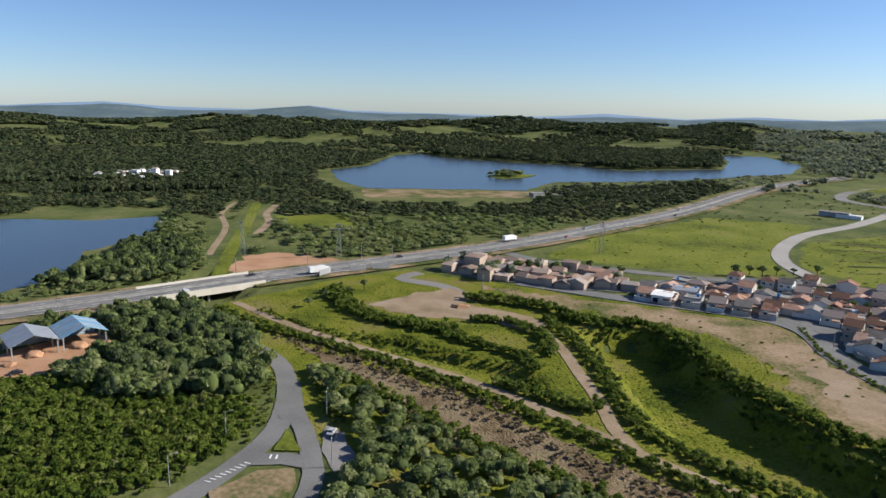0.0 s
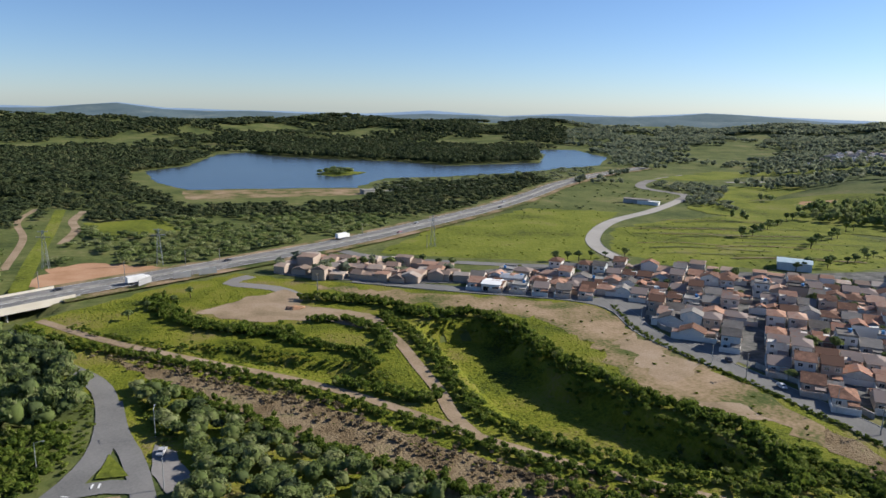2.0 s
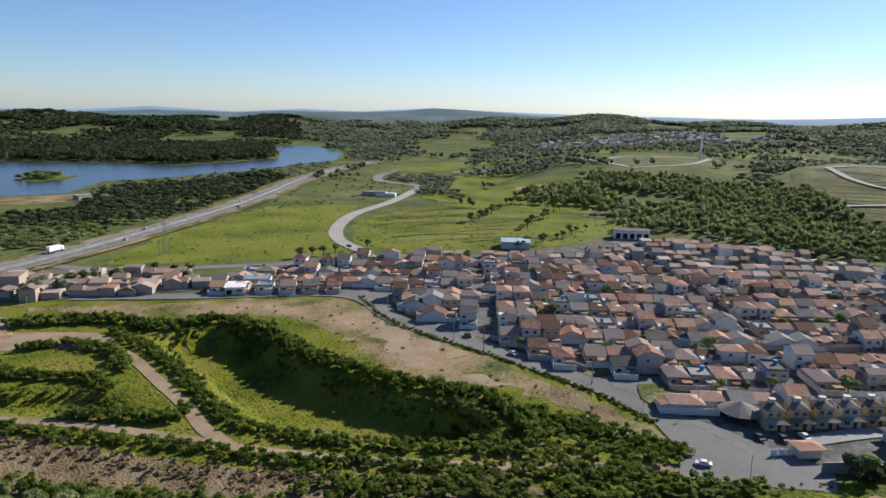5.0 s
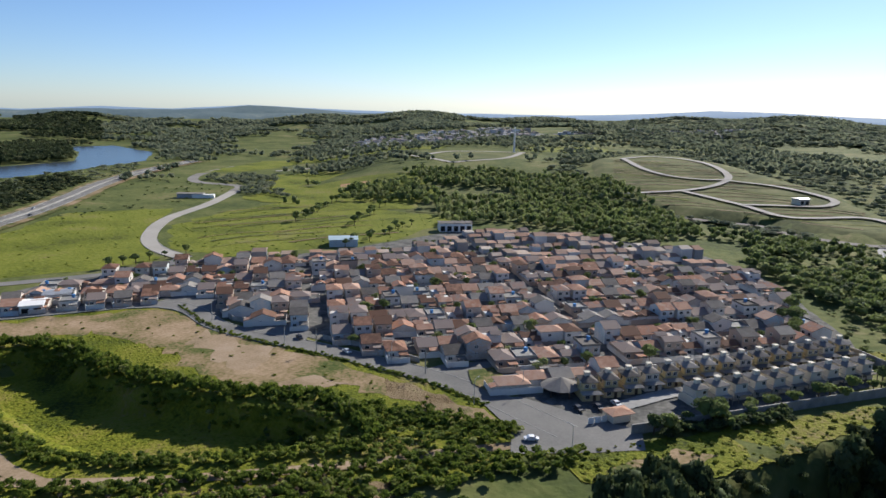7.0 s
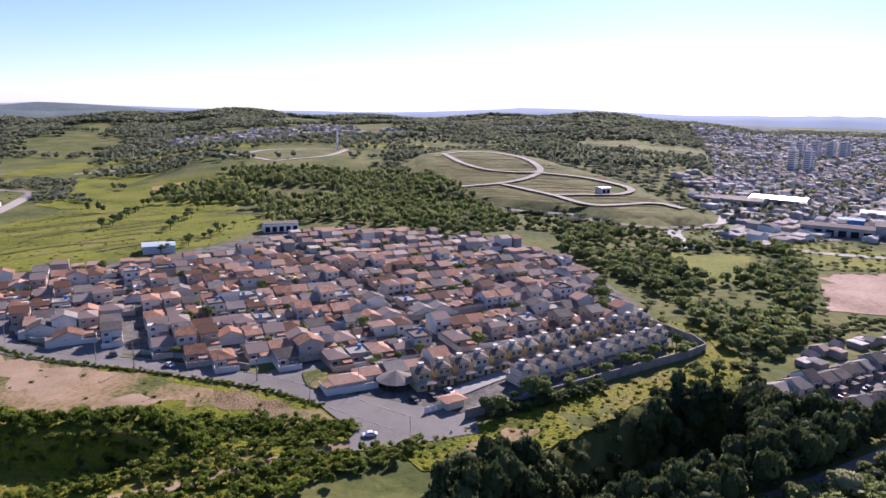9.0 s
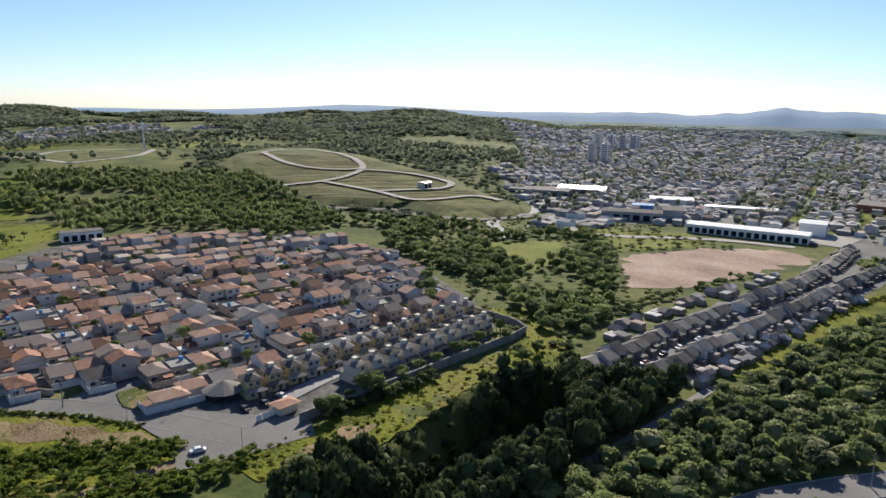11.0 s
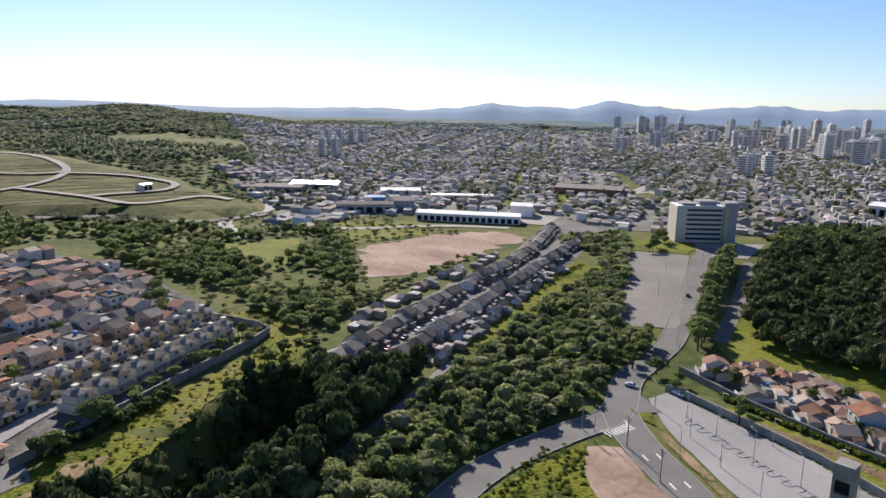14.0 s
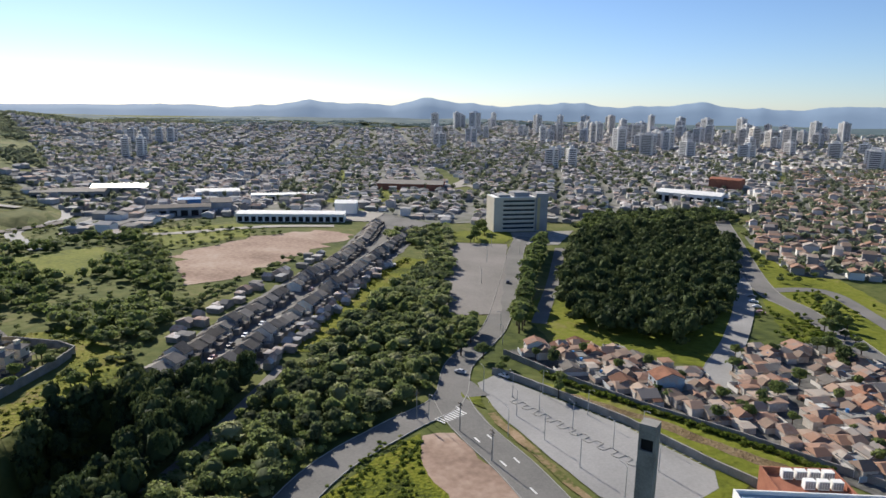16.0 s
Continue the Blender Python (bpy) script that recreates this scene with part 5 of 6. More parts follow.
def house_proto(k, w, d, storeys, roof, roofkey, wallkey="wall", label="", name="house", tank=False):
    t = root(name, label, "house", "estate houses")
    h = 2.9 * storeys + 0.3
    mb = MB().box(-w / 2, w / 2, -d / 2, d / 2, -0.4, h)
    rh = 0.0
    if roof == "gable":
        rh = d * 0.2
        mb.add([(-w / 2, -d / 2, h), (-w / 2, d / 2, h), (-w / 2, 0, h + rh), (w / 2, -d / 2, h), (w / 2, d / 2, h), (w / 2, 0, h + rh)], [(0, 2, 1), (3, 4, 5)])
    ww = w * 0.46
    mb.box(-w / 2 + 0.1, -w / 2 + ww, d / 2, d / 2 + 2.7, -0.4, 2.6)
    mb.obj("wall", [wallkey], t)
    rb, lean = MB(), MB()
    lean.add([(-w / 2 - 0.1, d / 2 + 3.0, 2.5), (-w / 2 + ww + 0.2, d / 2 + 3.0, 2.5), (-w / 2 + ww + 0.2, d / 2, 3.1), (-w / 2 - 0.1, d / 2, 3.1), (-w / 2 - 0.1, d / 2 + 3.0, 2.64), (-w / 2 + ww + 0.2, d / 2 + 3.0, 2.64), (-w / 2 + ww + 0.2, d / 2, 3.24), (-w / 2 - 0.1, d / 2, 3.24)],
           [(3, 2, 1, 0), (4, 5, 6, 7), (0, 1, 5, 4), (1, 2, 6, 5), (2, 3, 7, 6), (3, 0, 4, 7)])
    if roof == "gable":
        rb.gable(-w / 2 - 0.4, w / 2 + 0.4, -d / 2 - 0.5, d / 2 + 0.5, h - 0.12, rh * (d / 2 + 0.5) / (d / 2) + 0.02)
        rb.box(-w / 2 - 0.4, w / 2 + 0.4, -0.15, 0.15, h + rh + 0.1, h + rh + 0.26)
    elif roof == "hip":
        rb.hip(-w / 2 - 0.5, w / 2 + 0.5, -d / 2 - 0.5, d / 2 + 0.5, h + 0.02, min(w, d) * 0.22)
    elif roof == "step":
        rb.gable(-w / 2 - 0.3, w / 2 + 0.3, -d / 2 - 0.4, d * 0.12, h - 0.1, d * 0.13)
        rb.gable(-w / 2 - 0.3, w * 0.1, d * 0.1, d / 2 + 0.4, h + 0.25, d * 0.1)
    else:
        rb.box(-w / 2 - 0.15, w / 2 + 0.15, -d / 2 - 0.15, d / 2 + 0.15, h, h + 0.18)
        for a, b, c, e in ((-w / 2 - 0.15, w / 2 + 0.15, -d / 2 - 0.15, -d / 2 + 0.05), (-w / 2 - 0.15, w / 2 + 0.15, d / 2 - 0.05, d / 2 + 0.15), (-w / 2 - 0.15, -w / 2 + 0.05, -d / 2 + 0.05, d / 2 - 0.05), (w / 2 - 0.05, w / 2 + 0.15, -d / 2 + 0.05, d / 2 - 0.05)):
            rb.box(a, b, c, e, h + 0.18, h + 0.75)
    rb.obj("roof", [roofkey], t)
    lean.obj("lean_to_roof", [roofkey], t)
    for s in range(storeys):
        z = 1.65 + 2.9 * s
        window(t, -w * 0.24, -d / 2, z, 1.5, 1.2, 0)
        window(t, w * 0.26, d / 2, z, 1.4, 1.1, 1)
        window(t, -w / 2, d * 0.1, z, 1.2, 1.1, 2)
        if s:
            window(t, w * 0.26, -d / 2, z, 1.3, 1.2, 0)
    MB().box(w * 0.1, w * 0.42, -d / 2 - 0.07, -d / 2, 0, 2.3).obj("garage_door", ["grey"], t)
    MB().box(w / 2 - 3.2, w / 2 + 0.1, -d / 2 - 3.6, -d / 2, 2.45, 2.62).box(w / 2 - 3.1, w / 2 - 2.9, -d / 2 - 3.5, -d / 2 - 3.3, 0, 2.45).box(w / 2 - 0.15, w / 2 + 0.05, -d / 2 - 3.5, -d / 2 - 3.3, 0, 2.45).obj("carport", [roofkey], t)
    yb = MB()
    for a, b, c, e in ((-w / 2 - 0.45, w / 2 + 0.4, -d / 2 - 4.6, -d / 2 - 4.45), (-w / 2 - 0.45, -w / 2 - 0.3, -d / 2 - 4.45, d / 2 + 3), (-w / 2 - 0.3, w / 2 + 0.4, d / 2 + 2.85, d / 2 + 3)):
        yb.box(a, b, c, e, -0.2, 2.1)
    yb.obj("yard_wall", [wallkey], t)
    if tank:
        MB().tube([(w * 0.2, d * 0.2, h - 0.1), (w * 0.2, d * 0.2, h + 1.6)], [0.7, 0.75], 12).obj("water_tank", ["blue"], t)
    return t


KINDS = [(7.0, 9.5, 1, "gable", "roof"), (6.4, 9.0, 2, "gable", "roof"), (7.2, 10, 1, "hip", "roof"), (6.6, 9.0, 2, "hip", "roof"), (7.2, 9.5, 2, "step", "roof"), (6.2, 10, 1, "step", "roof"),
         (6.8, 9.0, 2, "flat", "roof_grey"), (7.0, 9.5, 1, "gable", "roof_grey"), (6.6, 8.6, 2, "gable", "roof_grey"), (7.4, 8.5, 1, "flat", "concrete")]
WORDS = {"gable": "pitched", "hip": "hipped", "step": "stepped", "flat": "flat"}


def label_of(kd, col="terracotta"):
    return "%s rendered house with a %s %s roof" % ("two-storey" if kd[2] == 2 else "single-storey", WORDS[kd[3]], "grey" if kd[4] in ("roof_grey", "concrete") else col)


HOUSES = [house_proto(k, *kd, label=label_of(kd), tank=kd[3] == "flat") for k, kd in enumerate(KINDS)]
used = set()


def put(protos, k, m):
    """The prototype itself the first time, then copies."""
    t = protos[k]
    if t.name not in used:
        used.add(t.name)
        t.matrix_basis = m
        return t
    return copy_thing(t, m)


rh = random.Random(5)
E1 = Vector((math.cos(radians(-38)), math.sin(radians(-38))))
E2 = Vector((-E1.y, E1.x))
O = Vector((182, 132))
CONDO = [(168, 96), (185, 100), (240, 84), (305, 46), (290, 26), (262, 10), (200, 50), (165, 66)]
PARK = [(279, 312), (300, 345), (375, 347), (401, 318), (345, 290), (300, 292)]
inner = [tuple(Vector(p)) for p in ESTATE]
spots = []
for j in range(-4, 16):
    block, side = divmod(j, 2)
    v = block * 37 + (6.5 if side == 0 else 23.5)
    for i in range(-22, 34):
        u = i * 8.1 + 3 * math.sin(block)
        if i % 13 == 6:
            continue
        p = O + E1 * u + E2 * v
        if not inside(inner, [p.x], [p.y])[0] or inside(CONDO, [p.x], [p.y])[0] or inside(PARK, [p.x], [p.y])[0]:
            continue
        if edge_distance(inner + inner[:1], [p.x], [p.y])[0] < 4.5 or edge_distance(FRONT, [p.x], [p.y])[0] < 8.8 or edge_distance([(204, 366), (176, 355), (120, 372)], [p.x], [p.y])[0] < 9:
            continue
        spots.append((p, side))
spots.sort(key=lambda s: s[0].length)
for p, side in spots[:275]:
    k = rh.choice((0, 0, 0, 0, 0, 1, 2, 2, 2, 3, 4, 5, 5, 5, 6, 7, 7, 8, 9))
    put(HOUSES, k, pose(p.x, p.y, 0.1, 0, 0, -38 + (180 if side else 0) + rh.choice((0, 0, 0, 0, 0, 90, -90)) + rh.uniform(-1.5, 1.5)))


for i, (x, y) in enumerate([(170, 190), (182, 189), (189, 182), (193, 172), (173, 166), (180, 155), (184, 148), (192, 143), (201, 132), (175, 116), (185, 113), (193, 109), (172, 178), (163, 244), (166, 257), (169, 269), (172, 281), (162, 231), (177, 290)]):
    if min(math.hypot(x - p.x, y - p.y) for p, _ in spots[:275]) > 7.2:
        put(HOUSES, (3, 0, 8, 1, 2, 4, 7, 1, 3, 2, 8, 3, 0, 0, 5, 2, 7, 0, 2)[i], pose(x, y, 0.25, 0, 0, -38 + 90 * (i % 2)))
rg_ = random.Random(77)
yards = []
for p, side in spots:
    if rg_.random() < 0.42:
        q = p + E2 * ((9.3 if side else -9.3) * rg_.choice((1, -0.75))) + E1 * rg_.uniform(-4, 4)
        yards += [(q.x + rg_.uniform(-1, 1), q.y + rg_.uniform(-1, 1)) for _ in range(rg_.choice((1, 2, 2)))]
mass("garden_trees", yards, BUSHES, "leaf", (1.0, 2.3), (2.4, 5.5), "dark garden trees and shrubs between the houses", 78)
# the strip of houses along the upper street
for a, b, n in (((100, 322), (148, 296), 6), ((104, 334), (160, 305), 7), ((0, 360), (88, 332), 0)):
    for i in range(n):
        p = Vector(a).lerp(b, i / (n - 1))
        put(HOUSES, rh.choice((0, 5, 7, 9, 2)), pose(p.x, p.y + 2, 0.1, 0, 0, -30))


def joined_houses(name, places, key, label, seed, size, tall=0.15, roofkey="town_roof"):
    """Small far houses, each a walled box under a low roof, joined."""
    rng = np.random.RandomState(seed)
    Vs, Ts, o = [], [], 0
    for x, y, ang in places:
        c, s = math.cos(radians(ang)), math.sin(radians(ang))
        w, d, h = size[0] * rng.uniform(0.7, 1.15), size[1] * rng.uniform(0.7, 1.2), size[2] * rng.uniform(0.8, 1.3) * (1 if rng.rand() > tall else 1.9)
        g = float(gz(x, y))
        B = np.array([(-w / 2, -d / 2, -0.5), (w / 2, -d / 2, -0.5), (w / 2, d / 2, -0.5), (-w / 2, d / 2, -0.5), (-w / 2, -d / 2, h), (w / 2, -d / 2, h), (w / 2, d / 2, h), (-w / 2, d / 2, h)])
        r = h + rng.choice((0.3, 1.3, 1.7))
        Q = np.array([(-w / 2 - .3, -d / 2 - .3, h), (w / 2 + .3, -d / 2 - .3, h), (w / 2 + .3, d / 2 + .3, h), (-w / 2 - .3, d / 2 + .3, h), (-w / 2 + .4, 0, r), (w / 2 - .4, 0, r)])
        for W, T in ((B, [(0, 1, 5), (0, 5, 4), (1, 2, 6), (1, 6, 5), (2, 3, 7), (2, 7, 6), (3, 0, 4), (3, 4, 7)]), (Q, [(0, 1, 5), (0, 5, 4), (1, 2, 5), (2, 3, 4), (2, 4, 5), (3, 0, 4)])):
            Vs.append(np.stack([x + W[:, 0] * c - W[:, 1] * s, y + W[:, 0] * s + W[:, 1] * c, g + W[:, 2]], 1))
            Ts.append(np.array(T) + o)
            o += len(W)
    if Vs:
        ob = big_mesh(name, np.concatenate(Vs), np.concatenate(Ts), M[key])
        ob.data.materials.append(M[roofkey])
        ob.data.polygons.foreach_set("material_index", np.array([0 if len(T) == 8 else 1 for T in Ts for _ in T], np.int32))
        tagged(ob, label, kind="stuff")


def simple_rows(name, poly, e_deg, du, dv, key, label, seed, size=(7, 9, 3.4), gap=6, tall=0.08, paved=True, roofkey="town_roof", green=0.4):
    rng = np.random.RandomState(seed)
    c, s = math.cos(radians(e_deg)), math.sin(radians(e_deg))
    P = np.array(poly, float)
    mid = P.mean(0)
    R = np.hypot(*(P - mid).T).max()
    at = []
    for i, u in enumerate(np.arange(-R, R, du)):
        if gap and i % (2 * gap) == 0:
            continue
        for j, v in enumerate(np.arange(-R, R, dv)):
            if gap and j % 5 == 2:
                continue
            x, y = mid[0] + u * c - v * s + rng.uniform(-2, 2), mid[1] + u * s + v * c + rng.uniform(-2, 2)
            if rng.rand() > 0.12:
                at.append((x, y, e_deg + rng.choice((0, 90)) + rng.uniform(-5, 5)))
    A = np.array(at)
    joined_houses(name, A[inside(poly, A[:, 0], A[:, 1])], key, label, seed, size, tall, roofkey)
    if paved:
        cover("town_ground", poly, "town_ground", 0.1, 4, 25, "grey streets and yards of the town", relief=60)
        tp = scatter(poly, 12 if R < 700 else 19, seed + 500)
        near = np.sin(tp[:, 0] / 41 + seed) + np.sin(tp[:, 1] / 33 + tp[:, 0] / 90)
        mass("woodland", tp[rng.rand(len(tp)) < green + 0.25 * near], DOTS, "wood_hazed", (2.5, 5.5) if R < 700 else (4, 9), (5, 9), "trees among the town houses", seed)


joined_houses("distant_houses", [(p.x, p.y, -38) for p, _ in spots[275:]], "town", "far rows of small terracotta-roofed houses", 70, (7.6, 9.5, 3.2), 0.12, "estate_far")
simple_rows("distant_houses", [(0, 372), (20, 400), (95, 362), (102, 330), (60, 338), (20, 352)], -28, 8, 10, "wall", "small houses and workshops beside the highway", 71, (8, 9, 3.4), 0, roofkey="estate_far", green=0.8)
AZ_TOWN = [(560, -60), (700, 60), (900, 60), (1300, 100), (1300, -300), (900, -420), (640, -330), (570, -200)]
simple_rows("distant_houses", AZ_TOWN, -20, 9.5, 10, "town", "dense low town beyond the valley", 72, (7.2, 8.4, 3.2), 6, 0.15)
simple_rows("distant_houses", [(620, -350), (900, -440), (1300, -320), (1300, -900), (700, -900), (420, -520), (470, -420)], -35, 9.5, 10, "town", "dense low town with pale roofs", 73, (7.2, 8.4, 3.3), 6, 0.15, green=0.55)
simple_rows("distant_houses", [(475, -225), (560, -200), (640, -335), (480, -420), (440, -330)], -35, 11, 12, "town", "low houses and sheds behind the office block", 82, (7.5, 9, 3.0), 4)
simple_rows("distant_houses", [(345, -415), (440, -540), (330, -600), (190, -420), (250, -340)], -45, 9, 10, "town", "white and terracotta houses beyond the road", 80, (6.6, 7.6, 3.4), 5, 0.15, roofkey="estate_far", green=0.75)
simple_rows("distant_houses", [(430, -540), (700, -920), (640, -1200), (300, -900), (180, -420), (260, -360)], -50, 9.5, 10, "town", "dense low town with terracotta roofs", 74, (7.2, 8.4, 3.3), 6, 0.15, roofkey="estate_far", green=0.7)
simple_rows("distant_houses", [(1300, 100), (2300, 250), (2400, -600), (2000, -1500), (1300, -1500), (700, -1250), (1300, -900)], -20, 17, 17, "town", "far town with pale houses", 75, (11, 12, 4.2), 5, 0.25)
simple_rows("distant_houses", [(300, -900), (640, -1200), (700, -920), (720, -890), (1310, -900), (1500, -1480), (2000, -1500), (1900, -2300), (700, -2300), (350, -1500)], -30, 16, 16, "town", "far town spreading towards the mountains", 87, (10, 11, 4), 5, 0.25, green=0.65)
simple_rows("distant_houses", [(800, 900), (1000, 1050), (1300, 900), (1250, 760), (1000, 780)], -30, 18, 16, "town", "far white housing estate", 76, (10, 12, 3.6), 5)
simple_rows("distant_houses", [(1250, 760), (1500, 700), (1700, 480), (1500, 450)], -30, 24, 20, "town", "far village on the slope", 77, (10, 12, 3.6), 5)
simple_rows("distant_houses", [(-420, 820), (-330, 850), (-320, 800), (-400, 780)], -10, 9, 9, "white", "pale houses among the woods", 78, (7, 8, 5), 0, paved=False)
simple_rows("distant_houses", [(535, 30), (600, 20), (640, 40), (800, 100), (900, 60), (560, -50), (500, 0)], -30, 13, 12, "town", "scattered houses at the hill's foot", 79, (10, 12, 3.2), 4)


# ---- villas behind the wall ----
def villa_proto(key, k):
    t = root("villa", "small two-storey %s villa with a hipped grey-brown roof" % ("ochre" if key == "yellow" else "beige"), "house", "walled villas")
    MB().box(-2.9, 2.9, -3.6, 3.6, -0.3, 3.0).box(-2.3, 2.3, -2.4, 3.4, 3.0, 5.8).obj("wall", [key], t)
    MB().hip(-2.8, 2.8, -2.9, 3.9, 5.8, 1.3).obj("roof", ["roof_grey"], t)
    MB().hip(-3.4, 3.4, -5.4, -2.4, 2.9, 0.7).obj("porch_roof", ["roof_grey"], t)
    MB().box(-0.8, 0.8, 0.2, 1.6, 6.2, 8.0).box(-0.95, 0.95, 0.05, 1.75, 8.0, 8.15).obj("tank_housing", ["beige"], t)
    window_with_pane(t, -1.1, -2.4, 4.5, 1.2, 1.2)
    window_with_pane(t, 1.1, -2.4, 4.5, 1.2, 1.2)
    window(t, -2.3, 0.5, 4.5, 1.2, 1.1, 2)
    window(t, -1.0, 3.4, 4.5, 1.2, 1.1, 1)
    window(t, 1.2, 3.6, 1.5, 1.4, 1.2, 1)
    MB().box(-2.9, 2.9, 3.6, 5.6, 2.5, 2.65).box(-2.8, -2.6, 5.3, 5.5, 0, 2.5).box(2.6, 2.8, 5.3, 5.5, 0, 2.5).obj("back_porch", ["roof_grey"], t)
    window_with_pane(t, -1.2, -3.6, 1.5, 1.3, 1.3)
    MB().box(0.6, 1.6, -3.68, -3.6, 0, 2.1).obj("door", ["bark"], t)
    return t


VILLAS = [villa_proto("yellow", 0), villa_proto("beige", 1)]
for i in range(15):
    p = Vector((187, 95)).lerp((284, 42), i / 14)
    put(VILLAS, 0 if i % 5 != 3 else 1, pose(p.x, p.y, 0.1, 0, 0, -29 - 12))
for i in range(10):
    p = Vector((206, 68)).lerp((267, 33), i / 9)
    put(VILLAS, 1, pose(p.x, p.y, 0.1, 0, 0, -30 + 180))
road("street_area", [(186, 84), (215, 72), (275, 37)], 6, "paving", 0.2, "paved lane between the villas")
WALL = [(172, 73), (180, 68), (205, 52), (230, 37), (257, 20), (268, 15), (276, 20), (288, 36), (292, 46)]
wall = tagged(new("wall_estate"), "long grey concrete wall round the villas", kind="structure")
for a, b in zip(WALL, WALL[1:]):
    mb = MB()
    mb.bar(a, b, 0.3, -0.5, 3.0)
    mb.bar(a, b, 0.45, 3.0, 3.15)
    mb.obj("wall_panel", ["concrete"], wall)
mb = MB()
for a, b in zip([(187, 104), (215, 92), (250, 72), (290, 50)], [(215, 92), (250, 72), (290, 50)]):
    mb.bar(a, b, 0.3, -0.4, 2.6)
tagged(mb.obj("wall_back", ["white"]), "pale rendered wall behind the villas", kind="structure")

sw = tagged(new("wall_street"), "weathered grey retaining wall along the estate street", kind="structure")
for run in ([(159, 258), (156, 244), (158, 238)], [(166, 198), (170, 182), (172, 166), (173, 154)], [(112, 324), (132, 313), (146, 303)]):
    for a, b in zip(run, run[1:]):
        mb = MB()
        mb.bar(a, b, 0.3, -0.3, 1.9)
        mb.bar(a, b, 0.42, 1.9, 2.02)
        mb.obj("wall_panel", ["concrete"], sw)

# ---- terraces ----
def terrace_proto(shed, walls, h):
    t = root("terraced_house", "narrow terraced house with a dark grey pitched roof", "house", "terraced houses")
    MB().box(-3.2, 3.2, -4, 4, -0.3, h).add([(-3.2, -4, h), (-3.2, 4, h), (-3.2, 0, h + 1.6), (3.2, -4, h), (3.2, 4, h), (3.2, 0, h + 1.6)], [(0, 2, 1), (3, 4, 5)]).obj("wall", [walls], t)
    MB().gable(-3.25, 3.25, -4.5, 4.5, h - 0.15, 1.85).obj("roof", ["roof_grey"], t)
    window(t, -1.2, -4, h - 1.2, 1.2, 1.1, 0)
    window(t, 1.2, -4, h - 1.2, 1.2, 1.1, 0)
    window(t, 0, 4, h - 1.2, 1.2, 1.1, 1)
    MB().box(-2.9, 0.6, 4.6, 7.4, -0.2, 2.2).box(-3.0, 0.7, 4.5, 7.5, 2.2, 2.32).obj("back_shed", ["roof_grey"], t)
    if shed:
        MB().box(-3, 1.2, -6.4, -4, 2.3, 2.42).box(-3, -2.8, -6.3, -6.1, 0, 2.3).box(1.0, 1.2, -6.3, -6.1, 0, 2.3).obj("carport", ["roof_grey"], t)
    MB().box(-3.2, -3.05, -6.6, -4, 0, 1.8).box(-3.05, 3.2, -6.6, -6.45, 0, 1.8).obj("yard_wall", ["concrete"], t)
    return t


rte = random.Random(19)
TERR = [terrace_proto(True, "beige", 3.2), terrace_proto(False, "wall", 3.2), terrace_proto(True, "wall", 3.25), terrace_proto(False, "concrete", 3.6)]
for line, flip in (([(233, -10), (255, -27), (282, -46), (330, -83), (400, -135), (490, -185)], 180), ([(219, -20), (231, -32), (260, -54), (287, -74), (363, -131), (450, -197)], 180)):
    sl = spline(line, 6.42)
    for i, (a, b) in enumerate(zip(sl, sl[1:])):
        if i % 17 == 16:
            continue
        dx, dy = (b[0] - a[0]) / 6.42, (b[1] - a[1]) / 6.42
        off = rte.uniform(-0.9, 0.9)
        put(TERR, rte.randrange(4), pose(a[0] - dy * off, a[1] + dx * off, 0.1, 0, 0, math.degrees(math.atan2(dy, dx)) + flip + rte.uniform(-2.5, 2.5))
            @ Matrix.Diagonal((rte.uniform(0.86, 1.0), rte.uniform(0.78, 1.0), rte.uniform(0.85, 1.25), 1)))

# ---- quarter beside the car park ----
KINDS2 = [(8.5, 10, 1, "gable", "tiles16"), (8, 9.5, 1, "hip", "tiles16"), (7.5, 10, 2, "gable", "tiles16"), (8, 9, 1, "flat", "concrete"), (8.5, 9, 1, "gable", "roof_grey"), (8, 10, 1, "step", "tiles16")]
HOUSES2 = [house_proto(20 + k, *kd, label=label_of(kd, "orange clay"), tank=k == 3) for k, kd in enumerate(KINDS2)]
QUARTER = [(206, -134), (206, -158), (160, -180), (172, -216), (166, -250), (126, -232), (88, -185), (80, -172), (103, -162), (125, -159), (150, -148), (184, -138)]
rq = random.Random(8)
green = []
for q in scatter(QUARTER, 9.3, 81, 0.16, [([(150, -178), (162, -188), (184, -222), (228, -278)], 9), ([(120, -170), (140, -200), (160, -240)], 6)]):
    if rq.random() < 0.11:
        green.append((q[0], q[1]))
        continue
    put(HOUSES2, rq.choice((0, 0, 1, 1, 2, 3, 4, 5)), pose(q[0], q[1], 0.15, 0, 0, rq.choice((-18, 72, 162)) + rq.uniform(-4, 4)) @ Matrix.Scale(rq.uniform(0.76, 0.92), 4))
mass("woodland", [(x + rq.uniform(-2, 2), y + rq.uniform(-2, 2)) for x, y in green for _ in range(3)], BUSHES, "leaf", (1.6, 3.2), (4, 7), "garden trees between the small houses", 88)

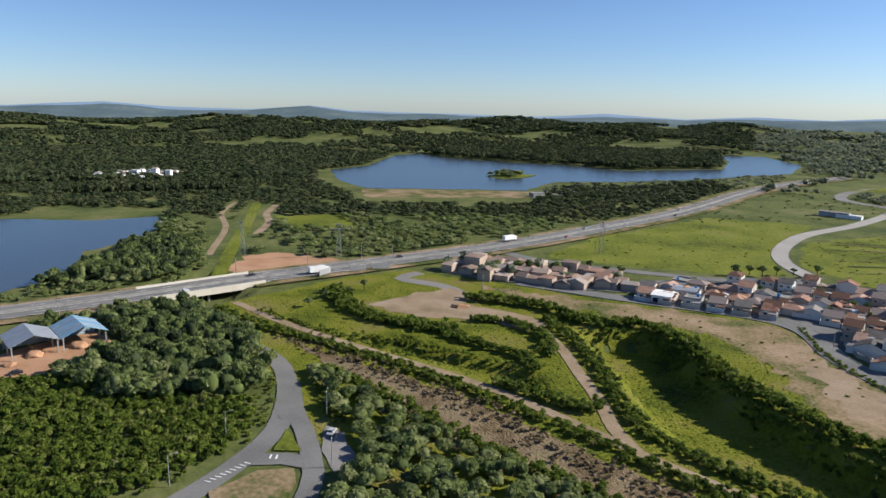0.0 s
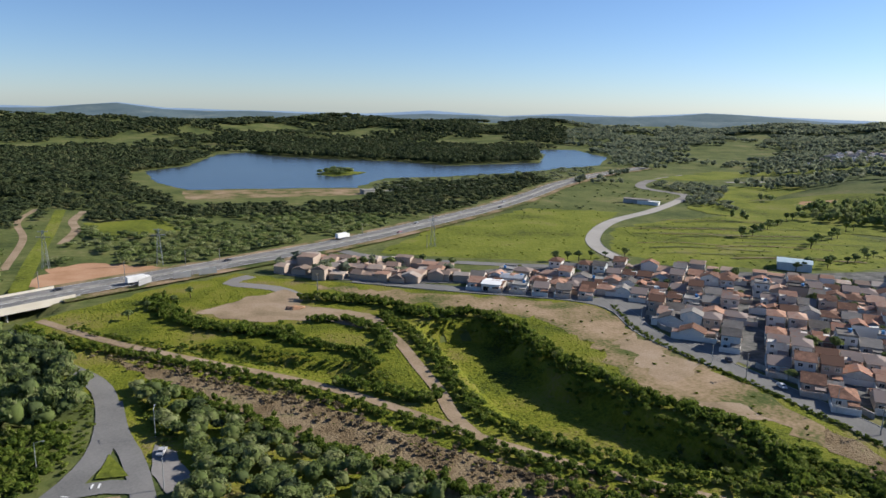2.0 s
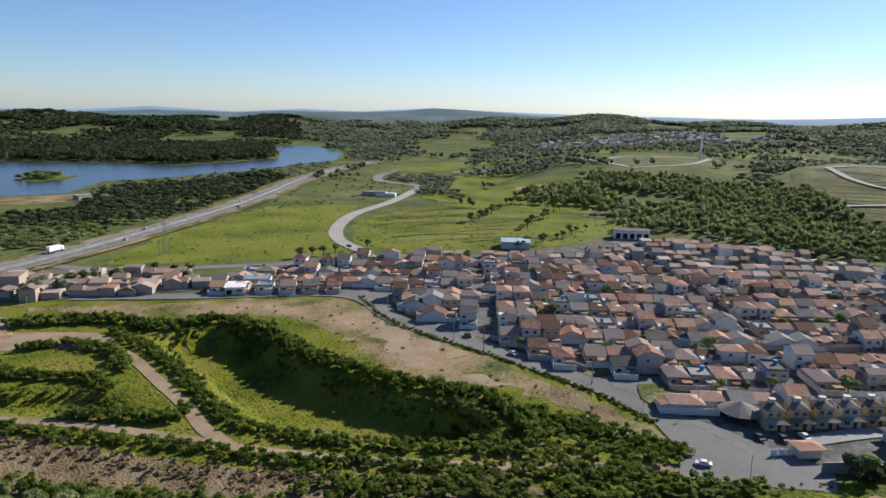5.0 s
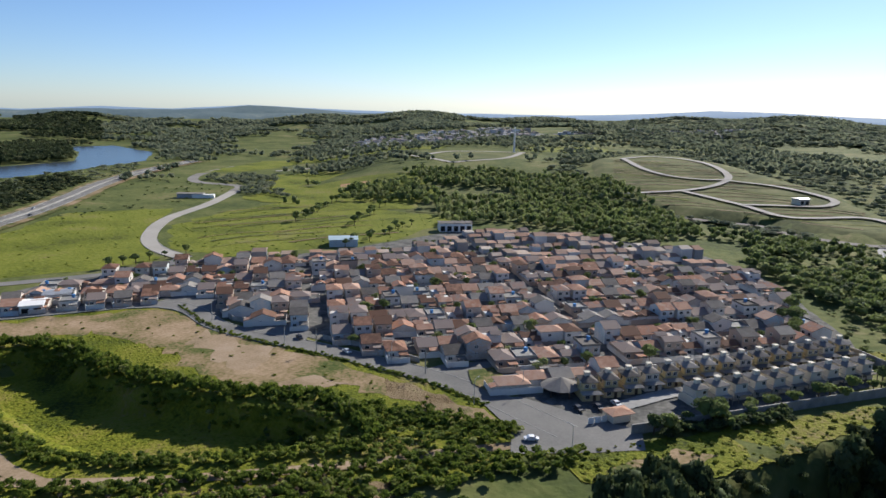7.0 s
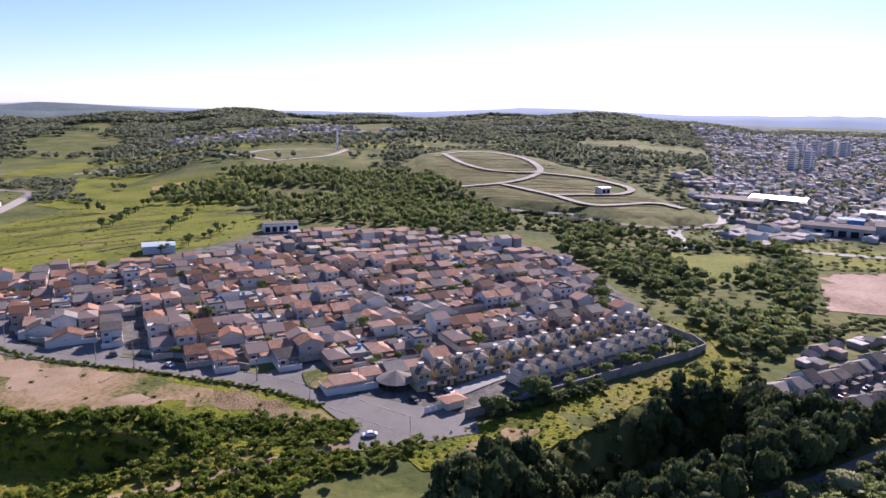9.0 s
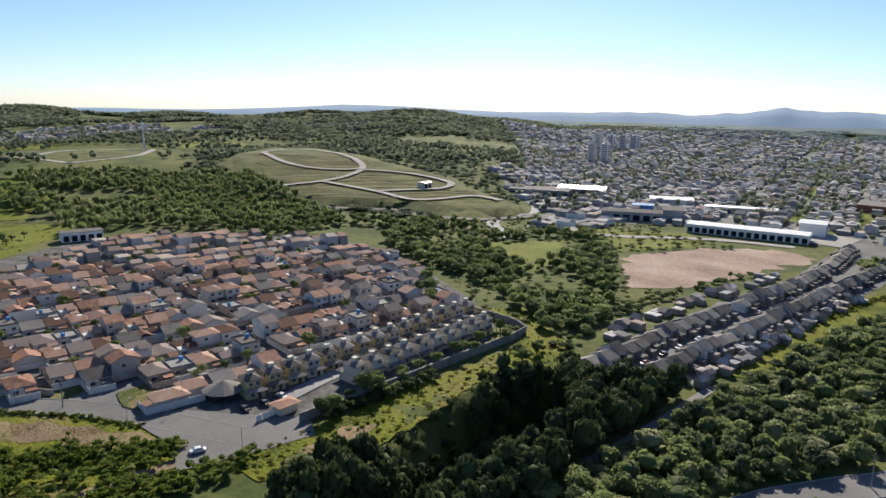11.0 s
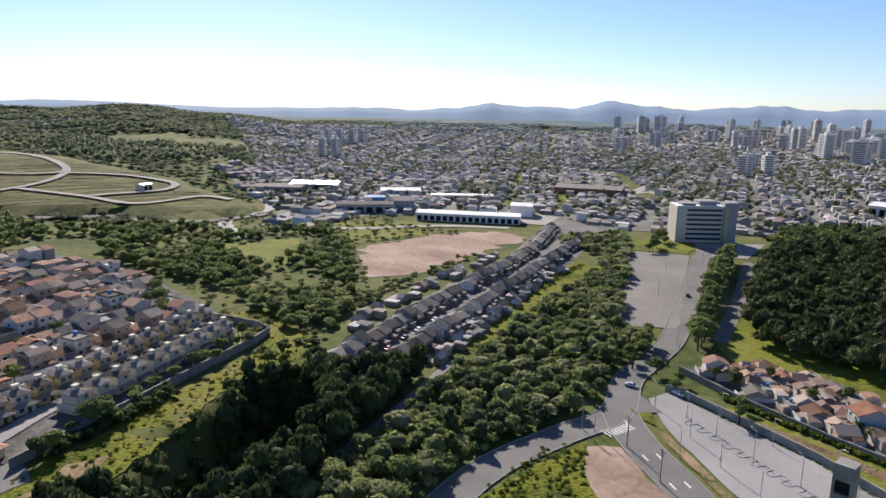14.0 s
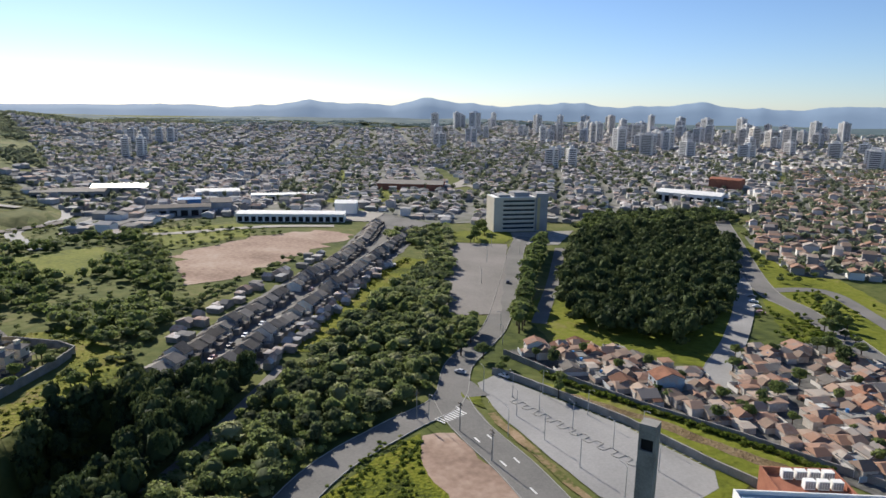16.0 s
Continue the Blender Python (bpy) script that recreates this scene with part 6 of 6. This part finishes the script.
annex = [(q[0], q[1], (-18, 72)[i % 2]) for i, q in enumerate(scatter(QUARTER, 6.4, 181, 0.4, [([(150, -178), (162, -188), (184, -222), (228, -278)], 7), ([(120, -170), (140, -200), (160, -240)], 3.5)]))]
joined_houses("annexes", annex, "wall", "small annexes and carports between the houses", 182, (4.4, 5.4, 2.5), 0.0, "estate_far")
sheds_at = [(q[0], q[1], -38 + (i % 2) * 90) for i, q in enumerate(scatter([(227, -38), (256, -60), (283, -80), (359, -137), (354, -143), (278, -86), (251, -66), (222, -44)], 4.6, 83))]
joined_houses("distant_houses", sheds_at, "concrete", "small grey sheds behind the terraces", 84, (3.2, 4, 2.2), 0.0, "town_roof")
sheds_at = [(q[0], q[1], -38 + (i % 2) * 90) for i, q in enumerate(scatter([(262, -18), (290, -36), (338, -73), (400, -121), (404, -113), (342, -65), (294, -29), (266, -11)], 7.5, 85))]
joined_houses("distant_houses", sheds_at, "concrete", "small sheds and annexes behind the terraces", 86, (4.4, 5.4, 2.5), 0.0, "town_roof")

# ---- single buildings ----
# office block
office = root("office_block", "seven-storey office block with bands of windows and a pale stair tower", "building")
ob_m = pose(432, -268, 0, 0, 0, -12)
office.matrix_basis = ob_m
mb = MB().box(-9, 9, -16, 16, 0, 25)
mb.obj("wall", ["beige"], office)
for s in range(7):
    z = 2.0 + 3.3 * s
    MB().box(-9.25, -9, -15, 9, z, z + 1.5).obj("window_band", ["glass"], office)
    MB().box(-9.6, -9, -15.5, 9.5, z - 0.4, z - 0.1).obj("ledge", ["white"], office)
MB().box(-10.5, -1, -25, -16, 0, 28).obj("stair_tower", ["grey"], office)
MB().box(-9.2, -1.2, -18.0, -16.2, 0.3, 24).box(-10.6, -10.4, -19, -16.8, 1, 25).obj("tower_stripe", ["yellow"], office)
MB().box(-6, 6, -12, 0, 25, 28.5).box(-7, 5, 3, 12, 25, 27).obj("roof_plant", ["grey"], office)
MB().box(-9.2, 9.2, -16, 16, 25, 25.5).obj("roof_edge", ["white"], office)

# two sheds with sheet roofs
for i, (c, key, lab) in enumerate((((-149, 236), "metal", "open shed with a weathered grey sheet roof"), ((-137, 247), "blueroof", "open shed with a faded blue sheet roof"))):
    sh = root("shed", lab, "shed", "earth yard sheds")
    sh.matrix_basis = pose(c[0], c[1], 0.1, 0, 0, 42 - 90)
    for x in (-8, 0, 8):
        for y in (-7.2, 7.2):
            MB().box(x - 0.2, x + 0.2, y - 0.2, y + 0.2, -0.1, 5).obj("post", ["metal"], sh)
    for k in range(9):
        MB().gable(-9 + 2 * k, -7.04 + 2 * k, -8, 8, 5 + 0.03 * (k % 2), 3.2, 0.12).obj("roof_sheet", ["metal" if k in (2, 6) else key], sh)
    MB().box(-8.8, -8.6, -7.2, 7.2, 0, 5).obj("end_wall", [key], sh)
for x, y, r, h in ((-145, 231, 3, 1.6), (-134, 241, 3.4, 1.7), (-127, 242, 2.6, 1.4), (-148, 222, 2.2, 0.8)):
    V, T = ico(3, int(x), 0.5)
    tagged(big_mesh("spoil_heap", V * np.array([r, r, h]) + np.array([x, y, 0.2]), T, M["orange"], smooth=True), "heap of loose orange earth in the yard", "heap", "spoil heaps")
V, T = ico(3, 9, 0.6)
tagged(big_mesh("spoil_heap", V * np.array([3.4, 2.0, 1.5]) + np.array([8, 301, 0.2]), T, M["orange"], smooth=True), "heap of brown earth on the gravel plateau", "heap", "spoil heaps")


def hall(name, x, y, rot, w, d, h, roofkey, wallkey, label, bays=0):
    t = root(name, label, "building", "large halls")
    t.matrix_basis = pose(x, y, float(gz(x, y)), 0, 0, rot)
    MB().box(-w / 2, w / 2, -d / 2, d / 2, -0.3, h).obj("wall", [wallkey], t)
    MB().gable(-w / 2 - 0.5, w / 2 + 0.5, -d / 2 - 0.5, d / 2 + 0.5, h, d * 0.06, 0.3).obj("roof", [roofkey], t)
    for i in range(bays):
        u = -w / 2 + (i + 0.5) * w / bays
        MB().box(u - w / bays * 0.33, u + w / bays * 0.33, -d / 2 - 0.12, -d / 2, 0.4, h * 0.7).obj("bay_door", ["dark"], t)
    return t


hall("warehouse", 528, -128, -112, 82, 18, 6, "white", "white", "long white warehouse with dark loading bays", 16)
hall("warehouse", 552, -180, -112, 18, 22, 9, "white", "white", "white end hall of the warehouse")
hall("workshop", 585, -50, -95, 48, 20, 7, "roof_grey", "grey", "grey industrial hall with dark bays", 6)
hall("workshop", 596, -84, -95, 16, 30, 9, "roof_grey", "grey", "tall grey hall with a dark roof")
hall("workshop", 620, -62, -95, 18, 14, 8, "blue", "blue", "bright blue painted industrial hall")
hall("workshop", 650, -150, -100, 60, 14, 5, "metal", "white", "long low hall with a pale metal roof", 8)
hall("workshop", 690, -95, -95, 40, 26, 6, "white", "white", "broad hall with white roofs")
hall("workshop", 690, -300, -120, 70, 40, 7, "roof_grey", "brick", "wide low retail hall with brick-red walls")
hall("workshop", 700, 30, -100, 60, 30, 7, "roof_grey", "concrete", "low grey hall at the embankment", 6)
hall("workshop", 745, -12, -100, 50, 34, 7, "metal", "concrete", "low hall with a pale roof")
hall("supermarket", 505, -525, -150, 62, 34, 9, "white", "white", "broad white hall beside the avenue", 8)
hall("workshop", 565, -640, -150, 34, 26, 13, "brick", "brick", "dark red box-like commercial building")
hall("workshop", 295, 330, -40, 18, 14, 4.5, "teal", "teal", "pale blue hall beside the park")
hall("workshop", 388, 312, -42, 24, 11, 6, "roof_grey", "white", "school block with a grey roof", 5)
hall("workshop", 345, 600, -45, 24, 9, 4, "roof_grey", "grey", "dark flat-roofed gatehouse hall")
hall("workshop", 352, 590, -45, 20, 6, 3, "white", "white", "white flat-roofed gatehouse on the hill road")
hall("house_on_hill", 652, 141, -30, 11, 9, 5, "metal", "beige", "pale house on the hillside lots", 2)
hall("workshop", 106, 318, -28, 9, 11, 3.6, "white", "white", "white-roofed workshop by the street", 2)
hall("workshop", 120, 328, -28, 11, 10, 3.6, "metal", "white", "metal-roofed workshop by the street", 2)
hall("water_intake", 95, 700, 30, 14, 7, 4, "concrete", "concrete", "pale concrete intake works below the dam")

# near flat-roofed building with air units
fb = root("flat_roof_building", "low building with a brick parapet and rooftop air units", "building")
fb.matrix_basis = pose(80, -130.5, 0, 0, 0, 61)
MB().box(-17, 17, -8, 8, -0.3, 7).obj("wall", ["white"], fb)
MB().box(-17, 17, -8, -7.6, 7, 8).box(-17, 17, 7.6, 8, 7, 8).box(-17, -16.6, -7.6, 7.6, 7, 8).box(16.6, 17, -7.6, 7.6, 7, 8).obj("parapet", ["white"], fb)
MB().box(-16.6, 16.6, -7.6, 7.6, 7, 7.08).obj("roof_deck", ["teal"], fb)
MB().box(-10, 7, -19, -8, -0.3, 6.6).obj("annex", ["brick"], fb)
MB().box(-10, 7, -19, -18.6, 6.6, 8.0).box(-10, -9.6, -18.6, -8, 6.6, 8.0).box(6.6, 7, -18.6, -8, 6.6, 8.0).obj("screen_wall", ["brick"], fb)
for i in range(7):
    x, y = -7.5 + 3.1 * (i % 4), -16.4 + 4.2 * (i // 4)
    u = MB().box(x - 1.2, x + 1.2, y - 0.8, y + 0.8, 6.6, 8.7)
    for k in range(4):
        u.box(x - 1.1 + 0.56 * k, x - 0.66 + 0.56 * k, y + 0.8, y + 0.86, 6.9, 8.5, 1)
    u.obj("air_unit", ["white", "grey"], fb)

# tall square chimney-like tower beside the car park
tw = root("concrete_tower", "slender square concrete tower with a dark slot near the top", "tower")
TX, TY = 84.4, -82.9
tw.matrix_basis = pose(TX, TY, 0, 0, 0, 212)
MB().box(-1.5, 1.5, -1.5, 1.5, 0, 31).box(-1.5, -1.1, -1.5, 1.5, 31, 33.3).box(1.1, 1.5, -1.5, 1.5, 31, 33.3).box(-1.1, 1.1, 1.2, 1.5, 31, 33.3).box(-1.5, 1.5, -1.5, 1.5, 33.3, 36).obj("shaft", ["concrete"], tw)
# Solid dark block paints the shade within the slot.
MB().box(-1.1, 1.1, -1.0, 1.2, 31, 33.3).obj("slot", ["dark"], tw)

# far towers of the city
rt = random.Random(12)
tower_list = [(860, -602, 30, 16), (868, -644, 30, 16), (1685, -1392, 62, 22), (1576, -53, 32, 18), (1572, -80, 32, 18), (1568, -107, 32, 18), (1566, -130, 32, 18), (1180, -30, 34, 14), (1180, -52, 34, 14), (665, -1074, 34, 22), (690, -1105, 34, 22),
              (1380, -1180, 44, 20), (1260, -1350, 48, 20), (1150, -1480, 52, 22), (980, -700, 24, 14), (1900, -900, 52, 26), (1950, -1000, 50, 24)]
for i in range(75):
    a, r = radians(rt.triangular(112, 154, 138)), rt.uniform(1350, 2400)
    tower_list.append((math.sin(a) * r, math.cos(a) * r, rt.uniform(24, 52) * (0.7 + r / 4500), rt.uniform(14, 26)))
for x, y, h, w in tower_list:
    t = root("apartment_tower", "distant pale apartment tower with rows of windows", "tower", "city towers")
    t.matrix_basis = pose(x, y, float(gz(x, y)) - 1, 0, 0, rt.uniform(-30, 30))
    MB().box(-w / 2, w / 2, -w / 2.4, w / 2.4, 0, h).box(-w / 5, w / 5, -w / 5, w / 5, h, h + 4).obj("wall", ["tower"], t)
    wb = MB()
    for s in range(int(h / 3.2)):
        z = 1.5 + 3.2 * s
        wb.box(-w / 2 - 0.1, w / 2 + 0.1, -w * 0.3, w * 0.3, z, z + 1.4)
        wb.box(-w * 0.36, w * 0.36, -w / 2.4 - 0.1, w / 2.4 + 0.1, z, z + 1.4)
    tagged(wb.obj("window_grid", ["glass"], t), kind="stuff")
mast = root("lattice_mast", "tall thin pale telecom mast", "mast")
mast.matrix_basis = pose(873, 590, float(gz(873, 590)) - 0.5)
MB().tube([(0, 0, 0), (0, 0, 38)], [1.6, 1.0], 8).obj("shaft", ["white"], mast)


# ---- street furniture ----
def lamp_proto(h):
    t = root("street_lamp", "grey steel street lamp with a single arm", "street lamp", "street lamps")
    MB().tube([(0, 0, 0), (0, 0, h)], [0.13, 0.08], 8).obj("pole", ["metal"], t)
    MB().tube([(0, 0, h - 0.05), (1.2, 0, h + 0.35), (1.9, 0, h + 0.4)], [0.06, 0.05, 0.05], 6).obj("lamp_arm", ["metal"], t)
    MB().box(1.7, 2.4, -0.14, 0.14, h + 0.33, h + 0.47).obj("lamp_head", ["grey"], t.children[-1], "grey lamp head")
    return t


def pole_proto():
    t = root("power_pole", "concrete power pole with cross-arms", "power pole", "power poles")
    MB().tube([(0, 0, 0), (0, 0, 9)], [0.2, 0.13], 8).obj("pole", ["concrete"], t)
    MB().box(-1.2, 1.2, -0.08, 0.08, 8.2, 8.38).box(-0.8, 0.8, -0.08, 0.08, 7.3, 7.44).obj("cross_arm", ["bark"], t)
    return t


LAMPS, POLES = [lamp_proto(8.0)], [pole_proto()]
for x, y, a in ((-58, 172, 0), (-64, 148, 20), (-33, 186, 90), (-27, 158, 90), (180, -104, 0), (172, -110, 0), (160, -112, 0), (146, -114, 0), (132, -117, 0), (118, -120, 0), (160, -104, 0), (144, -103, 0), (128, -103, 0),
                (112, -104, 0), (170, -120, 180), (152, -124, 180), (134, -129, 180), (380, -222, 0), (340, -196, 0), (300, -170, 0), (280, -180, 0), (320, -210, 0), (355, -228, 0), (230, -140, 90), (215, -132, 90), (150, -95, 0), (168, -79, 180),
                (158, 118, 0), (165, 160, 0), (153, 205, 0), (150, 250, 0), (151, 80, 90), (176, 112, 0)):
    put(LAMPS, 0, pose(x, y, 0.2, 0, 0, a))
for x, y, a in ((-160, 275, 0), (-48, 395, 10), (-30, 398, 10), (60, 470, 30), (20, 330, 20), (120, 300, 60), (156, 190, 80), (166, 145, 80), (-75, 372, 30), (-110, 355, 30), (95, 420, 0), (170, -76, 30), (140, -84, 0), (158, -84, 0)):
    put(POLES, 0, pose(x, y, 0.1, 0, 0, a))
for x, y in ((100, 425), (-120, 402), (-62, 400)):
    py = root("pylon", "tall grey lattice power pylon", "pylon", "pylons")
    py.matrix_basis = pose(x, y, 0)
    mb = MB()
    for sx in (-1, 1):
        for sy in (-1, 1):
            mb.tube([(sx * 1.6, sy * 1.6, 0), (sx * 0.3, sy * 0.3, 21)], [0.12, 0.08], 4)
    for k in range(7):
        r0, r1 = 1.6 - 0.18 * k, 1.6 - 0.18 * (k + 1)
        for (ax, ay), (bx, by) in (((-1, -1), (1, -1)), ((1, -1), (1, 1)), ((1, 1), (-1, 1)), ((-1, 1), (-1, -1))):
            mb.tube([(ax * r0, ay * r0, 3 * k), (bx * r1, by * r1, 3 * k + 3)], [0.06, 0.06], 4)
    mb.obj("lattice", ["metal"], py)
    MB().box(-3.5, 3.5, -0.15, 0.15, 17, 17.3).box(-2.5, 2.5, -0.15, 0.15, 20, 20.3).obj("cross_arm", ["metal"], py)


def car_proto():
    t = root("car", "small parked passenger car", "car", "cars")
    mb = MB()
    prof = [(-2.0, 0.35), (-2.05, 0.8), (-1.3, 0.92), (-0.75, 1.42), (0.75, 1.45), (1.35, 0.95), (2.05, 0.85), (2.1, 0.35)]
    n = len(prof)
    mb.add([(x, y * (0.85 if z > 1.1 else 1), z) for y in (-0.85, 0.85) for x, z in prof], [tuple(range(n))[::-1], tuple(range(n, 2 * n))] + [(i, (i + 1) % n, n + (i + 1) % n, n + i) for i in range(n)])
    mb.obj("body", ["car"], t)
    MB().add([(-1.2, -0.6, 0.99), (-0.8, -0.6, 1.36), (-0.8, 0.6, 1.36), (-1.2, 0.6, 0.99), (-1.28, -0.6, 1.02), (-0.86, -0.6, 1.42), (-0.86, 0.6, 1.42), (-1.28, 0.6, 1.02)],
             [(0, 1, 2, 3), (7, 6, 5, 4), (0, 4, 5, 1), (1, 5, 6, 2), (2, 6, 7, 3), (3, 7, 4, 0)]).box(-0.6, 0.6, -0.81, 0.81, 1.0, 1.35).obj("glazing", ["glass"], t)
    for x in (-1.3, 1.3):
        for y in (-0.8, 0.8):
            MB().tube([(x, y - 0.1, 0.31), (x, y + 0.1, 0.31)], [0.31, 0.31], 10).obj("wheel", ["tyre"], t)
            MB().tube([(x, y * 1.14, 0.31), (x, y * 1.16, 0.31)], [0.19, 0.19], 8).obj("rim", ["metal"], t.children[-1], "grey wheel rim")
    return t


CARS = [car_proto()]
rc = random.Random(4)
for k in (22, 31, 47, 70, 88, 120, 150):
    for side in (-6, 6):
        ol = offset_line(HIGHWAY, side - 1.8, 5)
        i = min(k + (7 if side > 0 else 0), len(ol) - 2)
        a, b = Vector(ol[i]), Vector(ol[i + 1])
        put(CARS, 0, pose(a.x, a.y, 1.26, 0, 0, math.degrees(math.atan2((b - a).y, (b - a).x))))
for x, y, a, z in ((176, 92, 60, .3), (181, 88, 60, .3), (187, 85, 60, .3), (180, 80, 20, .3), (150, 92, 130, .3), (187, -116, 20, .25), (196, -104, 40, .25), (243, -29, -37, .25), (263, -44, -37, .25), (254, -37, -37, .25),
                   (275, -53, -37, .25), (320, -86, -37, .25), (350, -108, -37, .25), (295, -183, -35, .25), (330, -212, -35, .25), (205, -262, 40, .2), (212, -268, 40, .2), (219, -274, 40, .2), (226, -281, 40, .2),
                   (160, 205, 70, .3), (163, 250, 80, .3), (162, 180, 80, .3), (240, 140, -38, .2), (260, 160, -38, .2), (-141, 214, 30, .2), (130, -195, 50, .2), (420, -285, 10, .25), (395, -275, 10, .25), (-30, 176, 80, .3)):
    put(CARS, 0, pose(x, y, z, 0, 0, a))
for k, side in ((84, -8), (112, 8)):
    ol = offset_line(HIGHWAY, side, 5)
    a, b = Vector(ol[k]), Vector(ol[k + 1])
    tr = root("truck", "white box lorry on the highway", "truck")
    tr.matrix_basis = pose(a.x, a.y, 1.26, 0, 0, math.degrees(math.atan2((b - a).y, (b - a).x)))
    MB().box(-6, 3, -1.25, 1.25, 1.1, 4.0).obj("cargo_box", ["white"], tr)
    MB().box(3.3, 5.4, -1.2, 1.2, 0.6, 3.1).obj("cab", ["white"], tr)
    for x in (-4.5, -3.2, 4.2):
        for y in (-1.1, 1.1):
            MB().tube([(x, y - 0.15, 0.5), (x, y + 0.15, 0.5)], [0.5, 0.5], 10).obj("wheel", ["tyre"], tr)

# billboards by the highway
for x, y, a in ((-62, 352, 60), (-46, 362, 20), (-34, 368, 20)):
    bb = root("billboard", "blank grey roadside billboard on posts", "billboard", "billboards")
    bb.matrix_basis = pose(x, y, 0, 0, 0, a)
    MB().box(-4.5, 4.5, -0.1, 0.1, 1.6, 4.6).obj("panel", ["grey"], bb)
    for u in (-3, 0, 3):
        MB().box(u - 0.1, u + 0.1, 0.1, 0.3, -0.3, 4.4).obj("post", ["bark"], bb)

# car park walls, kerbs and bay lines
cw = tagged(new("wall_car_park"), "grey concrete wall along the car park", kind="structure")
cpw = [(191, -113.5), (189, -116), (171, -122), (143, -130.4), (113, -134.5), (84, -141)]
for a, b in zip(cpw, cpw[1:]):
    mb = MB()
    mb.bar(a, b, 0.35, -0.3, 2.4)
    mb.bar(a, b, 0.5, 2.4, 2.5)
    mb.obj("wall_panel", ["concrete"], cw)
hw_ = tagged(new("wall_quarter"), "weathered grey wall behind the gardens", kind="structure")
for a, b in zip([(206, -127), (178, -133), (149, -142.5), (123, -153.5), (104, -160), (82, -168)], [(178, -133), (149, -142.5), (123, -153.5), (104, -160), (82, -168)]):
    mb = MB()
    mb.bar(a, b, 0.35, -0.3, 2.3)
    mb.obj("wall_panel", ["concrete"], hw_)
axis = (Vector((112, -120)) - Vector((174, -109))).normalized()
nrm = Vector((-axis.y, axis.x))
kb = MB()
pts = []
for i in range(11):
    c = Vector((172, -108.5)) + axis * i * 5.0
    pts += [c + nrm * 1.3, c + axis * 2.4 + nrm * 1.3, c + axis * 2.6 - nrm * 1.3, c + axis * 4.9 - nrm * 1.3]
sp = spline([tuple(p) for p in pts], 1.0)
for a, b in zip(sp, sp[1:]):
    kb.bar(a, b, 0.45, 0.2, 0.42)
tagged(kb.obj("wavy_kerb", ["kerb"]), "wavy pale kerb down the car park", kind="structure")
bl = MB()
for i in range(24):
    c = Vector((176, -112)) + axis * (i * 2.6 + 1)
    for side, d in ((1, 7.2), (-1, 7.2)):
        a = c + nrm * side * d
        bl.bar(a, a + nrm * side * 4.4 + axis * 1.2, 0.14, 0.24, 0.27)
tagged(bl.obj("bay_lines", ["line"]), "thin white parking bay lines", kind="structure")
gatep = root("gatehouse", "small gatehouse with a flat canopy at the villas", "building")
gatep.matrix_basis = pose(178, 80, 0.2, 0, 0, -30)
MB().box(-3, 3, -2, 2, 0, 2.8).obj("wall", ["beige"], gatep)
MB().hip(-4, 4, -3, 3, 2.85, 0.9).obj("roof", ["roof"], gatep)
for k in range(3):
    MB().box(-10 + 2.2 * k, -8.1 + 2.2 * k, -0.06, 0.06, 0.1, 2.0).obj("gate_leaf", ["white"], gatep)
gz_ = root("pavilion", "pavilion with a wide conical grey roof", "pavilion")
gz_.matrix_basis = pose(184, 103, 0.1)
mb = MB()
mb.add([(6.5 * math.cos(k * math.pi / 6), 6.5 * math.sin(k * math.pi / 6), 2.6) for k in range(12)] + [(0, 0, 5.4)], [(k, (k + 1) % 12, 12) for k in range(12)] + [tuple(range(12))[::-1]])
mb.obj("roof", ["roof_grey"], gz_)
for k in range(0, 12, 2):
    x, y = 5.6 * math.cos(k * math.pi / 6), 5.6 * math.sin(k * math.pi / 6)
    MB().box(x - 0.15, x + 0.15, y - 0.15, y + 0.15, 0, 2.7).obj("post", ["bark"], gz_)
cover("traffic_island", [(178, 136), (187, 131), (178, 118), (168, 120), (170, 128)], "dry", 0.4, 0.3, 2, "kerbed dry grass island")

# ---- single trees ----
rp = random.Random(3)
for k in range(80):
    p, side = spots[rp.randrange(len(spots))]
    q = p + E2 * (9.5 if side else -9.5) + E1 * 4
    plant(q.x, q.y, rp.uniform(0.5, 0.85))
line_row = [(226, -147), (258, -170), (300, -200), (362, -249)]
for p in spline(line_row, 5.2):
    for w in (-2.6, 2.6):
        plant(p[0] + w * 0.6 + rp.uniform(-1, 1), p[1] - w * 0.8 + rp.uniform(-1, 1), 1.3)
for a, b, n, s in (((196, 60), (262, 22), 14, 0.9), ((176, 66), (196, 58), 5, 0.9), ((212, -112), (236, -132), 6, 1.1), ((206, -120), (190, -118), 3, 0.8), ((175, -128), (168, -126), 2, 0.8), ((395, -215), (430, -245), 7, 1.0),
                   ((205, 372), (160, 372), 6, 0.9), ((30, 372), (100, 366), 8, 0.9), ((150, -236), (190, -290), 10, 0.9), ((150, -250), (200, -300), 8, 0.8), ((290, 322), (380, 350), 12, 0.8), ((130, 275), (60, 318), 0, 0.6),
                   ((250, 10), (225, 18), 5, 0.8), ((295, 60), (350, 72), 10, 0.9), ((-60, 300), (-40, 330), 4, 0.6), ((330, 420), (420, 480), 10, 0.9), ((350, 380), (430, 430), 10, 0.9)):
    for i in range(n):
        q = Vector(a).lerp(b, i / max(n - 1, 1))
        plant(q.x + rp.uniform(-3, 3), q.y + rp.uniform(-3, 3), s)
for q in scatter(QUARTER, 15, 99, 0.45):
    plant(q[0] + 5, q[1] + 5, rp.uniform(0.5, 0.8))
